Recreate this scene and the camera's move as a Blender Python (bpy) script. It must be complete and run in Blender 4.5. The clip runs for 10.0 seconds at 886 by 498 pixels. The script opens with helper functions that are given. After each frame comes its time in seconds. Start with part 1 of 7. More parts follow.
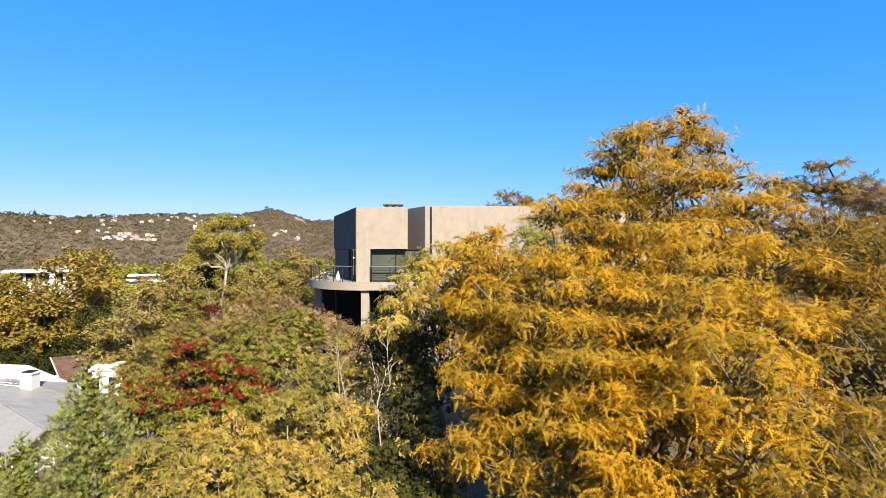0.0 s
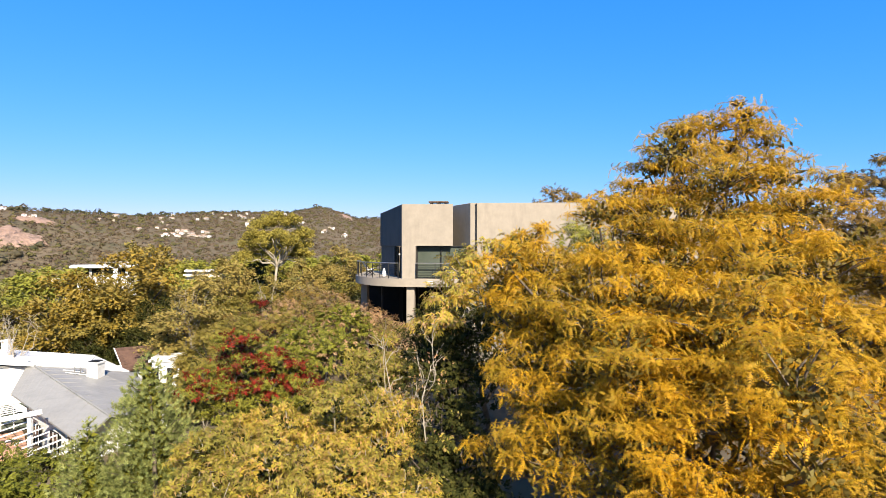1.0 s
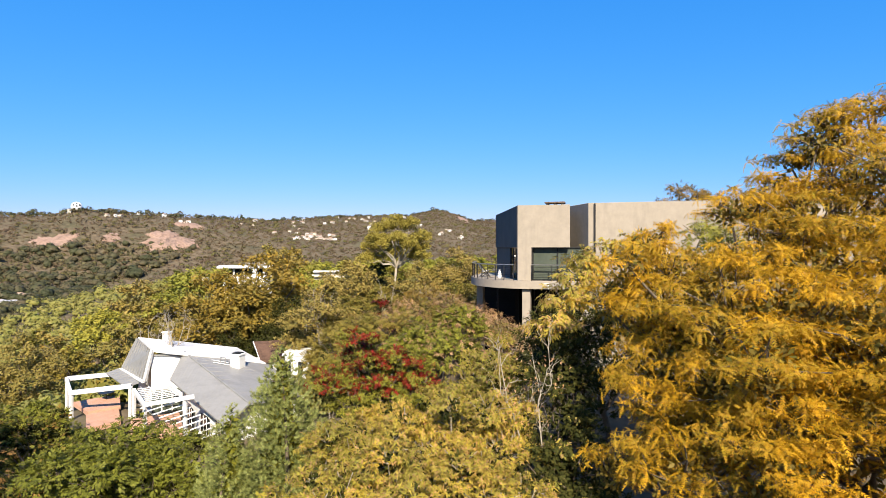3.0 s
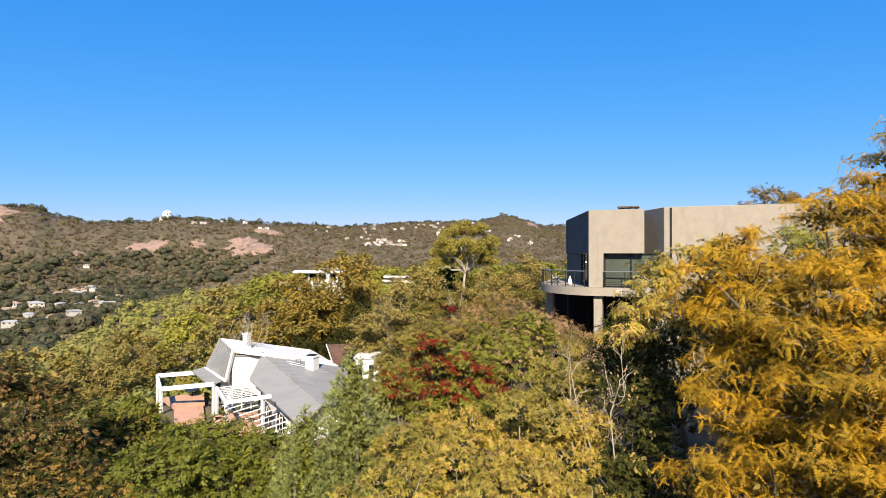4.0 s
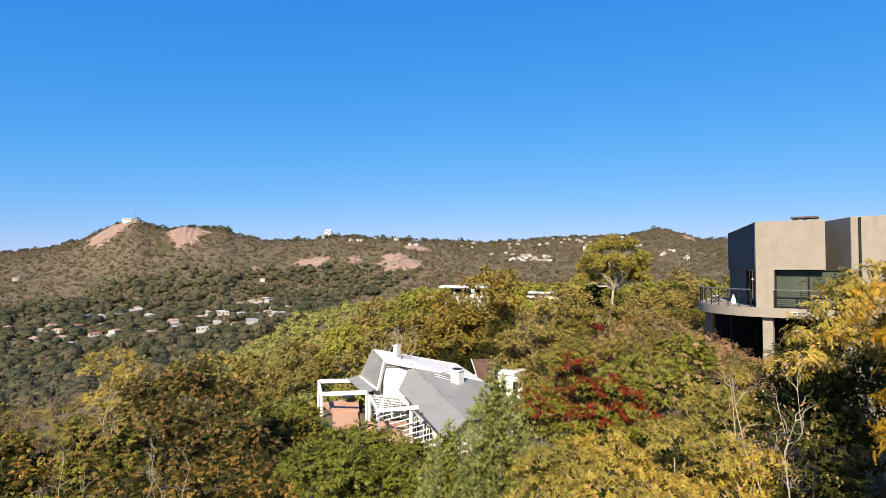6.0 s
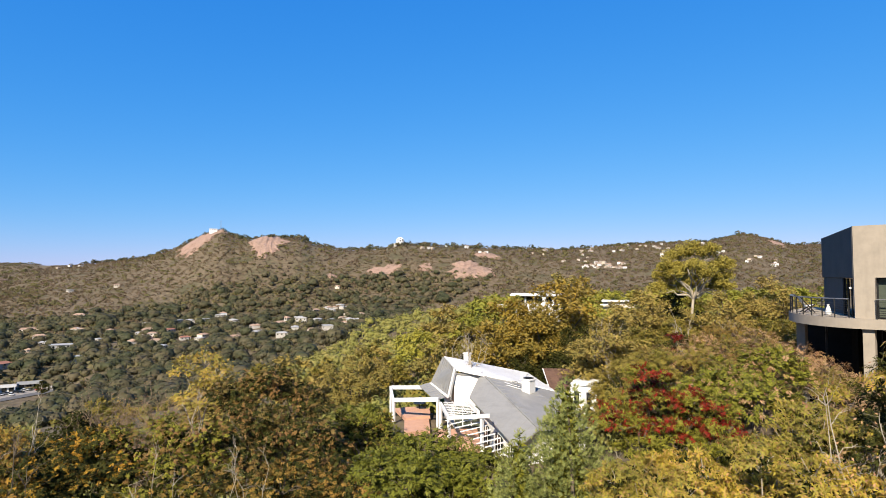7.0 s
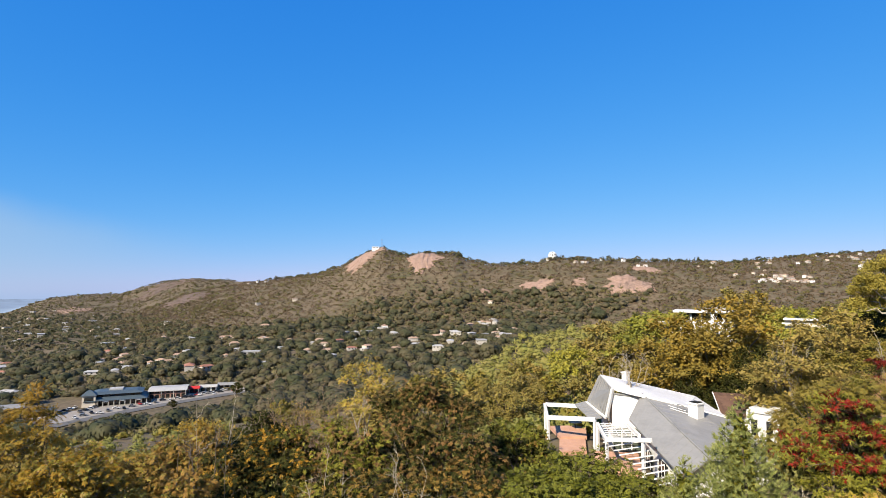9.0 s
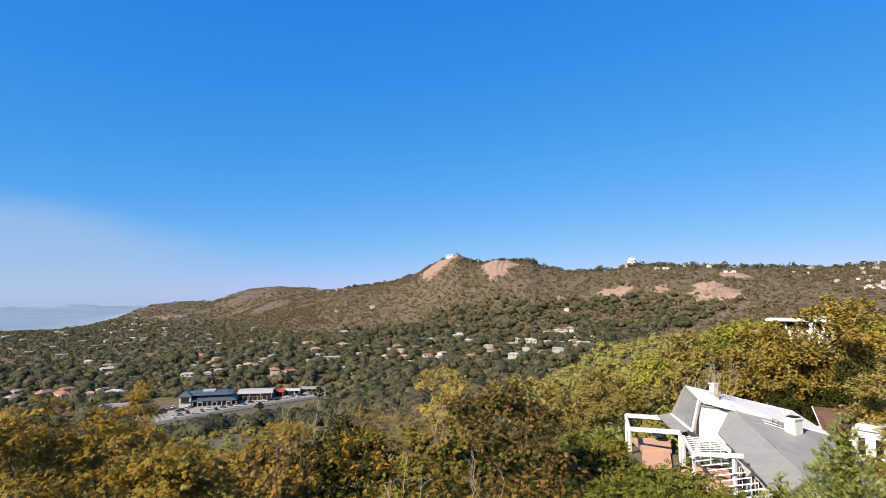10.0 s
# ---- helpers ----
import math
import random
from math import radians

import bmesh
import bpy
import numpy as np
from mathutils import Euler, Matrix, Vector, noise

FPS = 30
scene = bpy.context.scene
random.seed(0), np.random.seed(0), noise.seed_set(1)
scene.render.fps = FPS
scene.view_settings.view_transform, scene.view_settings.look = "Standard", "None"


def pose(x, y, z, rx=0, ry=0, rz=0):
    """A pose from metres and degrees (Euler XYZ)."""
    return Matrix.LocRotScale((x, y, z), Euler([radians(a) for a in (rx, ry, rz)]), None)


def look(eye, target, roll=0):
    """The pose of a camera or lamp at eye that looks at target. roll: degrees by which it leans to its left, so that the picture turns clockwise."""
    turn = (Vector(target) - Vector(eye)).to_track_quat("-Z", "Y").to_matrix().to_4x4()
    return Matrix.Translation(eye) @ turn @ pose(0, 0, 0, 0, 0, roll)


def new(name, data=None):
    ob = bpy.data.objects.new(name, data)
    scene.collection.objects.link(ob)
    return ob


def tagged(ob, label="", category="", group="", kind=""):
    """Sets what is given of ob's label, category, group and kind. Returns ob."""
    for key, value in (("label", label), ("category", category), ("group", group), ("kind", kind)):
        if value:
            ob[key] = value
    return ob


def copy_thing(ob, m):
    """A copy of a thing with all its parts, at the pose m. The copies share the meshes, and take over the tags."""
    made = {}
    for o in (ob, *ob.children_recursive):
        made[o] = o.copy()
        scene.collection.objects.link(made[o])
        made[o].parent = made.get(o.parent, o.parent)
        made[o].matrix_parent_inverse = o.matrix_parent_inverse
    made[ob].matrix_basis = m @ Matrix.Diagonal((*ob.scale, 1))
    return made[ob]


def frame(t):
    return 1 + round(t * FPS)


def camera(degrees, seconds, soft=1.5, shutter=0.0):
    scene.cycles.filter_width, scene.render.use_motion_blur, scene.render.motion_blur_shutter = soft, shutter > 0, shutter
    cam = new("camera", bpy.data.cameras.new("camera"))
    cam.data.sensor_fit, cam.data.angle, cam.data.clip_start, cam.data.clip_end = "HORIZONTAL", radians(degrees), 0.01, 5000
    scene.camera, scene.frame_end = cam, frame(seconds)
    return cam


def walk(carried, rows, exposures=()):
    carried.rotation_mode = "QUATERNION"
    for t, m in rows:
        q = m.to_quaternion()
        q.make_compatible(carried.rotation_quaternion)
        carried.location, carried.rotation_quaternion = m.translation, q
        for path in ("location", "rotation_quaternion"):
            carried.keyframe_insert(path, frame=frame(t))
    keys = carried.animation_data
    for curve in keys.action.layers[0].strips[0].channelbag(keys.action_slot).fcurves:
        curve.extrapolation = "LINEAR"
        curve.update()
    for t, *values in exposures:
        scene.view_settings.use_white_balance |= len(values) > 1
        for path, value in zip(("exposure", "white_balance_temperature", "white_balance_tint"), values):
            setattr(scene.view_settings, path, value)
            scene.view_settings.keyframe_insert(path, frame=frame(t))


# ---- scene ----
cam = camera(75.9, 10.0, soft=0.6)
PATH = [
    (0, (0.000, 0.000, 14.000), (-0.000, 100.000, 14.000), -0.00),
    (0.5, (0.007, -0.020, 13.998), (-3.913, 99.903, 13.712), 0.07),
    (1, (0.012, -0.029, 13.994), (-7.950, 99.652, 13.463), 0.13),
    (1.5, (0.014, -0.029, 13.989), (-12.550, 99.176, 13.257), 0.10),
    (2, (0.015, -0.021, 13.985), (-17.777, 98.381, 13.334), 0.10),
    (2.5, (0.015, -0.007, 13.982), (-22.683, 97.382, 13.485), 0.03),
    (4, (0.017, 0.063, 13.988), (-39.230, 92.036, 14.764), 0.03),
    (4.5, (0.020, 0.091, 13.995), (-45.012, 89.365, 15.462), 0.11),
    (5, (0.026, 0.118, 14.005), (-50.282, 86.518, 16.055), 0.07),
    (5.5, (0.034, 0.144, 14.016), (-55.669, 83.148, 16.760), 0.09),
    (7, (0.084, 0.196, 14.053), (-70.178, 71.194, 18.797), 0.07),
    (7.5, (0.111, 0.200, 14.061), (-74.141, 66.968, 19.413), 0.09),
    (8, (0.144, 0.194, 14.065), (-78.540, 61.615, 20.090), 0.10),
    (8.5, (0.184, 0.178, 14.062), (-82.542, 55.969, 20.690), 0.15),
    (9, (0.231, 0.149, 14.051), (-86.105, 50.074, 21.369), 0.11),
    (9.5, (0.286, 0.105, 14.028), (-89.231, 43.951, 22.047), 0.03),
    (10, (0.350, 0.046, 13.991), (-91.665, 38.246, 22.590), 0.09),
]
walk(cam, [(t, look(eye, target, roll)) for t, eye, target, roll in PATH],
     [(0, 1.48), (2.5, 1.41), (5.5, 1.16), (8, 1.15), (10, 1.12)])

# ---------------------------------------------------------------- world, sun
EXPOSURE = 1.15                                       # stops for which the sky is set
SUN_DIR = Vector((0.33, -0.78, 0.62)).normalized()      # towards the sun
world = bpy.data.worlds.new("sky")
scene.world = world
world.use_nodes = True
wn = world.node_tree.nodes
sky = wn.new("ShaderNodeTexSky")
sky.sky_type, sky.sun_disc = "NISHITA", False
sky.sun_elevation = math.asin(SUN_DIR.z)
sky.sun_rotation = math.atan2(SUN_DIR.x, SUN_DIR.y)
sky.altitude, sky.air_density, sky.dust_density, sky.ozone_density = 900, 1.0, 0.3, 3.0
# the deep blue of a dry winter sky: each primary keeps its own falloff from the horizon to the zenith
wl = world.node_tree.links
split, join = wn.new("ShaderNodeSeparateColor"), wn.new("ShaderNodeCombineColor")
wl.new(sky.outputs[0], split.inputs[0])
for k, (gain, power) in enumerate(((0.59, 1.42), (0.62, 0.61), (0.97, 0.25))):
    scaled, raised, gained = (wn.new("ShaderNodeMath") for _ in range(3))
    scaled.operation, raised.operation, gained.operation = "MULTIPLY", "POWER", "MULTIPLY"
    scaled.inputs[1].default_value, raised.inputs[1].default_value, gained.inputs[1].default_value = 0.13, power, gain / 0.1
    wl.new(split.outputs[k], scaled.inputs[0])
    wl.new(scaled.outputs[0], raised.inputs[0])
    wl.new(raised.outputs[0], gained.inputs[0])
    wl.new(gained.outputs[0], join.inputs[k])
# a thin veil of haze hangs over the lowland, far round to the west
def world_math(op, a, b=0.0, c=0.0):
    n = wn.new("ShaderNodeMath")
    n.operation = op
    for sock, v in zip(n.inputs, (a, b, c)):
        if isinstance(v, (int, float)):
            sock.default_value = v
        else:
            wl.new(v, sock)
    return n.outputs[0]


def world_step(v, lo, hi):
    n = wn.new("ShaderNodeMapRange")
    n.interpolation_type = "SMOOTHSTEP"
    n.inputs[1].default_value, n.inputs[2].default_value = lo, hi
    wl.new(v, n.inputs[0])
    return n.outputs[0]


tc = wn.new("ShaderNodeTexCoord")
axes = wn.new("ShaderNodeSeparateXYZ")
wl.new(tc.outputs["Generated"], axes.inputs[0])
bearing = world_math("ARCTAN2", world_math("MULTIPLY", axes.outputs[0], -1.0), axes.outputs[1])
wisps = wn.new("ShaderNodeTexNoise")
wisps.inputs["Scale"].default_value, wisps.inputs["Detail"].default_value = 7.0, 3.0
wl.new(tc.outputs["Generated"], wisps.inputs[0])
brow = world_math("SUBTRACT", axes.outputs[2], world_math("MULTIPLY", world_math("SUBTRACT", bearing, 1.39), 0.16))
brow = world_math("ADD", brow, world_math("MULTIPLY", world_math("SUBTRACT", wisps.outputs["Fac"], 0.5), 0.05))
veil = world_math("MULTIPLY", world_math("SUBTRACT", 1.0, world_step(brow, 0.035, 0.095)), world_step(bearing, 1.35, 1.8))
veil = world_math("MULTIPLY", veil, 0.5)
hazy = wn.new("ShaderNodeMix")
hazy.data_type = "RGBA"
wl.new(veil, hazy.inputs[0])
wl.new(join.outputs[0], hazy.inputs[6])
hazy.inputs[7].default_value = (4.5, 5.9, 7.6, 1)
wl.new(hazy.outputs[2], wn["Background"].inputs["Color"])
wn["Background"].inputs["Strength"].default_value = 0.1 * 2 ** -EXPOSURE
sun = new("sun", bpy.data.lights.new("sun", "SUN"))
sun.data.energy, sun.data.angle, sun.data.color = 5.0, radians(0.5), (1.0, 0.88, 0.70)
sun.matrix_world = look(SUN_DIR * 400, (0, 0, 0))

# ---------------------------------------------------------------- materials


def link(nt, a, b):
    nt.links.new(a, b)


def base_mat(name, rough=0.8, metal=0.0, spec=0.3):
    m = bpy.data.materials.new(name)
    m.use_nodes = True
    b = m.node_tree.nodes["Principled BSDF"]
    b.inputs["Roughness"].default_value = rough
    b.inputs["Metallic"].default_value = metal
    b.inputs["Specular IOR Level"].default_value = spec
    return m, m.node_tree, b


def ramp(nt, fac, stops):
    r = nt.nodes.new("ShaderNodeValToRGB")
    el = r.color_ramp.elements
    while len(el) < len(stops):
        el.new(0.5)
    for e, (p, c) in zip(el, stops):
        e.position, e.color = p, (*c, 1)
    link(nt, fac, r.inputs[0])
    return r.outputs[0]


def noise_fac(nt, scale, detail=4, rough=0.6, coords="Object", stretch=None):
    tc = nt.nodes.new("ShaderNodeTexCoord")
    n = nt.nodes.new("ShaderNodeTexNoise")
    n.inputs["Scale"].default_value, n.inputs["Detail"].default_value, n.inputs["Roughness"].default_value = scale, detail, rough
    src = tc.outputs[coords]
    if stretch:
        mp = nt.nodes.new("ShaderNodeMapping")
        mp.inputs["Scale"].default_value = stretch
        link(nt, src, mp.inputs[0])
        src = mp.outputs[0]
    link(nt, src, n.inputs[0])
    return n.outputs["Fac"]


def mixc(nt, fac, a, b, mode="MIX"):
    x = nt.nodes.new("ShaderNodeMix")
    x.data_type, x.blend_type = "RGBA", mode
    for sock, v in ((x.inputs[0], fac), (x.inputs[6], a), (x.inputs[7], b)):
        if isinstance(v, (int, float)):
            sock.default_value = v
        elif isinstance(v, tuple):
            sock.default_value = (*v, 1)
        else:
            link(nt, v, sock)
    return x.outputs[2]


def bump(nt, b, height, strength=0.3, dist=0.02):
    n = nt.nodes.new("ShaderNodeBump")
    n.inputs["Strength"].default_value, n.inputs["Distance"].default_value = strength, dist
    link(nt, height, n.inputs["Height"])
    link(nt, n.outputs[0], b.inputs["Normal"])


def mottled(name, a, b, scale=2.0, rough=0.85, fine=18.0, bumps=0.25, dist=0.02, metal=0.0, spec=0.3, stretch=None, c=None, pieces=False, contrast=0.16):
    """A surface that goes from colour a to b by stains at one scale, with grain at a finer one."""
    m, nt, p = base_mat(name, rough, metal, spec)
    big = noise_fac(nt, scale, 5, 0.65, stretch=stretch)
    col = ramp(nt, big, [(0.32, a), (0.68, b)] if c is None else [(0.3, a), (0.52, b), (0.72, c)])
    grain = noise_fac(nt, fine, 3, 0.7)
    g = ramp(nt, grain, [(0.3, (1 - contrast,) * 3), (0.7, (1 + 0.7 * contrast,) * 3)])
    col = mixc(nt, 1.0, col, g, "MULTIPLY")
    if pieces:
        oi = nt.nodes.new("ShaderNodeObjectInfo")
        col = mixc(nt, 1.0, col, ramp(nt, oi.outputs["Random"], [(0, (0.8, 0.8, 0.8)), (1, (1.12, 1.1, 1.08))]), "MULTIPLY")
    link(nt, col, p.inputs["Base Color"])
    if bumps:
        bump(nt, p, grain, bumps, dist)
    return m


def leaf_mat(name, cols, trans=0.3, rough=0.55, spec=0.15, patch=0.35, patch_cols=None, patch_amount=0.5):
    """Leaves: each one its own shade, drifting by limb, a little light going through."""
    m, nt, p = base_mat(name, rough, 0, spec)
    geo = nt.nodes.new("ShaderNodeNewGeometry")
    k = len(cols) - 1
    col = ramp(nt, geo.outputs["Random Per Island"], [(i / max(k, 1), c) for i, c in enumerate(cols)])
    if patch_cols:
        pn = noise_fac(nt, patch, 2, 0.5)
        pm = ramp(nt, pn, [(0.42, (0, 0, 0)), (0.62, (patch_amount,) * 3)])
        second = ramp(nt, geo.outputs["Random Per Island"], [(i / max(len(patch_cols) - 1, 1), c) for i, c in enumerate(patch_cols)])
        col = mixc(nt, pm, col, second)
    oi = nt.nodes.new("ShaderNodeObjectInfo")
    col = mixc(nt, 1.0, col, ramp(nt, oi.outputs["Random"], [(0, (0.82, 0.86, 0.8)), (1, (1.15, 1.1, 1.0))]), "MULTIPLY")
    link(nt, col, p.inputs["Base Color"])
    tr = nt.nodes.new("ShaderNodeBsdfTranslucent")
    link(nt, col, tr.inputs[0])
    mx = nt.nodes.new("ShaderNodeMixShader")
    mx.inputs[0].default_value = trans
    link(nt, p.outputs[0], mx.inputs[1])
    link(nt, tr.outputs[0], mx.inputs[2])
    link(nt, mx.outputs[0], nt.nodes["Material Output"].inputs[0])
    return m


M_EARTH = mottled("hillside_earth", (0.060, 0.056, 0.026), (0.112, 0.084, 0.052), 0.02, 0.95, 0.22, 0.6, 0.8, c=(0.070, 0.066, 0.030), contrast=0.42)
# brown rock, darkened so that its colour also carries the spur cliff's shade
M_DARKROCK = mottled("brown_shaded_rock", (0.060, 0.047, 0.040), (0.125, 0.088, 0.068), 0.06, 0.95, 0.5, 0.7, 1.0, stretch=(1, 1, 0.3), c=(0.045, 0.040, 0.040), contrast=0.4)
M_GRANITE = mottled("granite", (0.20, 0.128, 0.094), (0.265, 0.178, 0.134), 0.07, 0.9, 0.35, 0.9, 1.2, stretch=(1, 1, 0.2), c=(0.118, 0.084, 0.066), contrast=0.28)
M_CONCRETE = mottled("raw_concrete", (0.236, 0.205, 0.166), (0.268, 0.232, 0.187), 0.35, 0.9, 1.6, 0.06, 0.01, stretch=(1.8, 1.8, 0.4), c=(0.205, 0.177, 0.142), contrast=0.10)
M_DARKWALL = mottled("dark_grey_wall", (0.045, 0.048, 0.051), (0.06, 0.063, 0.066), 0.6, 0.8, 9, 0.15, 0.01)
# shade below the terrace, put into a near-black base colour
M_UNDERSHADE = mottled("undercroft_shade", (0.010, 0.010, 0.010), (0.016, 0.016, 0.015), 0.6, 0.85, 9, 0.1, 0.01, spec=0.1)
M_DARKSTEEL = mottled("dark_steel", (0.0216, 0.0216, 0.023), (0.036, 0.036, 0.036), 4, 0.45, 30, 0.1, 0.002, metal=0.6)
M_STEEL = mottled("brushed_steel", (0.252, 0.252, 0.245), (0.346, 0.338, 0.324), 4, 0.4, 30, 0.1, 0.002, metal=0.8)
M_WHITE = mottled("white_paint", (0.518, 0.518, 0.511), (0.59, 0.59, 0.583), 0.7, 0.7, 14, 0.08, 0.004)
M_CREAM = mottled("cream_paint", (0.432, 0.382, 0.317), (0.504, 0.454, 0.382), 0.3, 0.8, 5, 0.08, 0.004)
M_ROOF = mottled("grey_metal_roof", (0.194, 0.191, 0.184), (0.228, 0.224, 0.214), 0.5, 0.5, 6, 0.1, 0.004, metal=0.15, stretch=(0.4, 1.6, 1), c=(0.167, 0.164, 0.161), contrast=0.07)
M_ROOFWHITE = mottled("white_roof_paint", (0.504, 0.504, 0.504), (0.576, 0.576, 0.576), 0.6, 0.6, 7, 0.1, 0.004)
M_TILE = mottled("terracotta", (0.391, 0.219, 0.144), (0.456, 0.265, 0.181), 1.2, 0.8, 12, 0.2, 0.004)
M_BROWNROOF = mottled("brown_tiles", (0.0648, 0.036, 0.0252), (0.101, 0.0576, 0.0396), 1.0, 0.85, 8, 0.4, 0.03, pieces=True)
M_REDROOF = mottled("red_roof", (0.216, 0.0936, 0.0648), (0.274, 0.137, 0.0936), 0.3, 0.85, 3, 0.2, 0.03)
M_BLUEROOF = mottled("blue_green_roof", (0.042, 0.060, 0.074), (0.062, 0.083, 0.098), 0.3, 0.5, 3, 0.2, 0.03)
M_TAR = mottled("asphalt", (0.072, 0.072, 0.0756), (0.115, 0.112, 0.108), 0.1, 0.9, 2, 0.2, 0.02)
M_BARK = mottled("bark", (0.072, 0.054, 0.036), (0.137, 0.108, 0.0792), 3, 0.95, 14, 0.5, 0.02, stretch=(1, 1, 0.3))
M_DRYBARK = mottled("dry_twigs", (0.15, 0.105, 0.075), (0.22, 0.16, 0.115), 3, 0.95, 14, 0.4, 0.02, stretch=(1, 1, 0.3))
M_PALEBARK = mottled("pale_bark", (0.259, 0.223, 0.173), (0.346, 0.302, 0.238), 3, 0.9, 14, 0.4, 0.02, stretch=(1, 1, 0.3))
# air haze put into the base colour of the far land
M_HAZEBLUE = mottled("hazy_distance", (0.13, 0.18, 0.25), (0.155, 0.205, 0.275), 0.002, 1.0, 0.01, 0)


def glass_mat(name, tint, rough=0.03):
    m, nt, p = base_mat(name, rough, 0, 0.6)
    n = noise_fac(nt, 0.8, 2)
    col = ramp(nt, n, [(0.3, tint), (0.7, tuple(min(1, c * 1.25) for c in tint))])
    link(nt, col, p.inputs["Base Color"])
    return m


M_GLASS = glass_mat("dark_glass", (0.00864, 0.0101, 0.00936))
M_SCREEN = mottled("green_blind", (0.0432, 0.054, 0.0396), (0.0612, 0.072, 0.054), 0.6, 0.5, 6, 0.05, 0.002)

L_YELLOW = leaf_mat("golden_fronds", [(0.44, 0.229, 0.0106), (0.573, 0.318, 0.0124), (0.313, 0.215, 0.0158), (0.615, 0.355, 0.0176), (0.347, 0.186, 0.0176), (0.489, 0.289, 0.0141)], 0.4, patch=0.45,
                    patch_cols=[(0.211, 0.174, 0.0176), (0.347, 0.247, 0.0194), (0.295, 0.165, 0.0264), (0.44, 0.269, 0.0158)], patch_amount=0.9)
# darker copy of the golds for crown interiors: shade put into the leaf colour
L_SHADE = leaf_mat("shaded_inner_leaves", [(0.128, 0.094, 0.0202), (0.188, 0.128, 0.0259), (0.103, 0.094, 0.0202)], 0.25, patch=0.5)
L_OLIVEGOLD = leaf_mat("olive_gold_fronds", [(0.321, 0.174, 0.0194), (0.411, 0.217, 0.0194), (0.234, 0.147, 0.0218), (0.366, 0.197, 0.0194)], 0.35, patch=0.3,
                       patch_cols=[(0.222, 0.159, 0.0242), (0.289, 0.179, 0.0242)], patch_amount=0.85)
L_OLIVE = leaf_mat("olive_leaves", [(0.177, 0.119, 0.0233), (0.228, 0.141, 0.0302), (0.139, 0.102, 0.0223)], 0.3, patch=0.1,
                   patch_cols=[(0.254, 0.133, 0.0403), (0.211, 0.122, 0.031)], patch_amount=0.8)
L_LIME = leaf_mat("lime_leaves", [(0.162, 0.15, 0.0283), (0.378, 0.296, 0.0405), (0.257, 0.226, 0.0364), (0.464, 0.342, 0.0455), (0.292, 0.179, 0.0505), (0.481, 0.284, 0.131), (0.317, 0.268, 0.0455), (0.403, 0.317, 0.0606)], 0.36, patch=0.6,
                  patch_cols=[(0.103, 0.112, 0.0283), (0.238, 0.221, 0.0405), (0.154, 0.15, 0.0364), (0.205, 0.133, 0.0606), (0.308, 0.258, 0.0505)], patch_amount=0.8)
L_GREEN = leaf_mat("green_leaves", [(0.112, 0.11, 0.0209), (0.169, 0.145, 0.0282), (0.225, 0.169, 0.0355)], 0.3, patch=0.25,
                   patch_cols=[(0.27, 0.184, 0.0376), (0.202, 0.143, 0.0334)], patch_amount=0.7)
# near-black green: dark leaf tone with crown shade mixed into the colour
L_DARK = leaf_mat("dark_shaded_leaves", [(0.0216, 0.0261, 0.0072), (0.0378, 0.0396, 0.0099), (0.0594, 0.054, 0.0135)], 0.15, 0.75, 0.06, patch=0.4)
L_BRIGHT = leaf_mat("bright_leaves", [(0.23, 0.23, 0.0376), (0.304, 0.286, 0.047), (0.251, 0.23, 0.0423)], 0.34, patch=0.25,
                    patch_cols=[(0.158, 0.165, 0.0319), (0.314, 0.25, 0.047)], patch_amount=0.6)
L_OLIVEBRIGHT = leaf_mat("yellow_olive_leaves", [(0.274, 0.23, 0.0527), (0.358, 0.288, 0.0585), (0.211, 0.186, 0.0445)], 0.34, patch=0.2)
L_LAUREL = leaf_mat("laurel_leaves", [(0.068, 0.0714, 0.0112), (0.136, 0.139, 0.0176), (0.2, 0.193, 0.024), (0.104, 0.0966, 0.016)], 0.25, 0.6, 0.15, patch=0.5)
L_SCRUB = leaf_mat("ochre_scrub", [(0.213, 0.209, 0.0589), (0.251, 0.233, 0.0684), (0.18, 0.186, 0.0494)], 0.3, patch=0.06,
                   patch_cols=[(0.15, 0.167, 0.0399), (0.268, 0.218, 0.0808), (0.192, 0.192, 0.0475)], patch_amount=0.85)
L_SLOPE = leaf_mat("slope_leaves", [(0.251, 0.197, 0.0569), (0.316, 0.234, 0.0663), (0.202, 0.176, 0.0474)], 0.3, patch=0.15,
                   patch_cols=[(0.306, 0.208, 0.0711), (0.175, 0.167, 0.0398)], patch_amount=0.7)
L_OCHRE = leaf_mat("ochre_leaves", [(0.232, 0.16, 0.0283), (0.29, 0.193, 0.0305), (0.182, 0.14, 0.0305)], 0.32, patch=0.2,
                   patch_cols=[(0.124, 0.114, 0.0327), (0.166, 0.136, 0.0327)], patch_amount=0.8)
L_CONIFER = leaf_mat("conifer_needles", [(0.121, 0.143, 0.0456), (0.197, 0.216, 0.0685), (0.279, 0.286, 0.0967)], 0.25, patch=0.7)
L_RED = leaf_mat("red_bracts", [(0.119, 0.0098, 0.00583), (0.211, 0.0138, 0.00778), (0.0689, 0.0156, 0.0068), (0.156, 0.0294, 0.00972)], 0.22)
L_BROWN = leaf_mat("dry_brown_leaves", [(0.214, 0.112, 0.0403), (0.17, 0.0948, 0.0346), (0.265, 0.146, 0.0518)], 0.28, patch=0.5,
                   patch_cols=[(0.114, 0.0948, 0.0288), (0.152, 0.112, 0.0288)], patch_amount=0.8)
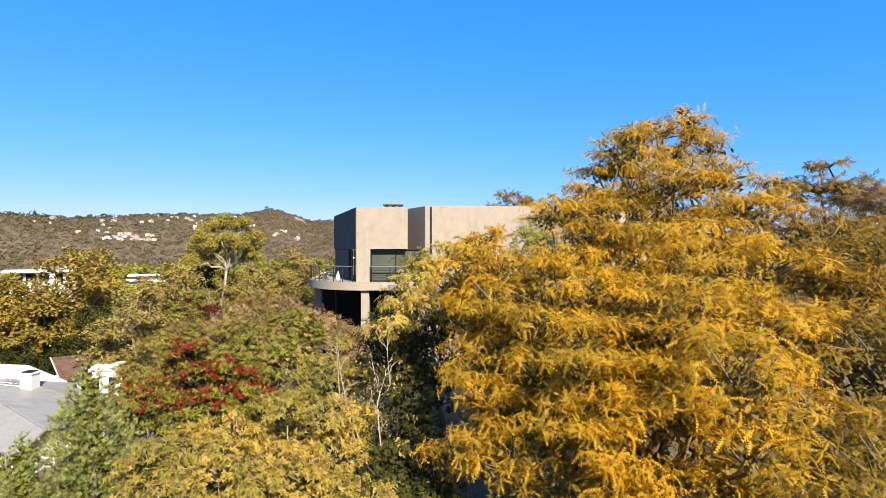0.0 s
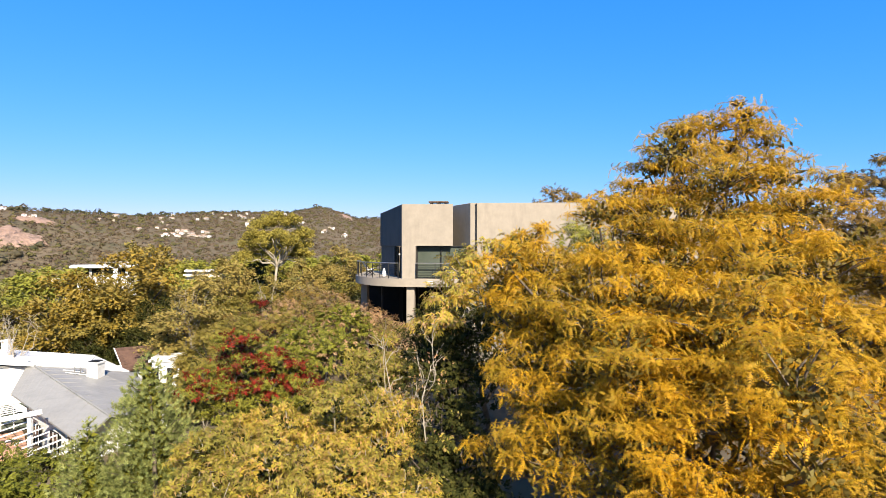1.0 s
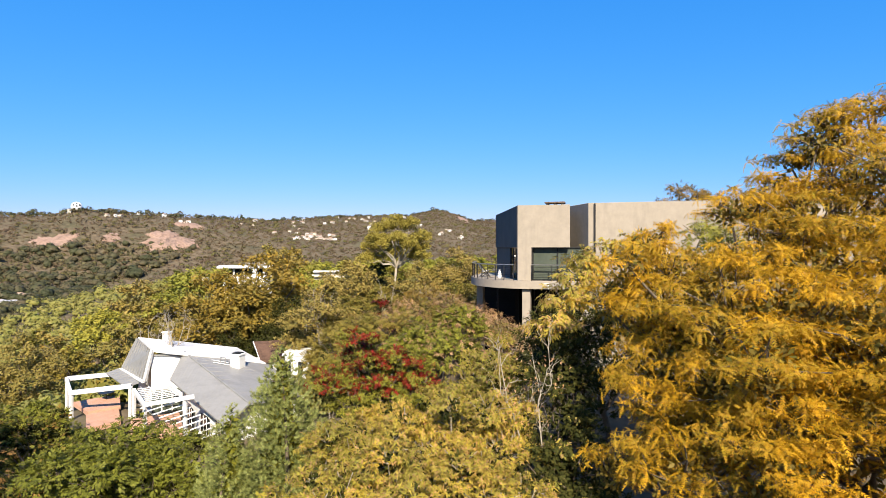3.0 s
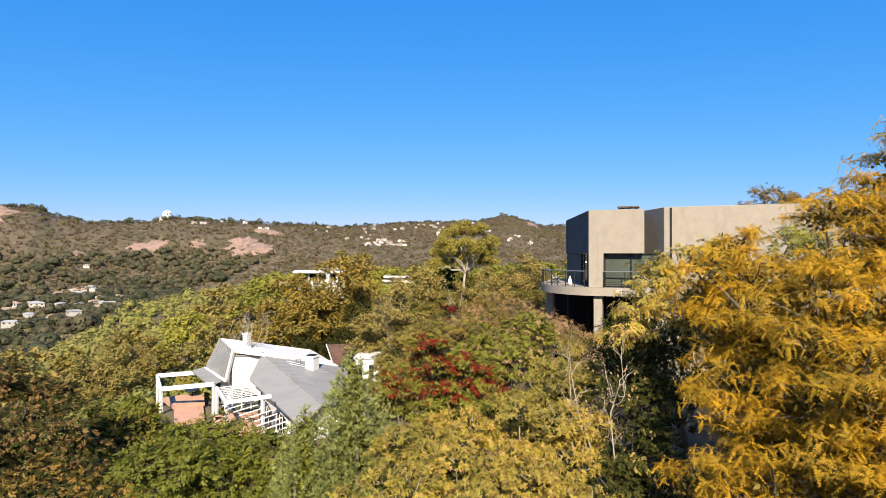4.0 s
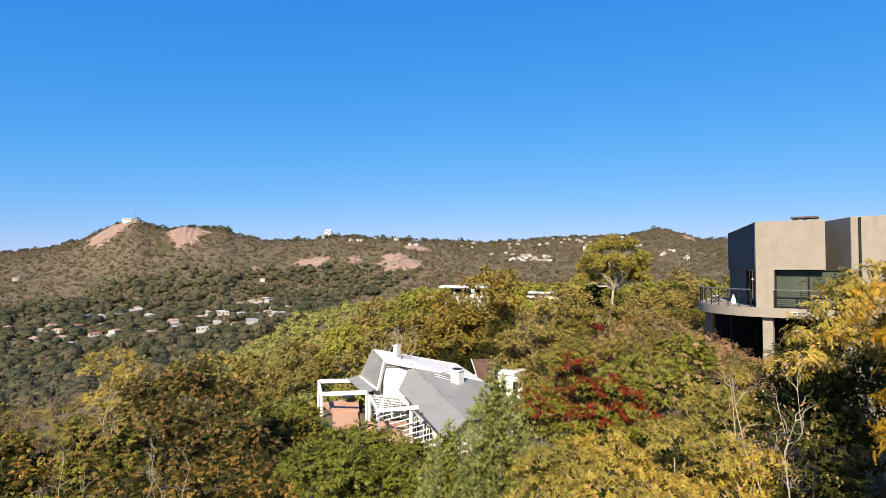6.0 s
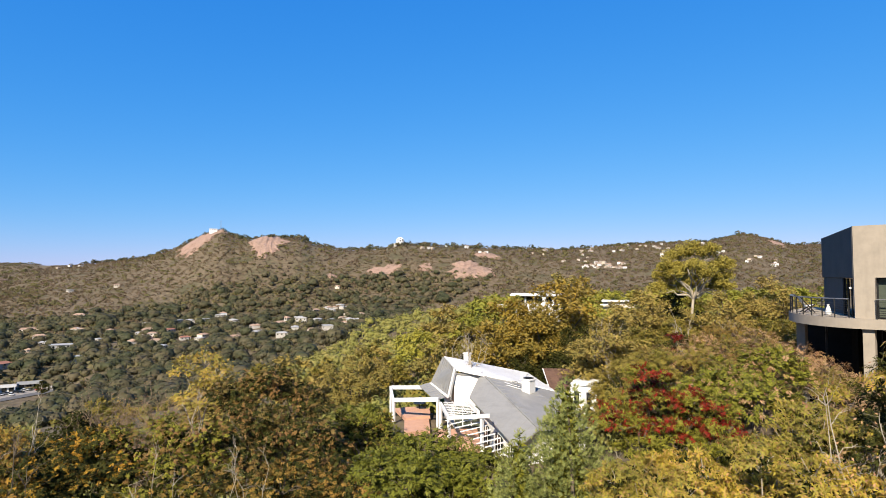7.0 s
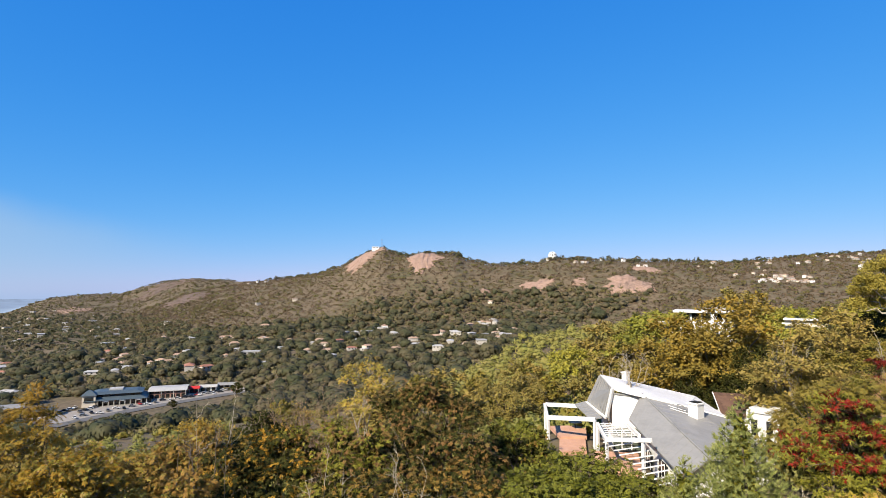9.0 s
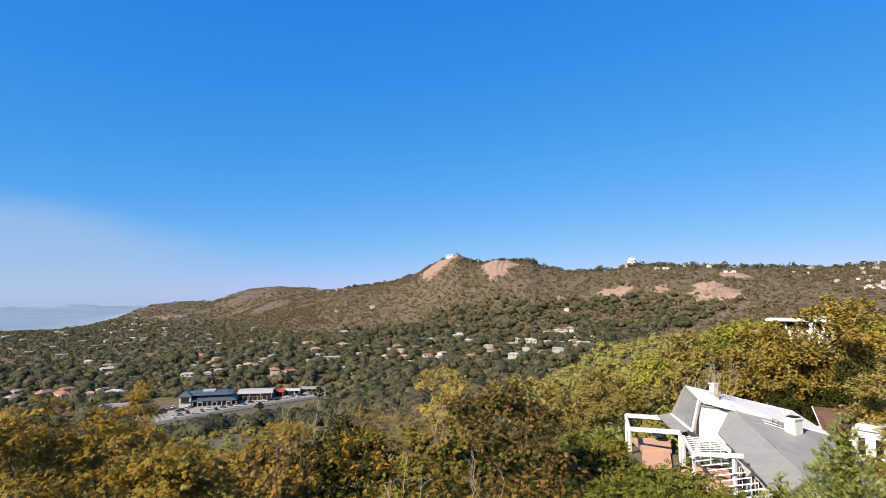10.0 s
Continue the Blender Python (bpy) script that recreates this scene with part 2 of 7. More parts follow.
L_DRY = leaf_mat("dry_scrub", [(0.286, 0.173, 0.0998), (0.341, 0.21, 0.126), (0.22, 0.158, 0.063), (0.253, 0.126, 0.084)], 0.25, patch=0.5)
L_FAR = leaf_mat("far_foliage", [(0.059, 0.0656, 0.0358), (0.076, 0.0802, 0.0431), (0.0957, 0.0951, 0.0507)], 0.42, patch=0.07,
                 patch_cols=[(0.137, 0.115, 0.0675), (0.161, 0.126, 0.0827), (0.122, 0.106, 0.0601)], patch_amount=0.9)
L_HILL = leaf_mat("hill_scrub", [(0.109, 0.0839, 0.0489), (0.148, 0.104, 0.0679), (0.0876, 0.0766, 0.0407)], 0.42, patch=0.012,
                  patch_cols=[(0.168, 0.11, 0.0896), (0.0994, 0.0839, 0.0489), (0.142, 0.0969, 0.0789)], patch_amount=0.85)
L_HILLTREE = leaf_mat("hill_tree_leaves", [(0.0997, 0.0974, 0.0385), (0.121, 0.114, 0.0441), (0.139, 0.125, 0.0513)], 0.42, patch=0.04,
                      patch_cols=[(0.168, 0.131, 0.0655), (0.142, 0.12, 0.057), (0.0997, 0.0974, 0.037)], patch_amount=0.85)
L_UNDER = leaf_mat("valley_undergrowth", [(0.111, 0.107, 0.0531), (0.167, 0.144, 0.0744), (0.0831, 0.088, 0.039)], 0.42, patch=0.03,
                   patch_cols=[(0.207, 0.159, 0.106), (0.181, 0.159, 0.0708)], patch_amount=0.85)

# ---------------------------------------------------------------- mesh helpers


def part(name, bm, material, parent=None, label=""):
    me = bpy.data.meshes.new(name)
    bm.to_mesh(me)
    bm.free()
    me.materials.append(material)
    ob = new(name, me)
    ob.parent = parent
    return tagged(ob, label)


def tri_mesh(name, V, F, material, parent=None, label="", smooth=False):
    """A mesh object from arrays of places and triangles."""
    me = bpy.data.meshes.new(name)
    V, F = np.ascontiguousarray(V, dtype=np.float32), np.ascontiguousarray(F, dtype=np.int32)
    me.vertices.add(len(V))
    me.vertices.foreach_set("co", V.ravel())
    me.loops.add(F.size)
    me.loops.foreach_set("vertex_index", F.ravel())
    me.polygons.add(len(F))
    me.polygons.foreach_set("loop_start", np.arange(0, F.size, 3, dtype=np.int32))
    me.update(calc_edges=True)
    if smooth:
        me.polygons.foreach_set("use_smooth", np.ones(len(F), dtype=bool))
    me.materials.append(material)
    ob = new(name, me)
    ob.parent = parent
    return tagged(ob, label)


def thing(name, label, category, at=(0, 0, 0), group="", rz=0.0):
    ob = new(name)
    ob.matrix_basis = pose(*at, 0, 0, rz)
    ob.empty_display_size = 0.3
    return tagged(ob, label, category, group)


def box(bm, lo, hi, m=None):
    lo, hi = Vector(lo), Vector(hi)
    r = bmesh.ops.create_cube(bm, size=1.0, matrix=Matrix.Translation((lo + hi) / 2) @ Matrix.Diagonal((*(hi - lo), 1)))
    if m is not None:
        bmesh.ops.transform(bm, matrix=m, verts=r["verts"])
    return r["verts"]


def beam(bm, a, b, w, h):
    """A bar of rectangular section from a to b."""
    a, b = Vector(a), Vector(b)
    d = b - a
    x = d.normalized()
    up = Vector((0, 0, 1)) if abs(x.z) < 0.95 else Vector((0, 1, 0))
    y = up.cross(x).normalized()
    z = x.cross(y)
    m = Matrix((x, y, z)).transposed().to_4x4()
    m.translation = (a + b) / 2
    return bmesh.ops.create_cube(bm, size=1.0, matrix=m @ Matrix.Diagonal((d.length, w, h, 1)))["verts"]


def rod(bm, a, b, r, sides=6):
    a, b = Vector(a), Vector(b)
    m = Matrix.Translation((a + b) / 2) @ (b - a).to_track_quat("Z", "Y").to_matrix().to_4x4()
    bmesh.ops.create_cone(bm, cap_ends=True, segments=sides, radius1=r, radius2=r, depth=(b - a).length, matrix=m)


def prism(bm, pts, z0, z1):
    """An upright block over a plan outline given counter-clockwise."""
    lo = [bm.verts.new((x, y, z0)) for x, y in pts]
    hi = [bm.verts.new((x, y, z1)) for x, y in pts]
    n = len(pts)
    bm.faces.new(hi)
    bm.faces.new(lo[::-1])
    for i in range(n):
        bm.faces.new((lo[i], lo[(i + 1) % n], hi[(i + 1) % n], hi[i]))


def slab_poly(bm, pts, thick):
    """A flat sheet through 3D points with a thickness measured downwards."""
    hi = [bm.verts.new(p) for p in pts]
    lo = [bm.verts.new((p[0], p[1], p[2] - thick)) for p in pts]
    n = len(pts)
    bm.faces.new(hi)
    bm.faces.new(lo[::-1])
    for i in range(n):
        bm.faces.new((lo[i], lo[(i + 1) % n], hi[(i + 1) % n], hi[i]))
    bmesh.ops.recalc_face_normals(bm, faces=bm.faces)


def spot(az, r, z=0.0):
    """A place by its bearing (degrees to the left of straight ahead) and distance from the viewpoint."""
    a = radians(az)
    return Vector((-math.sin(a) * r, math.cos(a) * r, z))


def by_el(az, el, r):
    return spot(az, r, 14 + r * math.tan(radians(el)))


# ---------------------------------------------------------------- terrain
# bearing: ground heights at 10, 30, 60, 110, 180, 400, 620 m, then the ridge's distance
PROFILE = {-75: (5, 7, 9, 10, 11, 8, 4, 1000), -20: (3, 6, 8, 8, 8, 4, 2, 1100), 0: (1, 6.5, 8, 8, 6, 0, -2, 1300),
           12: (0, 6, 6, 5, 3, -4, -4, 1300), 22: (-1, 2.5, 3, 3, 2, -10, -6, 1150), 33: (-2, -2, -1.5, 0, 3, -12, -8, 1000),
           42: (-2, -3.5, -1.9, -4, -8, -34, -24, 900), 52: (-2, -4, -2.6, -9, -19, -44, -28, 900), 63: (-2, -4.5, -6, -13, -25, -47, -31, 950),
           75: (-2, -4.5, -7, -16, -30, -54, -40, 1250), 88: (-2, -4, -7, -16, -32, -60, -52, 1700), 99: (-2, -4, -7, -16, -32, -60, -61, 1650),
           125: (-1, -3, -6, -14, -30, -58, -62, 1600)}
# bearing: elevation of the skyline
RIDGE = {-75: 0.5, 0: 2.0, 10: 2.7, 13.2: 2.6, 15: 3.3, 16.8: 3.75, 19.9: 3.1, 24.3: 3.1, 29.3: 2.8, 33: 2.55, 38: 2.75, 42: 2.9, 46.5: 3.1, 49: 3.25,
         50.7: 2.7, 54.8: 2.6, 57.5: 3.1, 58.9: 3.75, 62: 3.75, 63.4: 3.5, 64.7: 3.6, 66: 4.3, 67.7: 3.7, 70: 2.4, 72.2: 1.65, 75: 1.2, 77.8: 0.85,
         81.6: 0.95, 83.7: 1.05, 86.2: 0.78, 87.8: 0.3, 89.3: -0.3, 92: -0.38, 94.6: -0.7, 97: -1.75, 99.3: -2.42, 101.5: -2.75, 125: -2.9}
P_AZ = np.array(list(PROFILE))
P_H = np.array(list(PROFILE.values()))
R_AZ, R_EL = np.array(list(RIDGE)), np.array(list(RIDGE.values()))
NODES = np.log(np.array([10, 30, 60, 110, 180, 400, 620.0]))
PLAIN = -68.0


def wave(x, y, k):
    return (np.sin(x * k + 1.3 * np.sin(y * k * 0.7)) * np.cos(y * k * 0.9 + 0.8 * np.sin(x * k * 1.3)))


def heights(x, y):
    """Ground height over arrays of plan places."""
    x, y = np.asarray(x, float), np.asarray(y, float)
    r = np.maximum(np.hypot(x, y), 3.0)
    az = np.degrees(np.arctan2(-x, y))
    az = np.where(az > 152, az - 360, az)
    az_c = np.clip(az, -75, 125)
    cols = np.stack([np.interp(az_c, P_AZ, P_H[:, k]) for k in range(8)], -1)
    el = np.interp(az_c, R_AZ, R_EL)
    rr = cols[..., 7]
    rh = 14 + rr * np.tan(np.radians(el))
    lr = np.log(np.maximum(r, 10))
    h = cols[..., 0].copy()
    for k in range(6):
        f = np.clip((lr - NODES[k]) / (NODES[k + 1] - NODES[k]), 0, 1)
        f = f * f * (3 - 2 * f) * 0.5 + f * 0.5
        h = h + (cols[..., k + 1] - cols[..., k]) * f
    f = np.clip((r - 620) / (rr - 620), 0, 1)
    plain = np.clip((az_c - 78) / 10, 0, 1)
    h = h + (rh - cols[..., 6]) * ((1 - plain) * (0.35 * f + 0.65 * f * f * (3 - 2 * f)) + plain * f ** 2.6)
    past = np.clip((r - rr) / (rr * 0.9), 0, 1)
    h = np.where(r > rr, rh + (PLAIN - rh) * past ** 1.3, h)
    amp = np.clip((r - 60) / 300, 0, 1) * np.clip((rr - r) / 200, 0.12, 1) * np.where(r > rr * 1.6, 0.1, 1)
    h = h + amp * (2.2 * wave(x, y, 0.022) + 1.3 * wave(x + 40, y, 0.057)) + 0.25 * wave(x, y, 0.35) * np.clip(r / 40, 0, 1)
    # levelled ground under the terrace
    w = np.clip(1.6 - np.hypot(x + 46, y - 41.5) / 6, 0, 1)
    h = h * (1 - w) + -1.75 * w
    # levelled ground of the shopping street
    w = np.clip((az - 76) / 3, 0, 1) * np.clip((97 - az) / 3, 0, 1) * np.clip((r - 355) / 25, 0, 1) * np.clip((490 - r) / 25, 0, 1)
    return h * (1 - w) + -60.0 * w


def ground_z(x, y):
    return float(heights(np.array([x]), np.array([y]))[0])


def build_ground():
    azs = np.radians(np.concatenate([np.arange(-48, 116, 0.5), np.arange(116, 312, 4.0)]))
    rs = np.concatenate([[0.01], np.geomspace(4, 4900, 130)])
    A, R = np.meshgrid(azs, rs)
    x, y = -np.sin(A) * R, np.cos(A) * R
    V = np.stack([x, y, heights(x, y)], -1).reshape(-1, 3)
    na, nr = len(azs), len(rs)
    i, j = np.meshgrid(np.arange(nr - 1), np.arange(na), indexing="ij")
    a, b = i * na + j, i * na + (j + 1) % na
    c, d = a + na, b + na
    F = np.concatenate([np.stack([a, b, d], -1).reshape(-1, 3), np.stack([a, d, c], -1).reshape(-1, 3)])[:, ::-1]
    ob = tri_mesh("ground", V, F, M_EARTH, smooth=True)
    tagged(ob, "dry olive-brown hillside falling into a wooded valley", "ground", kind="structure")


build_ground()

# ---------------------------------------------------------------- foliage
rng = np.random.default_rng(7)


def unit(v):
    return v / np.maximum(np.linalg.norm(v, axis=-1, keepdims=True), 1e-9)


def lance(L=1.0, w=0.26, droop=0.12):
    V = np.array([(0, 0, 0), (0.42 * L, w / 2, 0.03), (0.42 * L, -w / 2, 0.03), (L, 0, -droop)])
    return V, np.array([(0, 2, 1), (1, 2, 3)])


def frond(pairs=11, L=1.0, leaf=0.34, droop=0.34):
    """A pinnate leaf: a drooping rib with toothed pinnae down both sides, tapering to the tip."""
    rib = [np.array([s * L, 0, -droop * s * s]) for s in np.linspace(0.08, 1, pairs + 1)]
    Vs, Fs = list(rib), []
    half = [p * 0.3 + q * 0.7 for p, q in zip(rib, rib[1:])]
    Vs += half
    for k in range(pairs):
        s = k / pairs
        size = leaf * (1.0 - 0.66 * s) * min(1, 0.45 + 2.2 * s)
        for side in (-1, 1):
            Vs.append(rib[k] * 0.5 + rib[k + 1] * 0.5 + np.array([0.5 * size, side * size * 0.88, -0.30 * size]))
            Fs.append((k, pairs + 1 + k, len(Vs) - 1) if side < 0 else (pairs + 1 + k, k, len(Vs) - 1))
    return np.array(Vs), np.array(Fs)


def around(template, n=7, sweep=330, tilt=0.15):
    """A rosette: copies of a leaf turned about a shoot's end."""
    tv, tf = template
    Vs, Fs = [], []
    for k in range(n):
        g = radians(sweep) * (k / n - 0.5) + 0.35 * math.sin(k * 2.3)
        s = 0.8 + 0.2 * math.cos(k * 1.9)
        V = tv * s
        V = np.stack([V[:, 0], V[:, 1], V[:, 2] + tilt * math.sin(k * 1.7) * V[:, 0]], -1)
        R = np.array([[math.cos(g), -math.sin(g), 0], [math.sin(g), math.cos(g), 0], [0, 0, 1]])
        Vs.append(V @ R.T)
        Fs.append(tf + len(tv) * k)
    return np.concatenate(Vs), np.concatenate(Fs)


def twig(leaves=6, leaf=0.5, w=0.17, angle=52, droop=0.25):
    """A shoot with leaves set alternately along it and one at the tip."""
    Vs, Fs, n = [], [], 0
    for k in range(leaves):
        s = 0.15 + 0.85 * k / (leaves - 1)
        side = 0 if k == leaves - 1 else (1 if k % 2 else -1)
        a = radians(angle) * side
        p = np.array([s * 0.75, 0, -droop * s * s * 0.6])
        d = np.array([math.cos(a), math.sin(a), -0.25 - 0.15 * (k % 3)])
        q = np.array([-math.sin(a), math.cos(a), 0.35 * side])
        Vs += [p, p + d * leaf * 0.45 + q * w / 2, p + d * leaf * 0.45 - q * w / 2, p + d * leaf]
        Fs += [(n, n + 2, n + 1), (n + 1, n + 2, n + 3)]
        n += 4
    return np.array(Vs), np.array(Fs)


def feather(n=7, L=1.0):
    """A flat spray of needle-thin shoots."""
    Vs, Fs = [], []
    for k in range(n):
        s = k / (n - 1)
        a = radians(-60 + 120 * s)
        d = np.array([math.cos(a), math.sin(a), 0.2 * math.cos(3 * a)])
        q = np.array([-d[1], d[0], 0]) * 0.09
        o = np.array([0.3 * (1 - abs(2 * s - 1)), 0, 0])
        Vs += [o + q, o - q, o + d * L * (0.55 + 0.4 * math.cos(a))]
        Fs += [(3 * k, 3 * k + 1, 3 * k + 2)]
    return np.array(Vs), np.array(Fs)


def lay(template, P, D, N, S):
    """Copies of a leaf, merged: at places P, along D, facing N, of sizes S."""
    tv, tf = template
    X = unit(D)
    Z = unit(N - (N * X).sum(-1, keepdims=True) * X)
    Y = np.cross(Z, X)
    V = P[:, None] + S[:, None, None] * (tv[None, :, 0:1] * X[:, None] + tv[None, :, 1:2] * Y[:, None] + tv[None, :, 2:3] * Z[:, None])
    F = tf[None] + (np.arange(len(P)) * len(tv))[:, None, None]
    return V.reshape(-1, 3), F.reshape(-1, 3)


class Tubes:
    """Collects tapered branches into one mesh."""

    def __init__(self):
        self.V, self.F, self.n = [], [], 0

    def add(self, pts, r0, r1, sides=5):
        pts = np.asarray(pts, float)
        k = len(pts)
        d = unit(np.gradient(pts, axis=0))
        ref = np.where(np.abs(d[:, 2:3]) > 0.9, np.array([[1.0, 0, 0]]), np.array([[0, 0, 1.0]]))
        u = unit(np.cross(d, ref))
        v = np.cross(d, u)
        rad = np.linspace(r0, r1, k)[:, None, None]
        a = np.linspace(0, 2 * np.pi, sides, endpoint=False)
        ring = pts[:, None] + rad * (np.cos(a)[None, :, None] * u[:, None] + np.sin(a)[None, :, None] * v[:, None])
        i, j = np.meshgrid(np.arange(k - 1), np.arange(sides), indexing="ij")
        p, q = i * sides + j, i * sides + (j + 1) % sides
        F = np.concatenate([np.stack([p, q, q + sides], -1).reshape(-1, 3), np.stack([p, q + sides, p + sides], -1).reshape(-1, 3)])
        self.V.append(ring.reshape(-1, 3))
        self.F.append(F + self.n)
        self.n += k * sides

    def mesh(self, name, mat, parent):
        return tri_mesh(name, np.concatenate(self.V), np.concatenate(self.F), mat, parent, smooth=True)


def limb(a, b, sag=0.15, n=5):
    """A crooked line from a to b."""
    a, b = np.asarray(a, float), np.asarray(b, float)
    s = np.linspace(0, 1, n)[:, None]
    L = np.linalg.norm(b - a)
    w = rng.normal(0, 0.06 * L, (n, 3)) * np.sin(np.pi * s)
    out = a + (b - a) * s + w
    out[:, 2] += sag * L * np.sin(np.pi * s[:, 0]) * 0.6
    return out


def tree(name, label, category, base, blobs, leaf, count, size, mat, bark=None, trunk_r=0.14, clump=0.34, flat=0.6, shell=0.5, droop=0.15,
         twigs=0.5, group="", fork=0.35, up=0.7, second=None, share=0.0, third=None, whorl=False, inner=0, inner_mat=None, dense=2.6, red_clumps=False, jitter=0.32, burst=0, inner_size=0.0):
    """A tree or bush: tapered trunk, limbs to each lobe of the crown, twigs to the clumps, leaves laid clump by clump.
    blobs: lobes (x, y, z, radius, height ratio) in the world; base on the ground."""
    bark = bark or M_BARK
    base = np.asarray(base, float)
    ob = thing(name, label, category, tuple(base), group)
    B = np.array([b[:3] for b in blobs], float) - base
    Rr = np.array([b[3] for b in blobs], float)
    Hr = np.array([b[4] if len(b) > 4 else 0.8 for b in blobs], float)
    if burst:
        # smaller lobes break the outline of each large one
        d = unit(rng.normal(size=(len(B), burst, 3)) + (0, 0, 0.55))
        f = rng.uniform(0.42, 0.62, (len(B), burst))
        kids = (B[:, None] + d * (Rr[:, None] * (1.12 - 0.35 * f))[..., None] * np.array([1, 1, 0.95])).reshape(-1, 3)
        B, Rr, Hr = np.concatenate([B, kids]), np.concatenate([Rr * 0.88, (Rr[:, None] * f).ravel()]), np.concatenate([Hr, np.repeat(Hr, burst)])
    tubes = Tubes()
    mean = B.mean(0)
    low = (B[:, 2] - Rr * Hr).min()
    forkp = np.array([mean[0] * fork, mean[1] * fork, max(low * 0.7, mean[2] * fork, 0.3)])
    tubes.add(limb((0, 0, -0.4), forkp, 0, 6), trunk_r * 1.25, trunk_r * 0.8, 7)
    weights = Rr ** 2
    share_n = np.maximum(1, (count * weights / weights.sum()).astype(int))
    P, D, N, S = [], [], [], []
    for b, r, hr, n in zip(B, Rr, Hr, share_n):
        tubes.add(limb(forkp, b - (0, 0, 0.3 * r * hr), 0.1, 6), trunk_r * 0.6, trunk_r * 0.18, 5)
        nc = int(np.clip((r / (clump * max(r, 1) ** 0.5)) ** 2 * dense, 5, 90))
        d = unit(rng.normal(size=(nc, 3)))
        d[:, 2] = np.abs(d[:, 2]) * 0.9 + d[:, 2] * 0.35
        d = unit(d)
        f = shell + (1 - shell) * rng.random(nc) ** 0.5
        C = b + d * f[:, None] * np.array([r, r, r * hr])
        cr = clump * max(r, 1) ** 0.5 * rng.uniform(0.65, 1.25, nc)
        for c in C[: int(nc * twigs)]:
            tubes.add(limb(b - (0, 0, 0.25 * r * hr), c, 0.12, 4), trunk_r * 0.2, 0.012, 3)
        k = rng.integers(0, nc, n)
        q = unit(rng.normal(size=(n, 3))) * rng.random((n, 1)) ** 0.45
        q[:, 2] *= flat
        p = C[k] + q * cr[k][:, None]
        out = unit(unit(p - b) + 0.8 * q)
        dd = unit(out * np.array([1, 1, 0.6]) + rng.normal(0, 0.45, (n, 3)) + (0, 0, -droop))
        nn = unit(out * 0.8 + rng.normal(0, jitter, (n, 3)) + (0, 0, up))
        if whorl:
            p = C[k] + q * cr[k][:, None] * np.array([0.85, 0.85, 0.6])
            away = unit(p - b)
            ring = q * np.array([1, 1, 0])
            dd = unit(unit(ring) + away * np.array([0.3, 0.3, 0.3]) + rng.normal(0, 0.42, (n, 3)) + (0, 0, -droop))
            nn = unit(away * 0.5 + rng.normal(0, 0.3, (n, 3)) + (0, 0, 1))
        if whorl == "rosette":
            # shoots end in rosettes, laid in tiers, tilted outwards
            p = C[k] + q * cr[k][:, None] * np.array([1.1, 1.1, 0.7])
            dd = unit(rng.normal(0, 1, (n, 3)) + unit(p - b) * 0.9)
            nn = unit(unit(p - b) * 0.75 + rng.normal(0, 0.24, (n, 3)) + (0, 0, 0.75))
        P.append(p), D.append(dd), N.append(nn), S.append(size * rng.uniform(0.65, 1.3, n))
    tubes.mesh("trunk", bark, ob)
    P, D, N, S = (np.concatenate(a) for a in (P, D, N, S))
    # inner leaves mostly take darker colours, standing in for shade inside the crown
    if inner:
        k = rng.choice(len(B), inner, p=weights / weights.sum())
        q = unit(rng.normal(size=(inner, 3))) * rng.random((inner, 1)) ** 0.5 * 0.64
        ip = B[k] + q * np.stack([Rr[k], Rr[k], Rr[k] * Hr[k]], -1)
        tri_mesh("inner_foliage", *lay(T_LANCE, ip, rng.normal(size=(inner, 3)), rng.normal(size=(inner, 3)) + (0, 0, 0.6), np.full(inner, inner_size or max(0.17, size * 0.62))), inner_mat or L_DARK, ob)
    pick = np.zeros(len(P), bool)
    if second is not None:
        pick = rng.random(len(P)) < share
        if red_clumps:
            # coloured heads gather at the shoots' ends, in the upper crown
            w = np.sin(P[:, 0] * 4.1 + 1) * np.sin(P[:, 1] * 3.7) * np.sin(P[:, 2] * 5.3 + 2)
            pick = (w > -0.04) & (rng.random(len(P)) < share) & (P[:, 2] > np.quantile(P[:, 2], 0.3))
    tri_mesh("crown", *lay(leaf, P[~pick], D[~pick], N[~pick], S[~pick]), mat, ob)
    if second is not None and pick.any():
        tri_mesh("flower_heads" if third is None else third, *lay(leaf, P[pick], D[pick], N[pick], S[pick]), second, ob)
    return ob


T_FROND, T_LANCE, T_FEATHER = frond(), lance(1.0, 0.5, 0.1), feather(5)
T_TRI = (np.array([(-0.35, -0.42, 0), (0.65, 0.0, -0.06), (-0.3, 0.45, 0.04)]), np.array([(0, 1, 2)]))
T_ROSETTE = around(frond(7, 1.0, 0.27, 0.46), 4, 300, 0.3)
T_WHORL = around(lance(1.0, 0.3, 0.3), 7, 350, 0.3)
T_SPRAY = twig(6, 0.52, 0.26, 55)
T_FAN = twig(6, 0.5, 0.18, 50, 0.25)


def lobe(az, el, r, rad, hr=0.8):
    p = by_el(az, el, r)
    return (p.x, p.y, p.z, rad, hr)


def foot(az, r, dx=0.0, dy=0.0):
    p = spot(az, r)
    return (p.x + dx, p.y + dy, ground_z(p.x + dx, p.y + dy))


# ---------------------------------------------------------------- concrete house
def ring_at(s):
    """A point of the terrace's curved edge, s from 0 (front) to 1 (side)."""
    a = s * math.pi / 2
    return Vector((-4.9 - 4.8 * math.sin(a), 42.2 - 7.05 * math.cos(a), 0))


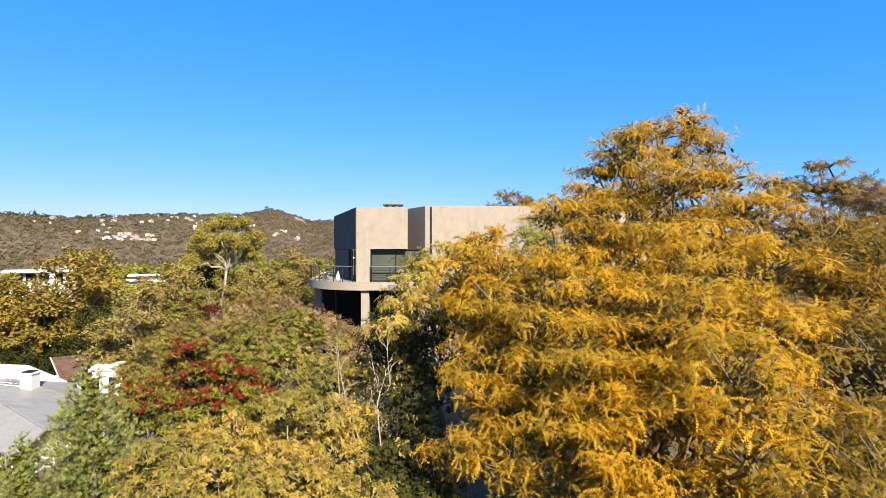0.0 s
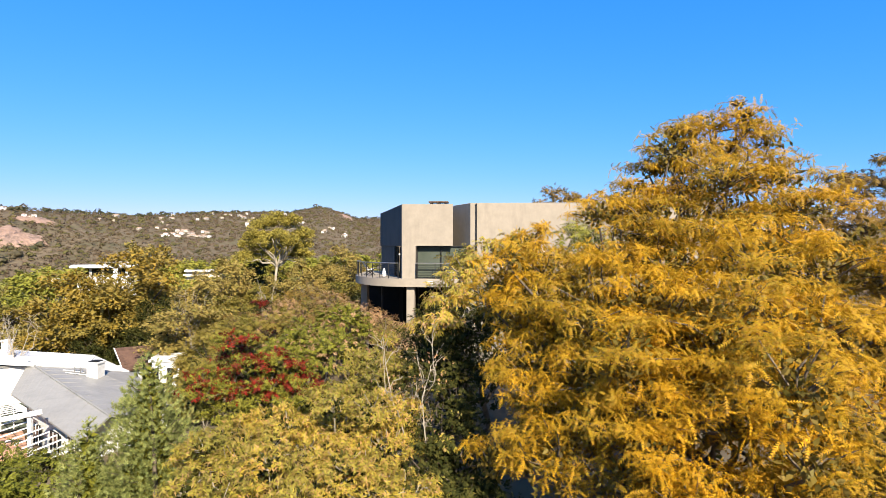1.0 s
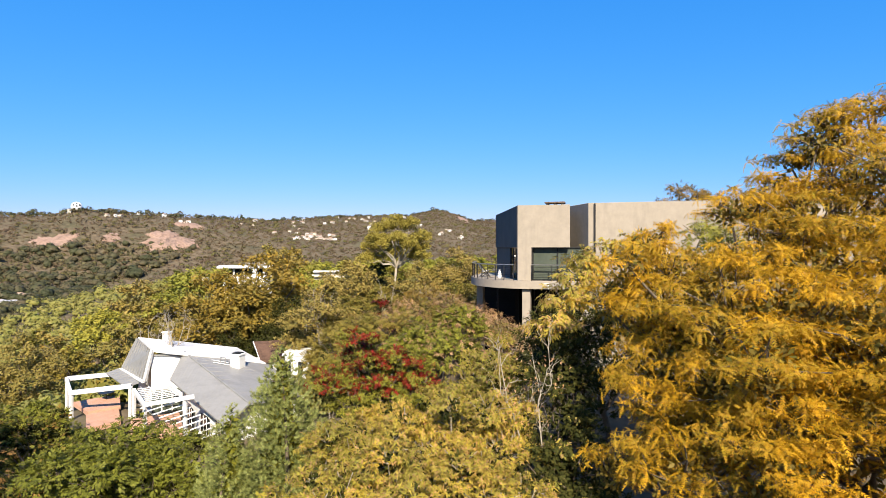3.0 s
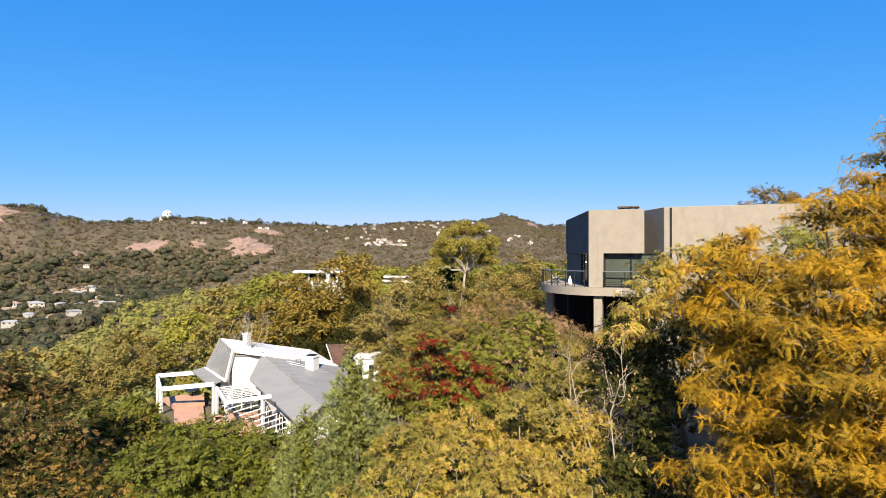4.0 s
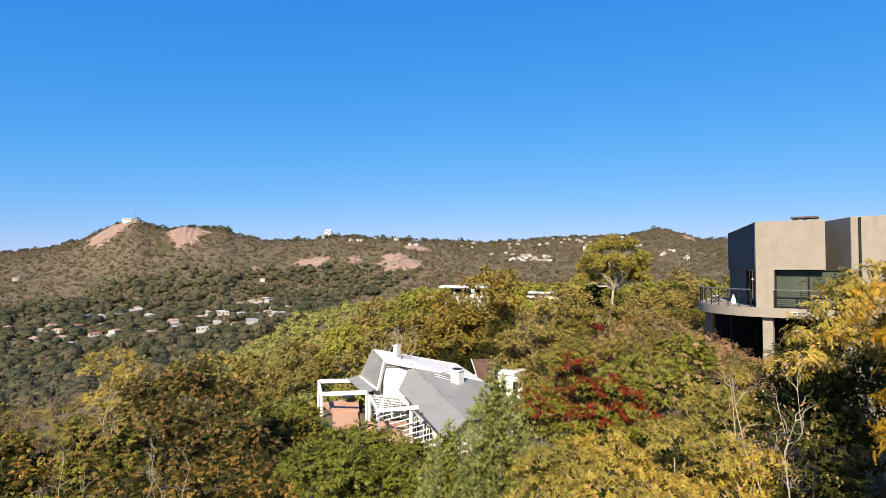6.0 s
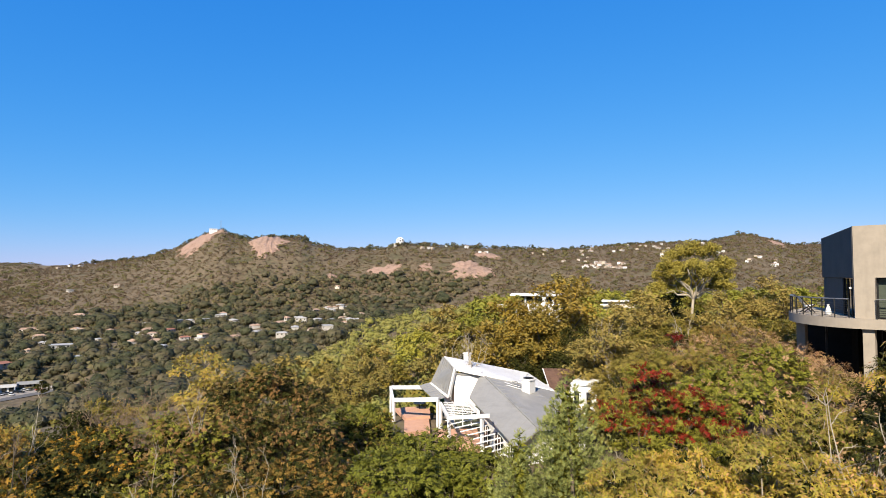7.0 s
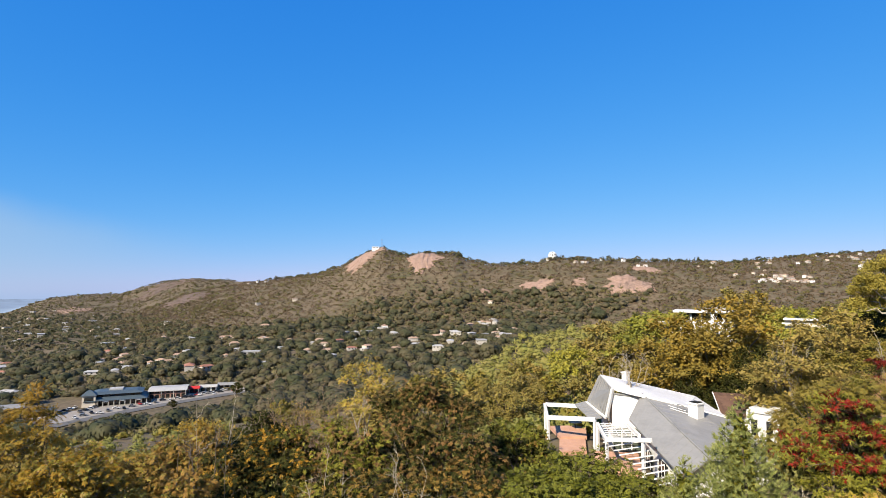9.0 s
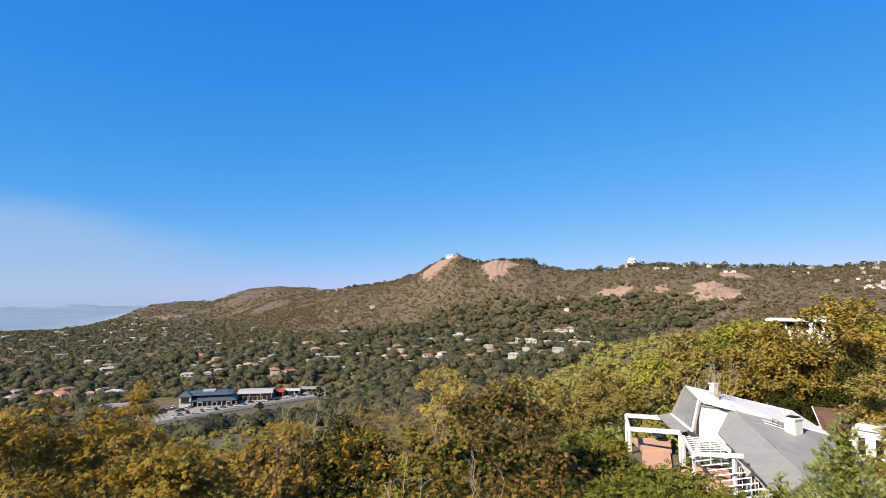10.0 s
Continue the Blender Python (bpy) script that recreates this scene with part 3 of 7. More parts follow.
def concrete_house():
    o = Vector((-5.4, 35.4, 6.0))
    h = thing("house", "modern raw-concrete house with curved terrace on tall pillars", "house", tuple(o))
    TOP, BAND, FL, SB = 16.62 - o.z, 14.0 - o.z, 11.93 - o.z, 11.43 - o.z

    def P(pts):
        return [(x - o.x, y - o.y) for x, y in pts]

    def L(x, y, z):
        return Vector((x - o.x, y - o.y, z))

    def block(name, pts, z0, z1, mat, parent=h, bev=0.02, label=""):
        bm = bmesh.new()
        prism(bm, P(pts), z0, z1)
        if bev:
            bmesh.ops.bevel(bm, geom=bm.edges[:], offset=bev, segments=1, affect="EDGES")
        return part(name, bm, mat, parent, label)
    # upper box of the tower, hollow below its deep fascia
    block("tower_wall", [(-5.4, 35.4), (-2.2, 35.4), (-3.0, 37.9), (-4.2, 44.9), (-8.5, 44.9)], BAND, TOP, M_CONCRETE, bev=0)
    # dark skin of the tower's side and of the recess
    block("side_panel", [(-5.46, 35.47), (-5.41, 35.50), (-8.52, 44.9), (-8.60, 44.85)], BAND - 0.02, TOP - 0.03, M_DARKWALL, label="dark grey side wall")
    block("wing_wall", [(-1.12, 35.4), (14, 35.4), (14, 46), (-3.6, 46), (-2.6, 38.2)], 6.4 - o.z, TOP + 0.06, M_CONCRETE)
    block("downpipe", [(-0.79, 35.32), (-0.69, 35.32), (-0.69, 35.40), (-0.79, 35.40)], FL - 1.2, TOP + 0.02, M_DARKSTEEL, bev=0.01)
    # pillars
    block("pillar", [(-5.4, 35.4), (-4.55, 35.4), (-4.65, 36.1), (-5.55, 36.1)], FL + 0.004, BAND, M_CONCRETE, bev=0)
    block("pillar", [(-5.12, 35.4), (-4.62, 35.4), (-4.62, 36.0), (-5.12, 36.0)], 4.5 - o.z, SB, M_CONCRETE)
    block("pillar", [(-8.75, 38.6), (-8.3, 38.6), (-8.3, 39.2), (-8.75, 39.2)], 3.5 - o.z, SB, M_CONCRETE)
    block("pillar", [(-1.6, 35.45), (-1.1, 35.45), (-1.1, 36.05), (-1.6, 36.05)], 4.5 - o.z, SB, M_CONCRETE)
    bm = bmesh.new()
    rod(bm, L(-7.2, 38.3, 4.5 - o.z), L(-7.2, 38.3, SB), 0.06, 8)
    part("drain_pipe", bm, M_DARKSTEEL, h)
    # terrace
    arc = [(ring_at(s).x, ring_at(s).y) for s in np.linspace(0, 1, 28)]
    block("terrace_slab", [(-0.9, 35.15), (-0.9, 46), (-9.7, 46)] + arc[::-1], SB, FL, M_CONCRETE, bev=0.03)
    # window band of the front: blind behind glass, steel frame
    win = block("window", [(-4.55, 35.86), (-1.0, 35.86), (-1.0, 35.92), (-4.55, 35.92)], FL, BAND, M_SCREEN, bev=0, label="tall window with a green-grey blind")
    bm = bmesh.new()
    for x in (-4.52, -3.0, -1.35):
        box(bm, L(x, 35.76, FL), L(x + 0.06, 35.84, BAND))
    for z in (FL, BAND - 0.06):
        box(bm, L(-4.45, 35.77, z), L(-1.0, 35.83, z + 0.055))
    part("window_frame", bm, M_DARKSTEEL, win)
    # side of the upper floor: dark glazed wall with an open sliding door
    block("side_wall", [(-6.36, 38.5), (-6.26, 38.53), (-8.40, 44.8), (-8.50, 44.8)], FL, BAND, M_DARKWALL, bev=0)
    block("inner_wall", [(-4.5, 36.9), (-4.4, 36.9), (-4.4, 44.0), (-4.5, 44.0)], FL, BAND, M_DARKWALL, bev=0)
    d = block("sliding_door", [(-5.98, 37.45), (-5.92, 37.47), (-6.26, 38.5), (-6.32, 38.48)], FL + 0.02, BAND - 0.06, M_GLASS, bev=0)
    for x, y in ((-5.62, 36.25), (-6.34, 38.42), (-5.98, 37.40)):
        bm = bmesh.new()
        box(bm, L(x - 0.05, y, FL), L(x + 0.02, y + 0.08, BAND - 0.05))
        part("jamb", bm, M_DARKSTEEL, d)
    bm = bmesh.new()
    bmesh.ops.create_uvsphere(bm, u_segments=10, v_segments=6, radius=0.06, matrix=Matrix.Translation(L(-5.62, 35.75, BAND - 0.55)))
    part("wall_lamp", bm, M_WHITE, h)
    # lower storey, set far back under the terrace; its near-black colour holds the shade
    block("lower_storey", [(-1.2, 42.8), (-1.2, 45.5), (-9.4, 45.5), (-9.4, 43.8), (-6.4, 42.8)], 3.5 - o.z, SB, M_UNDERSHADE, bev=0)
    bm = bmesh.new()
    for x in (-5.3, -4.2, -3.1, -2.0):
        box(bm, L(x, 42.66, 5.0 - o.z), L(x + 0.08, 42.76, SB))
    part("window_frame", bm, M_DARKSTEEL, h)
    block("lower_wall", [(-6.5, 41.2), (-6.2, 41.2), (-6.2, 42.7), (-6.5, 42.7)], 3.5 - o.z, SB, M_UNDERSHADE, bev=0)
    # roof vent: flat cap on stub posts
    vent = block("roof_vent", [(-4.25, 40.2), (-2.85, 40.2), (-2.85, 41.2), (-4.25, 41.2)], TOP + 0.46, TOP + 0.57, M_DARKROCK)
    for x in (-4.15, -3.62, -3.12):
        block("post", [(x, 40.25), (x + 0.16, 40.25), (x + 0.16, 41.1), (x, 41.1)], TOP, TOP + 0.46, M_DARKSTEEL, vent, 0)
    # railings
    rail = thing("terrace_railing", "dark steel railing with thin wires around the terrace", "railing", (o.x, o.y, 11.93))
    zb = 11.93

    def Q(p, z):
        return (p.x - o.x, p.y - o.y, z)
    S = np.linspace(0.1, 1.0, 11)
    for s in S:
        bm = bmesh.new()
        p = ring_at(s) * 1.0
        p = p + (Vector((-4.9, 42.2, 0)) - p).normalized() * 0.1
        beam(bm, Q(p, 0), Q(p, 0.98), 0.05, 0.05)
        part("post", bm, M_DARKSTEEL, rail)
    fine = [ring_at(s) + (Vector((-4.9, 42.2, 0)) - ring_at(s)).normalized() * 0.1 for s in np.linspace(0.1, 1.0, 33)]
    for z, r in [(0.98, 0.032)] + [(0.12 + 0.115 * k, 0.009) for k in range(7)]:
        bm = bmesh.new()
        for a, b in zip(fine, fine[1:]):
            rod(bm, Q(a, z), Q(b, z), r, 6)
        part("handrail" if r > 0.02 else "wire", bm, M_STEEL if r > 0.02 else M_DARKSTEEL, rail)
    rail2 = thing("window_railing", "steel railing with horizontal wires before the window", "railing", (-4.5, 35.3, 11.93))
    for x in (0.0, 1.2, 2.4, 3.4):
        bm = bmesh.new()
        beam(bm, (x, 0, 0), (x, 0, 0.98), 0.045, 0.045)
        part("post", bm, M_DARKSTEEL, rail2)
    for z, r in [(0.98, 0.032)] + [(0.1 + 0.105 * k, 0.011) for k in range(8)]:
        bm = bmesh.new()
        rod(bm, (-0.04, 0, z), (3.5, 0, z), r, 6)
        part("handrail" if r > 0.02 else "wire", bm, M_STEEL if r > 0.02 else M_DARKSTEEL, rail2)
    # flood lamp on the slab's edge
    lamp = thing("flood_lamp", "small white square flood lamp on the slab edge", "lamp", (-3.6, 35.1, 11.62))
    bm = bmesh.new()
    box(bm, (-0.16, -0.12, -0.17), (0.16, 0.04, 0.17))
    bmesh.ops.bevel(bm, geom=bm.edges[:], offset=0.03, segments=1, affect="EDGES")
    part("housing", bm, M_WHITE, lamp)
    bm = bmesh.new()
    box(bm, (-0.13, -0.135, -0.13), (0.13, -0.124, 0.13))
    part("lens", bm, M_PALEBARK, lamp)
    bm = bmesh.new()
    rod(bm, (0, 0.04, 0), (0, 0.12, 0), 0.03)
    part("bracket", bm, M_STEEL, lamp)
    # things on the terrace
    pot = thing("urn", "tall white glazed urn on the terrace", "pot", (-6.95, 37.6, 11.93))
    bm = bmesh.new()
    for z0, z1, r0, r1 in ((0, 0.1, 0.11, 0.15), (0.1, 0.34, 0.15, 0.12), (0.34, 0.5, 0.12, 0.05), (0.5, 0.58, 0.05, 0.07)):
        bmesh.ops.create_cone(bm, cap_ends=True, segments=14, radius1=r0, radius2=r1, depth=z1 - z0, matrix=Matrix.Translation((0, 0, (z0 + z1) / 2)))
    part("body", bm, M_WHITE, pot)
    ch = thing("deck_chair", "dark folding deck chair on the terrace", "chair", (-8.2, 39.2, 11.93), rz=30)
    for nm, a, b in (("leg", (-0.3, 0, 0), (0.3, 0, 0.5)), ("leg", (-0.3, 0.55, 0), (0.3, 0.55, 0.5)), ("leg", (0.3, 0, 0), (-0.45, 0, 0.9)), ("leg", (0.3, 0.55, 0), (-0.45, 0.55, 0.9))):
        bm = bmesh.new()
        beam(bm, a, b, 0.05, 0.05)
        part(nm, bm, M_DARKSTEEL, ch)
    bm = bmesh.new()
    slab_poly(bm, [(0.3, 0.03, 0.48), (0.3, 0.52, 0.48), (-0.15, 0.52, 0.36), (-0.15, 0.03, 0.36)], 0.03)
    part("seat", bm, M_WHITE, ch)
    bm = bmesh.new()
    slab_poly(bm, [(-0.15, 0.03, 0.42), (-0.15, 0.52, 0.42), (-0.45, 0.52, 0.92), (-0.45, 0.03, 0.92)], 0.03)
    part("backrest", bm, M_WHITE, ch)
    # small white window low in the wing
    w = thing("wall_box", "white painted box mounted on the concrete wall", "wall box", (2.7, 35.2, 13.55))
    bm = bmesh.new()
    box(bm, (0, 0, 0), (0.8, 0.19, 0.55))
    bmesh.ops.bevel(bm, geom=bm.edges[:], offset=0.02, segments=1, affect="EDGES")
    part("body", bm, M_WHITE, w)
    bm = bmesh.new()
    box(bm, (0.08, -0.02, 0.08), (0.72, -0.001, 0.47))
    part("door", bm, M_WHITE, w)


concrete_house()

# ---------------------------------------------------------------- white house


def ribbed_roof(h, name, pts, thick, mat, ribs, along=(0, 1), label="", rib_h=0.05, rib_w=0.05):
    """A four-cornered metal sheet with standing seams from side 0-1 to side 3-2."""
    pts = [Vector(p) for p in pts]
    bm = bmesh.new()
    slab_poly(bm, pts, thick)
    r = part(name, bm, mat, h, label)
    nrm = (pts[1] - pts[0]).cross(pts[3] - pts[0]).normalized()
    if nrm.z < 0:
        nrm = -nrm
    for k in range(ribs + 1):
        s = k / ribs
        a, b = pts[0].lerp(pts[1], s), pts[3].lerp(pts[2], s)
        bm = bmesh.new()
        beam(bm, a + nrm * rib_h * 0.4, b + nrm * rib_h * 0.4, rib_w, rib_h)
        part("seam", bm, mat, r)
    return r


def white_house():
    o = Vector((-40, 44, -1.3))
    h = thing("house", "white-walled house with angular grey metal roofs on the slope", "house", tuple(o))

    def S(*pts):
        return [Vector(p) - o for p in pts]

    def wall(pts, z0, z1, mat=M_WHITE, name="wall", parent=h):
        bm = bmesh.new()
        prism(bm, [(x - o.x, y - o.y) for x, y in pts], z0 - o.z, z1 - o.z)
        return part(name, bm, mat, parent)
    A, B, C, D = (-46.07, 47.01, 4.85), (-41.03, 43.55, 4.41), (-47.08, 45.99, 1.91), (-41.49, 43.10, 1.61)
    F = (-38.99, 45.39, 4.0)
    # upper white roof with a folded edge
    ribbed_roof(h, "roof", S(A, B, (-34.55, 46.41, 3.46), (-38.76, 53.25, 3.09)), 0.22, M_ROOFWHITE, 5, label="white painted upper roof", rib_h=0.02)
    bm = bmesh.new()
    slab_poly(bm, S((-34.5, 46.46, 3.45), (-31.94, 48.26, 2.79), (-38.7, 53.2, 3.08)), 0.2)
    part("roof", bm, M_ROOFWHITE, h, "white painted upper roof")
    # steep seamed cladding on the end
    a, b, c, d = S(A, B, D, C)
    ribbed_roof(h, "cladding", (a + Vector((-0.05, -0.05, -0.05)), b + Vector((-0.05, -0.05, -0.05)), c, d), 0.12, M_ROOF, 9, label="grey standing-seam cladding", rib_h=0.07)
    bm = bmesh.new()
    beam(bm, b + Vector((0.12, -0.1, 0.02)), c + Vector((0.12, -0.1, -0.05)), 0.22, 0.3)
    beam(bm, b + Vector((0.0, -0.12, -0.02)), S(F)[0] + Vector((0.0, -0.15, 0.12)), 0.16, 0.28)
    part("fascia", bm, M_WHITE, h)
    bm = bmesh.new()
    beam(bm, c + Vector((0.05, -0.1, -0.12)), d + Vector((0, -0.1, -0.12)), 0.3, 0.18)
    part("gutter", bm, M_WHITE, h)
    # lean-to strip below the cladding
    ribbed_roof(h, "lean_to", S((-47.2, 45.9, 1.85), (-41.9, 42.9, 1.45), (-42.6, 42.1, 1.15), (-48.0, 45.0, 1.5)), 0.08, M_ROOF, 8, label="weathered slatted lean-to roof")
    # walls
    wall([(-41.2, 43.6), (-38.9, 45.3), (-38.5, 46.2), (-40.9, 44.6)], -1.6, 3.9)
    wall([(-45.9, 46.9), (-41.2, 43.75), (-39.6, 46.0), (-36.0, 47.8), (-38.9, 52.8)], -3.0, 2.95)
    wall([(-38.4, 44.6), (-33.5, 40.9), (-29.0, 39.2), (-25.6, 43.5), (-31.5, 47.8), (-36.0, 46.6)], -4.0, 0.9)
    # glazed patio doors behind the trellis
    bm = bmesh.new()
    prism(bm, [(x - o.x, y - o.y) for x, y in ((-41.10, 43.52), (-38.92, 45.14), (-38.97, 45.20), (-41.15, 43.58))], -0.2, 1.95)
    doors = part("patio_door", bm, M_SCREEN, h, "dim glazed doors in shade")
    bm = bmesh.new()
    for f in (0.0, 0.33, 0.66, 1.0):
        q = Vector((-41.10, 43.50, 0)).lerp(Vector((-38.92, 45.12, 0)), f) - Vector((o.x, o.y, 0))
        beam(bm, (q.x, q.y, -0.2), (q.x, q.y, 1.95), 0.09, 0.09)
    part("door_frame", bm, M_WHITE, doors)
    # recessed dark frame round the big white panel
    bm = bmesh.new()
    beam(bm, S((-41.15, 43.45, 3.92))[0], S((-38.95, 45.18, 3.72))[0], 0.08, 0.12)
    beam(bm, S((-41.18, 43.42, 3.9))[0], S((-41.3, 43.2, 1.2))[0], 0.1, 0.1)
    part("panel_trim", bm, M_ROOF, h)
    # hipped grey roofs
    ribbed_roof(h, "roof", S(F, (-27.45, 39.21, 1.55), (-28.32, 37.33, 0.24), (-37.9, 42.35, 2.12)), 0.14, M_ROOF, 13, label="grey standing-seam metal roof", rib_h=0.018)
    ribbed_roof(h, "roof", S((-27.45, 39.23, 1.55), F, (-34.5, 46.5, 3.36), (-24.8, 43.6, 1.3)), 0.14, M_ROOF, 12, label="grey standing-seam metal roof", rib_h=0.03)
    bm = bmesh.new()
    slab_poly(bm, S((-34.5, 46.5, 3.3), (-31.6, 48.3, 2.65), (-24.8, 43.6, 1.25)), 0.14)
    part("roof", bm, M_ROOF, h, "grey standing-seam metal roof")
    bm = bmesh.new()
    rod(bm, S((-38.99, 45.39, 4.02))[0], S((-27.45, 39.21, 1.6))[0], 0.09, 8)
    part("hip_cap", bm, M_ROOF, h)
    # skylight strips on the far pitch
    bm = bmesh.new()
    for k in range(2):
        p = S((-35.6 + 0.5 * k, 45.0 - 0.35 * k, 3.42 - 0.13 * k), (-33.9 + 0.5 * k, 45.3 - 0.35 * k, 3.18 - 0.13 * k))
        beam(bm, p[0] + Vector((0, 0, 0.08)), p[1] + Vector((0, 0, 0.08)), 0.07, 0.05)
    part("skylight", bm, M_WHITE, h)
    # chimneys
    for (x, y, z0, z1, w) in ((-32.9, 45.25, 1.8, 4.2, 0.48), (-44.8, 49.6, 3.2, 5.15, 0.33)):
        bm = bmesh.new()
        box(bm, S((x - w, y - w, z0))[0], S((x + w, y + w, z1))[0], None)
        bmesh.ops.bevel(bm, geom=bm.edges[:], offset=0.03, segments=1, affect="EDGES")
        c = part("chimney", bm, M_WHITE, h, "square white chimney")
        bm = bmesh.new()
        box(bm, S((x - w - 0.06, y - w - 0.06, z1 - 0.14))[0], S((x + w + 0.06, y + w + 0.06, z1 - 0.02))[0])
        part("collar", bm, M_WHITE, c)
        if x > -40:
            for k in range(4):
                bm = bmesh.new()
                box(bm, S((x - w + 0.1, y - w + 0.1 + 0.21 * k, z1 + 0.02))[0], S((x + w - 0.1, y - w + 0.24 + 0.21 * k, z1 + 0.09))[0])
                part("louvre", bm, M_DARKSTEEL, c)
    bm = bmesh.new()
    for dx in (0, 0.55):
        p = S((-34.7 + dx, 45.1, 3.0))[0]
        rod(bm, p, p + Vector((0, 0, 0.75)), 0.03)
        rod(bm, p + Vector((0, 0, 0.75)), p + Vector((0.45, 0.2, 0.05)), 0.03)
    rod(bm, S((-34.7, 45.1, 3.75))[0], S((-34.15, 45.1, 3.75))[0], 0.03)
    part("aerial_frame", bm, M_STEEL, h)
    # windows and doors in the walls under the pergolas
    for x, y, w_ in ((-35.4, 42.05, 1.3), (-32.6, 40.4, 1.6), (-30.4, 39.4, 1.2)):
        bm = bmesh.new()
        box(bm, (-w_ / 2, -0.06, 0), (w_ / 2, 0.06, 1.5), Matrix.Translation(S((x, y - 0.12, -1.6))[0]) @ Matrix.Rotation(radians(-33), 4, "Z"))
        wn_ = part("window", bm, M_GLASS, h)
        bm = bmesh.new()
        for k in (-1, 0, 1):
            box(bm, (k * w_ / 2 - 0.04, -0.1, 0), (k * w_ / 2 + 0.04, -0.065, 1.5), Matrix.Translation(S((x, y - 0.12, -1.6))[0]) @ Matrix.Rotation(radians(-33), 4, "Z"))
        part("window_frame", bm, M_WHITE, wn_)


white_house()


def pergola(name, label, beams, posts, slats, at, w=0.28, hgt=0.42):
    p = thing(name, label, "pergola", at)
    o = Vector(at)
    for a, b in beams:
        bm = bmesh.new()
        beam(bm, Vector(a) - o, Vector(b) - o, w, hgt)
        bmesh.ops.bevel(bm, geom=bm.edges[:], offset=0.02, segments=1, affect="EDGES")
        part("beam", bm, M_WHITE, p)
    for x, y, z in posts:
        bm = bmesh.new()
        g = ground_z(x, y)
        beam(bm, Vector((x, y, min(g, -1.6) - 0.2)) - o, Vector((x, y, z)) - o, 0.26, 0.26)
        bmesh.ops.bevel(bm, geom=bm.edges[:], offset=0.02, segments=1, affect="EDGES")
        part("post", bm, M_WHITE, p)
    for (a, b, c, d, n, sw) in slats:
        a, b, c, d = (Vector(v) for v in (a, b, c, d))
        for k in range(n):
            s = (k + 0.5) / n
            bm = bmesh.new()
            beam(bm, a.lerp(b, s) - o, d.lerp(c, s) - o, sw, 0.07)
            part("slat", bm, M_WHITE, p)
    return p


pergola("terrace_pergola", "open white pergola of deep beams over the terrace",
        [((-51.7, 43.9, 0.95), (-47.0, 45.8, 1.35)), ((-47.1, 40.2, 0.75), (-42.2, 42.3, 1.25)), ((-51.7, 43.8, 0.9), (-47.1, 40.3, 0.72))],
        [(-51.6, 43.8, 0.9), (-47.0, 40.3, 0.72), (-42.3, 42.3, 1.2)], [], (-47, 42, -1.6))
pergola("slatted_pergola", "white slatted pergola beside the house wall",
        [((-42.0, 42.4, 0.85), (-37.3, 38.8, 0.7)), ((-37.4, 38.8, 0.8), (-32.0, 38.3, 2.0)), ((-39.2, 43.6, 1.2), (-35.2, 40.6, 1.35))],
        [(-37.4, 38.9, 0.7), (-33.0, 38.5, 1.7), (-41.9, 42.3, 0.9)],
        [((-41.8, 42.5, 1.0), (-37.5, 39.1, 0.95), (-35.4, 40.8, 1.25), (-39.4, 43.7, 1.2), 8, 0.045),
         ((-41.8, 42.5, 1.08), (-39.4, 43.7, 1.28), (-35.4, 40.8, 1.33), (-37.5, 39.1, 1.03), 4, 0.045),
         ((-37.6, 38.3, 0.75), (-29.2, 36.0, -0.55), (-28.1, 37.1, -0.1), (-35.6, 40.2, 1.35), 10, 0.13)], (-37, 40, -1.6), 0.24, 0.36)

deck = thing("terrace_deck", "terracotta-paved terrace of two shallow levels", "terrace", (-46, 42, -1.5))
for nm, pts, z0, z1 in (("upper_level", [(-46.2, 41.3), (-45.1, 43.9), (-48.7, 47.3), (-50.5, 43.5)], -1.9, -1.2), ("lower_level", [(-42.6, 37.9), (-41.7, 40.6), (-45.2, 43.8), (-46.3, 41.2)], -2.2, -1.42)):
    bm = bmesh.new()
    prism(bm, [(x + 46, y - 42) for x, y in pts], z1 + 1.1, z1 + 1.5)
    lv = part(nm, bm, M_TILE, deck)
    q0, q1, q2, q3 = (Vector((x + 46, y - 42, z1 + 1.515)) for x, y in pts)
    for i in range(6):
        for j in range(8):
            bm = bmesh.new()
            q = [q0.lerp(q1, (i + a) / 6).lerp(q3.lerp(q2, (i + a) / 6), (j + b) / 8) for a, b in ((0.02, 0.02), (0.98, 0.02), (0.98, 0.98), (0.02, 0.98))]
            slab_poly(bm, q, 0.02)
            part("paving_slab", bm, M_TILE, lv)
bm = bmesh.new()
prism(bm, [(x + 46, y - 42) for x, y in ((-41.6, 41.6), (-37.6, 37.6), (-34.0, 39.6), (-38.9, 44.6))], -0.35, -0.05)
part("side_level", bm, M_TILE, deck)
parasol = thing("garden_table", "round dark table on the terrace", "table", (-48.2, 45.2, -1.2))
bm = bmesh.new()
bmesh.ops.create_cone(bm, cap_ends=True, segments=20, radius1=0.75, radius2=0.7, depth=0.06, matrix=Matrix.Translation((0, 0, 0.72)))
part("tabletop", bm, M_DARKSTEEL, parasol)
bm = bmesh.new()
rod(bm, (0, 0, 0), (0, 0, 0.7), 0.06, 8)
part("leg", bm, M_DARKSTEEL, parasol)


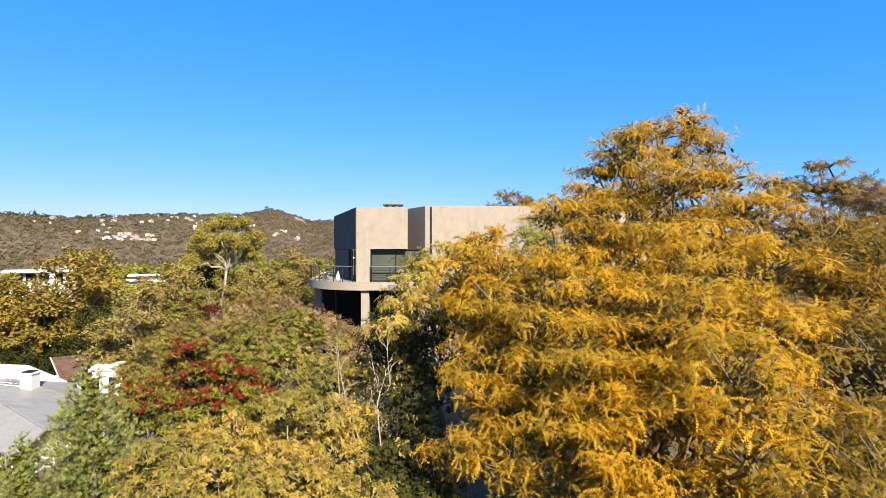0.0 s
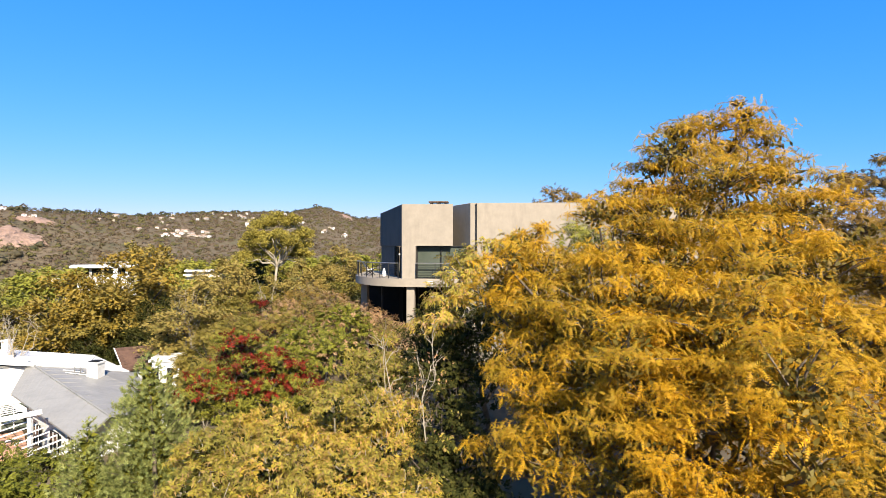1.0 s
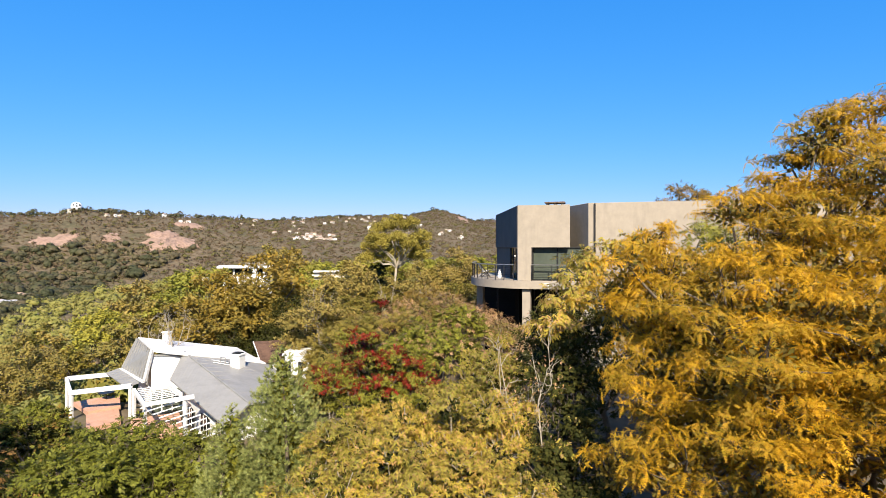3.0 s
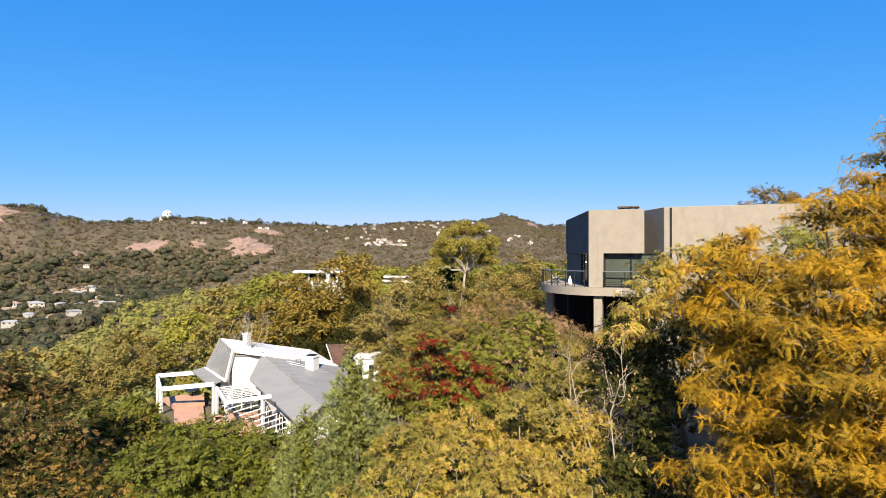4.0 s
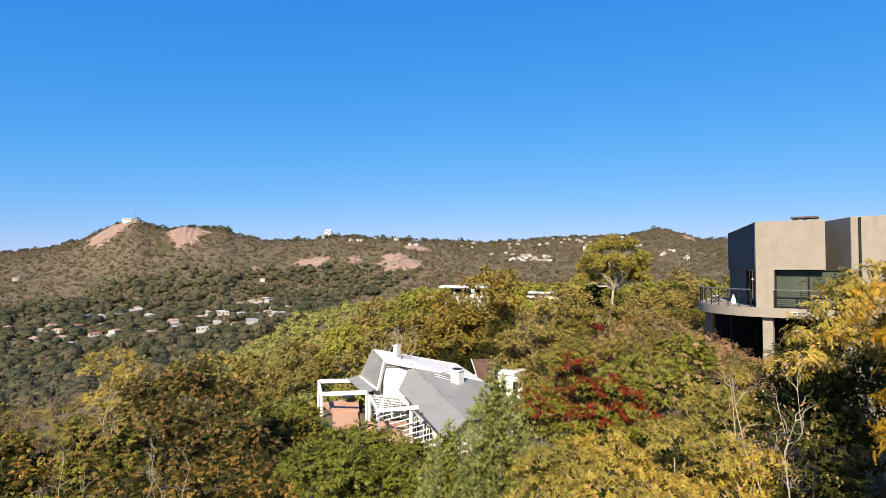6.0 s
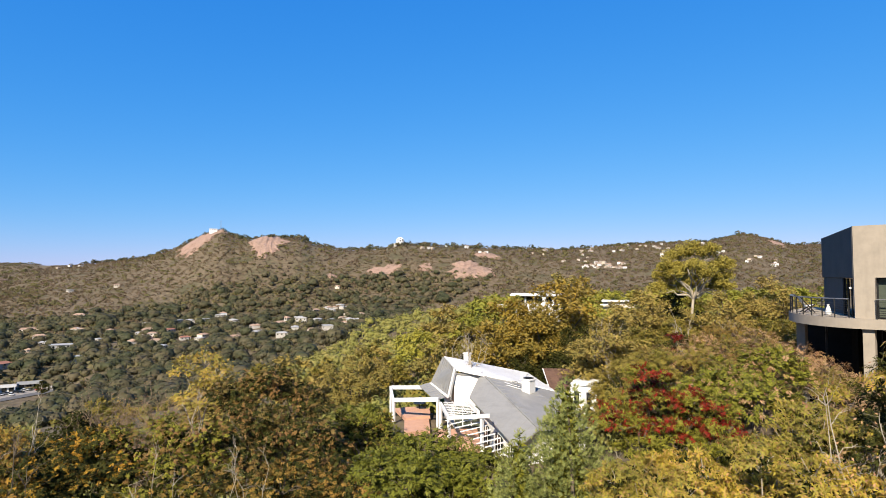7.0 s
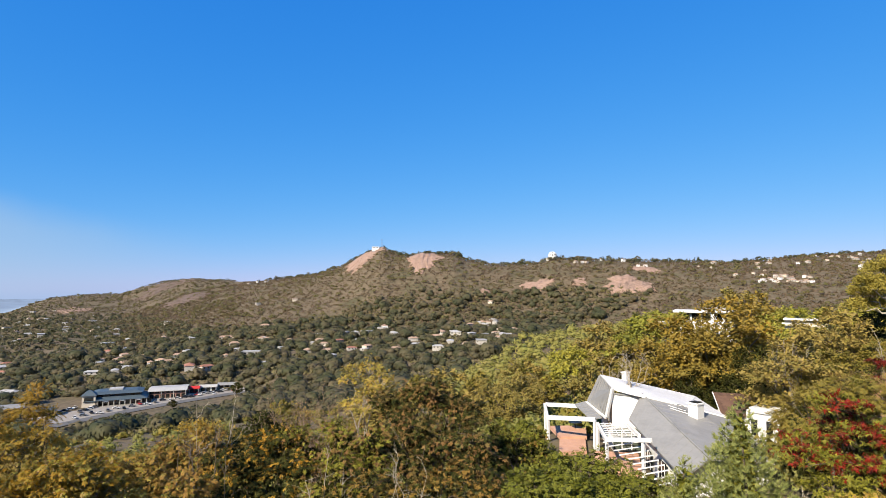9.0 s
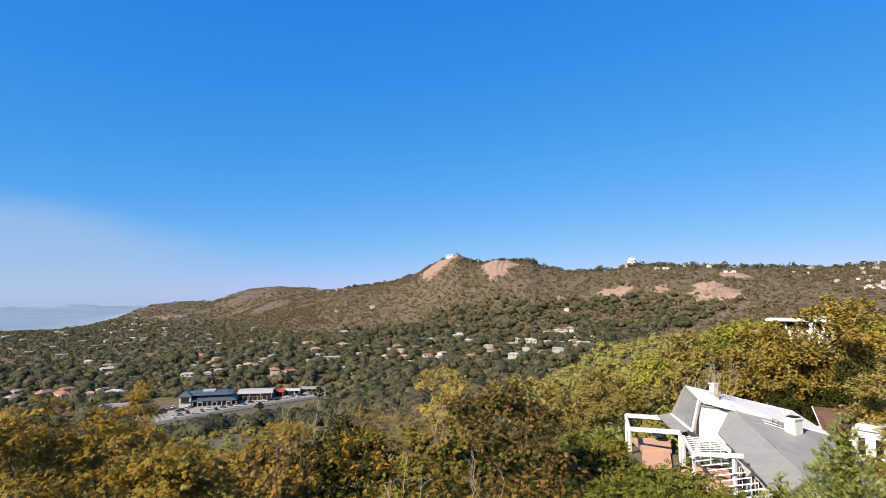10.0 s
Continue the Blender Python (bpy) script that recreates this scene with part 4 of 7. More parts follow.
def hut():
    h = thing("hut", "small outbuilding with a brown tiled roof", "outbuilding", (-33.4, 52.0, -0.5))
    o = Vector((-33.4, 52.0, -0.5))
    bm = bmesh.new()
    prism(bm, [(-1.9, -1.6), (2.0, -1.6), (2.0, 2.2), (-1.9, 2.2)], -2.5, 3.0)
    part("wall", bm, M_WHITE, h)
    a, b, c, d = (Vector(p) - o for p in ((-35.4, 51.2, 4.2), (-32.4, 52.9, 4.3), (-31.2, 50.3, 2.75), (-33.4, 49.6, 2.45)))
    bm = bmesh.new()
    slab_poly(bm, [a, b, c, d], 0.1)
    r = part("roof", bm, M_BROWNROOF, h)
    n = (b - a).cross(d - a).normalized()
    n = n if n.z > 0 else -n
    for i in range(9):
        for j in range(8):
            p = [a.lerp(b, (i + u) / 9).lerp(d.lerp(c, (i + u) / 9), (j + v) / 8) + n * w for u, v, w in ((0.04, 0, 0.03), (0.96, 0, 0.03), (0.96, 1.1, 0.075), (0.04, 1.1, 0.075))]
            bm = bmesh.new()
            slab_poly(bm, p, 0.03)
            part("roof_tile", bm, M_BROWNROOF, r)
    bm = bmesh.new()
    slab_poly(bm, [a, b, (b - a) * 1.0 + a + Vector((-1.2, 2.0, -1.3)), a + Vector((-1.2, 2.0, -1.3))], 0.1)
    part("roof", bm, M_BROWNROOF, h)
    bm = bmesh.new()
    beam(bm, a + n * 0.03, d + n * 0.0, 0.06, 0.12)
    part("bargeboard", bm, M_WHITE, h)


hut()


def pavilion():
    h = thing("pavilion", "small white pavilion with a moulded cornice", "pavilion", (-29.0, 49.3, -0.5))
    bm = bmesh.new()
    prism(bm, [(-0.9, -0.9), (1.3, -0.3), (0.9, 1.6), (-1.3, 1.0)], -2.0, 4.1)
    part("wall", bm, M_WHITE, h)
    bm = bmesh.new()
    prism(bm, [(-1.1, -1.1), (1.5, -0.45), (1.1, 1.8), (-1.5, 1.2)], 4.1, 4.28)
    prism(bm, [(-0.95, -0.95), (1.35, -0.35), (0.95, 1.6), (-1.35, 1.05)], 4.28, 4.5)
    part("cornice", bm, M_WHITE, h)
    bm = bmesh.new()
    prism(bm, [(-1.7, -0.2), (-1.45, -0.13), (-1.5, 0.1), (-1.75, 0.05)], -2.0, 3.9)
    part("column", bm, M_WHITE, h)
    for k in (0, 1):
        bm = bmesh.new()
        m = Matrix.Translation((-0.55 + 1.15 * k, -0.86 + 0.30 * k, 2.2)) @ Matrix.Rotation(radians(15.3), 4, "Z")
        box(bm, (-0.28, -0.05, 0), (0.28, 0.05, 1.35), m)
        w = part("window", bm, M_GLASS, h)
        bm = bmesh.new()
        for u in (-0.30, 0.30):
            box(bm, (u - 0.05, -0.09, -0.05), (u + 0.05, 0.0, 1.4), m)
        box(bm, (-0.25, -0.09, 1.33), (0.25, 0.0, 1.42), m)
        part("window_frame", bm, M_WHITE, w)


pavilion()

# ---------------------------------------------------------------- near trees
tree("jacaranda_tree", "large golden-yellow autumn tree with feathery fronds", "tree", foot(-19, 15.5),
     [lobe(-23.4, 11.6, 17, 0.62, 0.6), lobe(-20.6, 11.0, 17, 0.8, 0.55), lobe(-17.9, 10.3, 17, 0.7, 0.55), lobe(-25.4, 9.2, 17, 0.8, 0.6), lobe(-22.3, 8.6, 17.4, 0.9, 0.6), lobe(-15.4, 7.2, 17, 0.85, 0.6), lobe(-14.4, 5.6, 16.6, 0.7, 0.6), lobe(-18.4, 7.4, 17.3, 0.9, 0.6), lobe(-25.6, 6.2, 16.8, 1.2, 0.7), lobe(-20, 5.2, 16.5, 1.5), lobe(-15.4, 3.6, 16.5, 1.1), lobe(-27.4, 3.4, 16.4, 1.5),
      lobe(-17, 1.2, 15.5, 1.9), lobe(-23.5, 0.2, 15, 1.9), lobe(-13.6, -1.2, 15.5, 1.5), lobe(-28.8, -1.8, 15, 1.7),
      lobe(-8.8, -9.8, 14, 1.5), lobe(-5.2, -8.6, 14.6, 1.3), lobe(-14.5, -10, 12.8, 1.5), lobe(-20, -11.5, 12.2, 1.5), lobe(-26, -11.5, 12.2, 1.5), lobe(-17, -2.8, 14.5, 1.6), lobe(-8.5, -4, 16, 1.3), lobe(-6.0, -17, 13.4, 1.4), lobe(-3.4, -7.0, 15.4, 1.1), lobe(-8.0, -7.8, 15, 1.3), lobe(-12.5, -9.4, 14.4, 1.3), lobe(-9.5, -17.5, 12.8, 1.4), lobe(-2.6, -3.2, 15, 1.25), lobe(-5.6, -2.6, 15, 1.35), lobe(-0.4, -5.4, 15, 1.05), lobe(-6.0, -6.4, 14.5, 1.5), lobe(-11, -6, 13.4, 1.9), lobe(-16.5, -6.2, 12.8, 1.7), lobe(-22, -7.2, 12.2, 2.0), lobe(-28, -7.4, 13, 1.8),
      lobe(-4.4, -10.4, 14.3, 1.3), lobe(-6, -13.6, 13.5, 1.7), lobe(-12, -13.5, 12.2, 1.7), lobe(-17, -15.6, 11.6, 1.8), lobe(-23.5, -15.4, 11, 1.8), lobe(-29.5, -15, 11.5, 1.7),
      lobe(-4.8, -19.5, 12.7, 1.25), lobe(-7.5, -21, 11.8, 1.6), lobe(-13.5, -23, 11, 1.7), lobe(-20, -23.5, 10.3, 1.6), lobe(-27, -23, 10.3, 1.6)],
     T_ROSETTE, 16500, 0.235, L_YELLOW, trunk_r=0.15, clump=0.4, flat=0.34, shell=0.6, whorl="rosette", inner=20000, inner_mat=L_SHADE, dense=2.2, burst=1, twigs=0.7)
tree("jacaranda_tree", "olive and gold feathery tree, its fronds browning", "tree", foot(-38, 14.5),
     [lobe(-34, -1.0, 17, 1.9), lobe(-38, -3, 16.5, 2.2), lobe(-33.5, -8.5, 15, 2.1), lobe(-38.5, -10, 14.5, 2.3), lobe(-34.5, -17, 12.5, 2.0), lobe(-39, -20, 11.5, 2.2), lobe(-31.5, -22, 10.8, 1.6)],
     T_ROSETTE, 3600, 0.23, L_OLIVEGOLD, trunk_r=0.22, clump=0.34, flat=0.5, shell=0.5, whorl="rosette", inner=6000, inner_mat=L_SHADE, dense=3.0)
tree("thorn_tree", "open-crowned olive tree with bare twig tips", "tree", foot(-35, 30),
     [lobe(-33.6, 5.0, 30, 1.5, 0.5), lobe(-30.2, 4.2, 30, 1.3, 0.5), lobe(-36.5, 4.0, 29.5, 1.6, 0.5), lobe(-32, 1.6, 29, 1.8, 0.6), lobe(-36, 1.0, 29, 1.9), lobe(-39, 0, 29, 2.0), lobe(-34.2, 6.9, 30, 0.8, 0.4), lobe(-29.4, 5.7, 30, 0.7, 0.4)],
     T_FAN, 3000, 0.28, L_OLIVE, trunk_r=0.2, clump=0.36, flat=0.35, twigs=1.0, shell=0.35)
tree("thorn_tree", "brown-leaved tree with thin upright twigs", "tree", foot(-40, 26),
     [lobe(-38.5, 3.2, 26, 1.5), lobe(-41, 2, 26, 1.8), lobe(-38, 0.2, 25, 1.6)], T_FAN, 1500, 0.26, L_BROWN, trunk_r=0.16, clump=0.4, twigs=1.0, shell=0.35)
tree("roof_tree", "olive tree rising behind the concrete house", "tree", foot(-7.2, 52),
     [lobe(-7.6, 4.2, 52, 1.7, 0.7), lobe(-5.4, 3.8, 52, 1.2, 0.7), lobe(-9.2, 3.9, 52, 1.5, 0.7), lobe(-6.4, 5.2, 52, 0.8, 0.8)], T_FAN, 1500, 0.3, L_OLIVE, trunk_r=0.2, clump=0.4, twigs=1.0, shell=0.35)
tree("young_jacaranda", "young green tree with large arching fronds", "tree", foot(-8.3, 21.5),
     [lobe(-8.2, 1.2, 21.5, 0.8), lobe(-9.3, -0.8, 21.2, 1.0), lobe(-10.4, 0.6, 21.5, 0.7)], T_ROSETTE, 44, 0.85, L_BRIGHT, trunk_r=0.09, clump=0.3, shell=0.3, whorl="rosette")
tree("willow_leaf_tree", "slender tree with sparse yellowing lance leaves", "tree", foot(1.0, 19),
     [lobe(0.5, -0.9, 19, 0.75), lobe(2.2, -2.8, 18.5, 0.9), lobe(3.5, -5.5, 18, 0.9), lobe(-2.5, -0.4, 19, 0.8), lobe(4.6, -8, 17.5, 0.8)],
     T_FAN, 1300, 0.26, L_LIME, bark=M_PALEBARK, trunk_r=0.09, clump=0.34, droop=0.7, twigs=1.0, shell=0.3)
# near-black leaves hold the hollow's shade; the few brighter ones stand for sunlit leaves
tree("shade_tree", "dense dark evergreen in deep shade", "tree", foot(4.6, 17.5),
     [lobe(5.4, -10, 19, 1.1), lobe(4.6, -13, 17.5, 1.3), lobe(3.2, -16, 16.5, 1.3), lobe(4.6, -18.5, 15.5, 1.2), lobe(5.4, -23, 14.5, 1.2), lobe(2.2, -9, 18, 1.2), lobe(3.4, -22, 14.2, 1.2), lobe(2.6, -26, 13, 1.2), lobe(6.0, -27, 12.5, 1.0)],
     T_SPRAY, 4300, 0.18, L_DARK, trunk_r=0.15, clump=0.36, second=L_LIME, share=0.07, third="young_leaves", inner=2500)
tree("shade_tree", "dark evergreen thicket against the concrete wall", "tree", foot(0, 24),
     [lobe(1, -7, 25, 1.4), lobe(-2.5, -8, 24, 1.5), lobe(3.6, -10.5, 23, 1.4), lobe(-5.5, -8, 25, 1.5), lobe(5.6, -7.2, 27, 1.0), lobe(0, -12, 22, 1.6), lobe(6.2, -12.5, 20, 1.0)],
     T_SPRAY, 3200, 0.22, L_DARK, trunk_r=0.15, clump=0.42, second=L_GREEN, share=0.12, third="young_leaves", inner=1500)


def lime(az, r, lobes, n, label="yellow-green shrub with narrow whorled leaves", mat=None, size=0.165):
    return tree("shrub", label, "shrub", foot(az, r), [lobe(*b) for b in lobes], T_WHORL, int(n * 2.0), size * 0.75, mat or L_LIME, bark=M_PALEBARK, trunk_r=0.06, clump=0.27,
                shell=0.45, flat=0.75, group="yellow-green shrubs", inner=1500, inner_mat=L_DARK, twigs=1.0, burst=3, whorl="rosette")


lime(11, 20, [(10.6, -11.8, 22, 1.0), (13, -14.2, 19.5, 1.2), (9.4, -15.0, 18.5, 1.05), (8.8, -12, 22, 0.75)], 2300)
lime(16, 17, [(16, -17.4, 17.5, 1.0), (14.6, -18.6, 17, 0.9)], 1100)
lime(13, 15.5, [(13.5, -18.6, 16, 1.3), (10.2, -20, 15, 1.25), (11.5, -24.8, 13.3, 1.25), (7.8, -25.5, 13, 1.0)], 2600)
lime(19, 14.5, [(18.3, -20.3, 15.3, 1.15), (16.5, -23.5, 13.8, 1.25), (21.5, -24.6, 13.3, 1.25)], 2500)
lime(22.5, 17, [(21.2, -18.0, 17.6, 1.0), (24.2, -18.0, 17.8, 1.0), (22.6, -20.2, 16.4, 1.0)], 1700)
lime(25, 15, [(24.5, -20.4, 15.5, 1.1), (27.2, -19.6, 16.5, 0.95), (26, -25, 13.3, 1.3), (30.0, -26, 13, 1.0)], 2300, "yellow and peach-tinged shrub with narrow leaves")
tree("poinsettia", "tall shrub with scarlet bracts over green leaves", "shrub", foot(22.5, 20.5),
     [lobe(20, -12.2, 21.5, 1.3), lobe(24.0, -11.8, 21.5, 1.35), lobe(22, -14.6, 20, 1.3), lobe(27.4, -13.6, 20.5, 1.15), lobe(18.4, -14.6, 20, 1.15), lobe(25, -16, 19.5, 1.1), lobe(19.8, -16.8, 19, 1.1)],
     T_WHORL, 6000, 0.12, L_LAUREL, trunk_r=0.09, clump=0.3, second=L_RED, share=0.75, third="bract", inner=1500, red_clumps=True, whorl="rosette", burst=1)
tree("broadleaf_shrub", "glossy dark-green broadleaf shrub", "shrub", foot(16.8, 25.5),
     [lobe(17.3, -9.6, 26, 1.35), lobe(15.6, -11.4, 24, 1.3), lobe(14.6, -8.2, 28, 1.3), lobe(19.6, -10, 26, 1.1)], T_SPRAY, 3600, 0.22, L_LAUREL, trunk_r=0.1, clump=0.4, second=L_DRY, share=0.15, third="dry_leaves")
tree("broadleaf_shrub", "mid-green rounded shrub on the slope", "shrub", foot(26, 33),
     [lobe(27.0, -10.4, 32, 1.5), lobe(25, -9.3, 34, 1.7), lobe(21.6, -8.4, 35, 1.7), lobe(28.2, -13, 31, 1.2)], T_FAN, 3000, 0.26, L_GREEN, trunk_r=0.12, clump=0.42)
tree("broadleaf_shrub", "green shrub among dry scrub below the house", "shrub", foot(13, 32),
     [lobe(12.3, -9, 31, 1.3), lobe(15, -7.4, 34, 1.5), lobe(18, -7.6, 34, 1.6), lobe(10.4, -9.4, 29, 1.1)], T_FAN, 2800, 0.2, L_GREEN, trunk_r=0.1, clump=0.42, second=L_BROWN, share=0.3, third="dry_leaves")


def bare_tree(label, base, tip, spread, n, mat, leafmat=None, leaves=0, r=0.1, name="bare_tree", group=""):
    """A leafless tree: forked limbs, each splitting twice into fine twigs."""
    base = np.asarray(base, float)
    ob = thing(name, label, "tree", tuple(base), group)
    top = np.asarray(tip, float) - base
    t = Tubes()
    forkp = top * 0.38 + rng.normal(0, 0.1, 3)
    t.add(limb((0, 0, -0.3), forkp, 0, 6), r, r * 0.75, 7)
    ends = []
    for k in range(n):
        a = rng.random() * 2 * np.pi
        e = top * rng.uniform(0.75, 1.0) + np.array([math.cos(a), math.sin(a), 0]) * spread * rng.uniform(0.4, 1.0)
        path = limb(forkp, e, 0.1, 6)
        t.add(path, r * 0.55, r * 0.1, 5)
        for j in range(7):
            s = path[rng.integers(2, 6)]
            e2 = s + unit(unit(e - forkp) + rng.normal(0, 0.6, 3)) * spread * rng.uniform(0.35, 0.7)
            p2 = limb(s, e2, 0.05, 5)
            t.add(p2, r * 0.2, r * 0.05, 4)
            for i in range(3):
                s3 = p2[rng.integers(1, 5)]
                e3 = s3 + unit(unit(e2 - s) + rng.normal(0, 0.7, 3)) * spread * rng.uniform(0.15, 0.4)
                t.add(limb(s3, e3, 0.0, 3), r * 0.08, r * 0.03, 3)
                ends.append(e3)
    t.mesh("trunk", mat, ob)
    if leafmat is not None:
        E = np.array(ends)
        P = E[rng.integers(0, len(E), leaves)] + rng.normal(0, 0.16, (leaves, 3))
        V, F = lay(T_LANCE, P, rng.normal(size=(leaves, 3)), rng.normal(size=(leaves, 3)) + (0, 0, 1), np.full(leaves, 0.1))
        tri_mesh("crown", V, F, leafmat, ob)
    return ob


for az, r, el, rad, m_, lab in ((12.6, 37, -7.2, 1.3, L_DRY, "dry reddish-brown shrub below the house"), (15.4, 38, -6.2, 1.4, L_DRY, "dry reddish-brown shrub below the house"),
                               (20.2, 39, -6.9, 1.4, L_DRY, "dry reddish-brown shrub below the house"), (17.6, 45, -4.9, 1.6, L_OLIVE, "olive shrub among dry growth"), (10.6, 34, -8.2, 1.1, L_DRY, "dry reddish-brown shrub below the house"),
                               (23.6, 41, -7.6, 1.5, L_BROWN, "brown-leaved shrub on the slope"), (7.2, 27, -10.0, 1.0, L_DRY, "dry shrub under the pillars")):
    tree("dry_shrub", lab, "shrub", foot(az, r), [lobe(az, el, r, rad), lobe(az + 1.6, el - 0.9, r, rad * 0.85), lobe(az - 1.5, el - 0.8, r - 1, rad * 0.85)], T_FAN, 650, 0.27, m_, bark=M_DRYBARK, trunk_r=0.06,
         clump=0.34, shell=0.4, twigs=1.0, group="dry shrubs")
bare_tree("pale bare tree with a few withered leaves", foot(7.0, 15.0), by_el(8.2, -8.0, 15.6), 1.0, 8, M_PALEBARK, L_DRY, 420, 0.065)
bare_tree("pale leaning bare branches above the shrubs", foot(27.5, 18), by_el(26.6, -15.2, 18.5), 0.6, 3, M_PALEBARK, None, 0, 0.05)
bare_tree("leafless grey shrub with fine twigs", foot(84, 29), by_el(82.0, -10.5, 31), 2.0, 6, M_BARK, None, 0, 0.08)
bare_tree("leafless grey shrub with fine twigs", foot(64, 27), by_el(62.5, -15.5, 28), 1.0, 5, M_PALEBARK, None, 0, 0.05)

for az, r, el, sp, n in ((28.4, 58, -4.3, 1.6, 8), (41.3, 62, -5.6, 1.7, 8), (29.4, 62, -5.2, 1.2, 6), (43.5, 66, -6.4, 1.3, 6), (18.4, 46, -4.6, 1.2, 6), (22.0, 60, -3.4, 1.0, 5)):
    bare_tree("leafless pale-grey tree with fine upright twigs", foot(az, r), by_el(az, el, r), sp, n, M_PALEBARK, None, 0, 0.1, group="leafless trees")
for az, r, el, sp in ((73.4, 52, -10.4, 2.6), (70.8, 55, -10.2, 2.6), (75.6, 54, -10.6, 2.4), (72.2, 47, -11.4, 2.2), (68.8, 50, -11.0, 2.2)):
    bare_tree("dead brown thicket of dry twigs", foot(az, r), by_el(az, el, r), sp, 10, M_DRYBARK, L_DRY, 500, 0.08, "dry_thicket", "dead thickets")
bare_tree("thin dead tree with spreading bare limbs", foot(81.6, 36), by_el(81.8, -9.4, 36), 1.9, 5, M_PALEBARK, None, 0, 0.09)
bare_tree("thin dead tree with spreading bare limbs", foot(71.0, 27), by_el(71.0, -15.0, 28), 1.3, 5, M_PALEBARK, None, 0, 0.07)
for az, r, el in ((22.3, 40, -5.7), (16.2, 40, -6.6), (21.0, 36, -8.2)):
    tree("coral_tree", "small sparse tree topped with scarlet flowers", "tree", foot(az, r), [lobe(az, el, r, 0.5, 0.9), lobe(az + 0.6, el - 1.2, r, 0.4, 0.8)], T_WHORL, 110, 0.2, L_RED, bark=M_PALEBARK, trunk_r=0.06, clump=0.3, twigs=1.0)

conifer_rows = ((32, 19, -9.6, 3.0, 8.0, 30000, 0.135), (36.6, 18.5, -14.8, 2.8, 6.5, 19000, 0.115), (28.0, 17.6, -16.5, 2.1, 6.0, 8000, 0.11))


def conifer(name, label, base, tip_z, rad, H, n, size):
    """A conifer: upswept plumes all round the stem, longer towards the ground, each a brush of flat sprays."""
    base = np.asarray(base, float)
    ob = thing(name, label, "tree", tuple(base), "conifers")
    top = tip_z - base[2]
    t = Tubes()
    t.add(limb((0, 0, -0.3), (0, 0, top * 0.97), 0, 6), 0.2, 0.02, 6)
    nb = max(60, n // 60)
    s = np.sort(rng.random(nb) ** 0.62)
    s[:4] = (0.005, 0.02, 0.035, 0.05)
    a = np.arange(nb) * 2.399 + rng.normal(0, 0.3, nb)
    R = rad * 1.3 * (s * H / 12) ** 0.74 * rng.uniform(0.72, 1.12, nb)
    tipz = top - H * s + 0.18 * R
    P, D, N = [], [], []
    share = np.maximum(10, (n * (0.3 + R) / (0.3 + R).sum()).astype(int))
    for k in range(nb):
        out = np.array([math.cos(a[k]), math.sin(a[k]), 0])
        root = np.array([0, 0, tipz[k] - 0.55 * R[k] - 0.1])
        tip = out * R[k] + np.array([0, 0, tipz[k]])
        if k % 4 == 0:
            t.add(limb(root, tip, 0, 4), 0.03, 0.006, 3)
        m = share[k]
        f = 0.35 + 0.65 * rng.random(m) ** 0.7
        thick = (0.13 + 0.20 * min(R[k], 1.2)) * (1.2 - f)
        p = root + (tip - root) * f[:, None] + rng.normal(0, 1, (m, 3)) * thick[:, None]
        P.append(p)
        D.append(unit(out * 0.7 + np.array([0, 0, 0.9]) + rng.normal(0, 0.5, (m, 3))))
        N.append(unit(out + np.array([0, 0, 0.4]) + rng.normal(0, 0.5, (m, 3))))
    t.mesh("trunk", M_BARK, ob)
    core = n // 5
    f = rng.random(core) ** 0.6
    rr = rad * 0.6 * (f * H / 12) ** 0.9 * rng.random(core) ** 0.5
    ca = rng.random(core) * 2 * np.pi
    cp = np.stack([np.cos(ca) * rr, np.sin(ca) * rr, top - 0.3 - H * f], -1)
    # darker core leaves imitate the shade behind the plumes
    tri_mesh("inner_foliage", *lay(T_LANCE, cp, rng.normal(size=(core, 3)), rng.normal(size=(core, 3)), np.full(core, 0.26)), L_LAUREL, ob)
    P, D, N = np.concatenate(P), np.concatenate(D), np.concatenate(N)
    tri_mesh("crown", *lay(T_FEATHER, P, D, N, size * rng.uniform(0.6, 1.25, len(P))), L_CONIFER, ob)
    return ob


for az, r, el, rad, H, n, size in conifer_rows:
    conifer("cypress_tree", "soft grey-green feathery conifer" if r > 18.8 else "smaller grey-green conifer beside the tall one", foot(az, r), by_el(az, el, r).z, rad, H, n, size)

# left foreground
tree("laurel_bush", "large rounded dark-green bush with broad leaves", "bush", foot(44.5, 27),
     [lobe(42.6, -17.9, 27.5, 1.7), lobe(46.5, -17.7, 27, 1.7), lobe(39.6, -19.8, 25.5, 1.3), lobe(50.2, -18.8, 26.5, 1.6), lobe(44, -22, 24.5, 1.9), lobe(48, -23, 24, 1.9), lobe(40, -24, 23, 1.4), lobe(44.4, -19.4, 26.4, 1.5), lobe(48.4, -20.0, 26, 1.5), lobe(41.4, -21.6, 24.8, 1.4)],
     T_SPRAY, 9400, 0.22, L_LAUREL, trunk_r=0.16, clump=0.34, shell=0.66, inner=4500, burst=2)
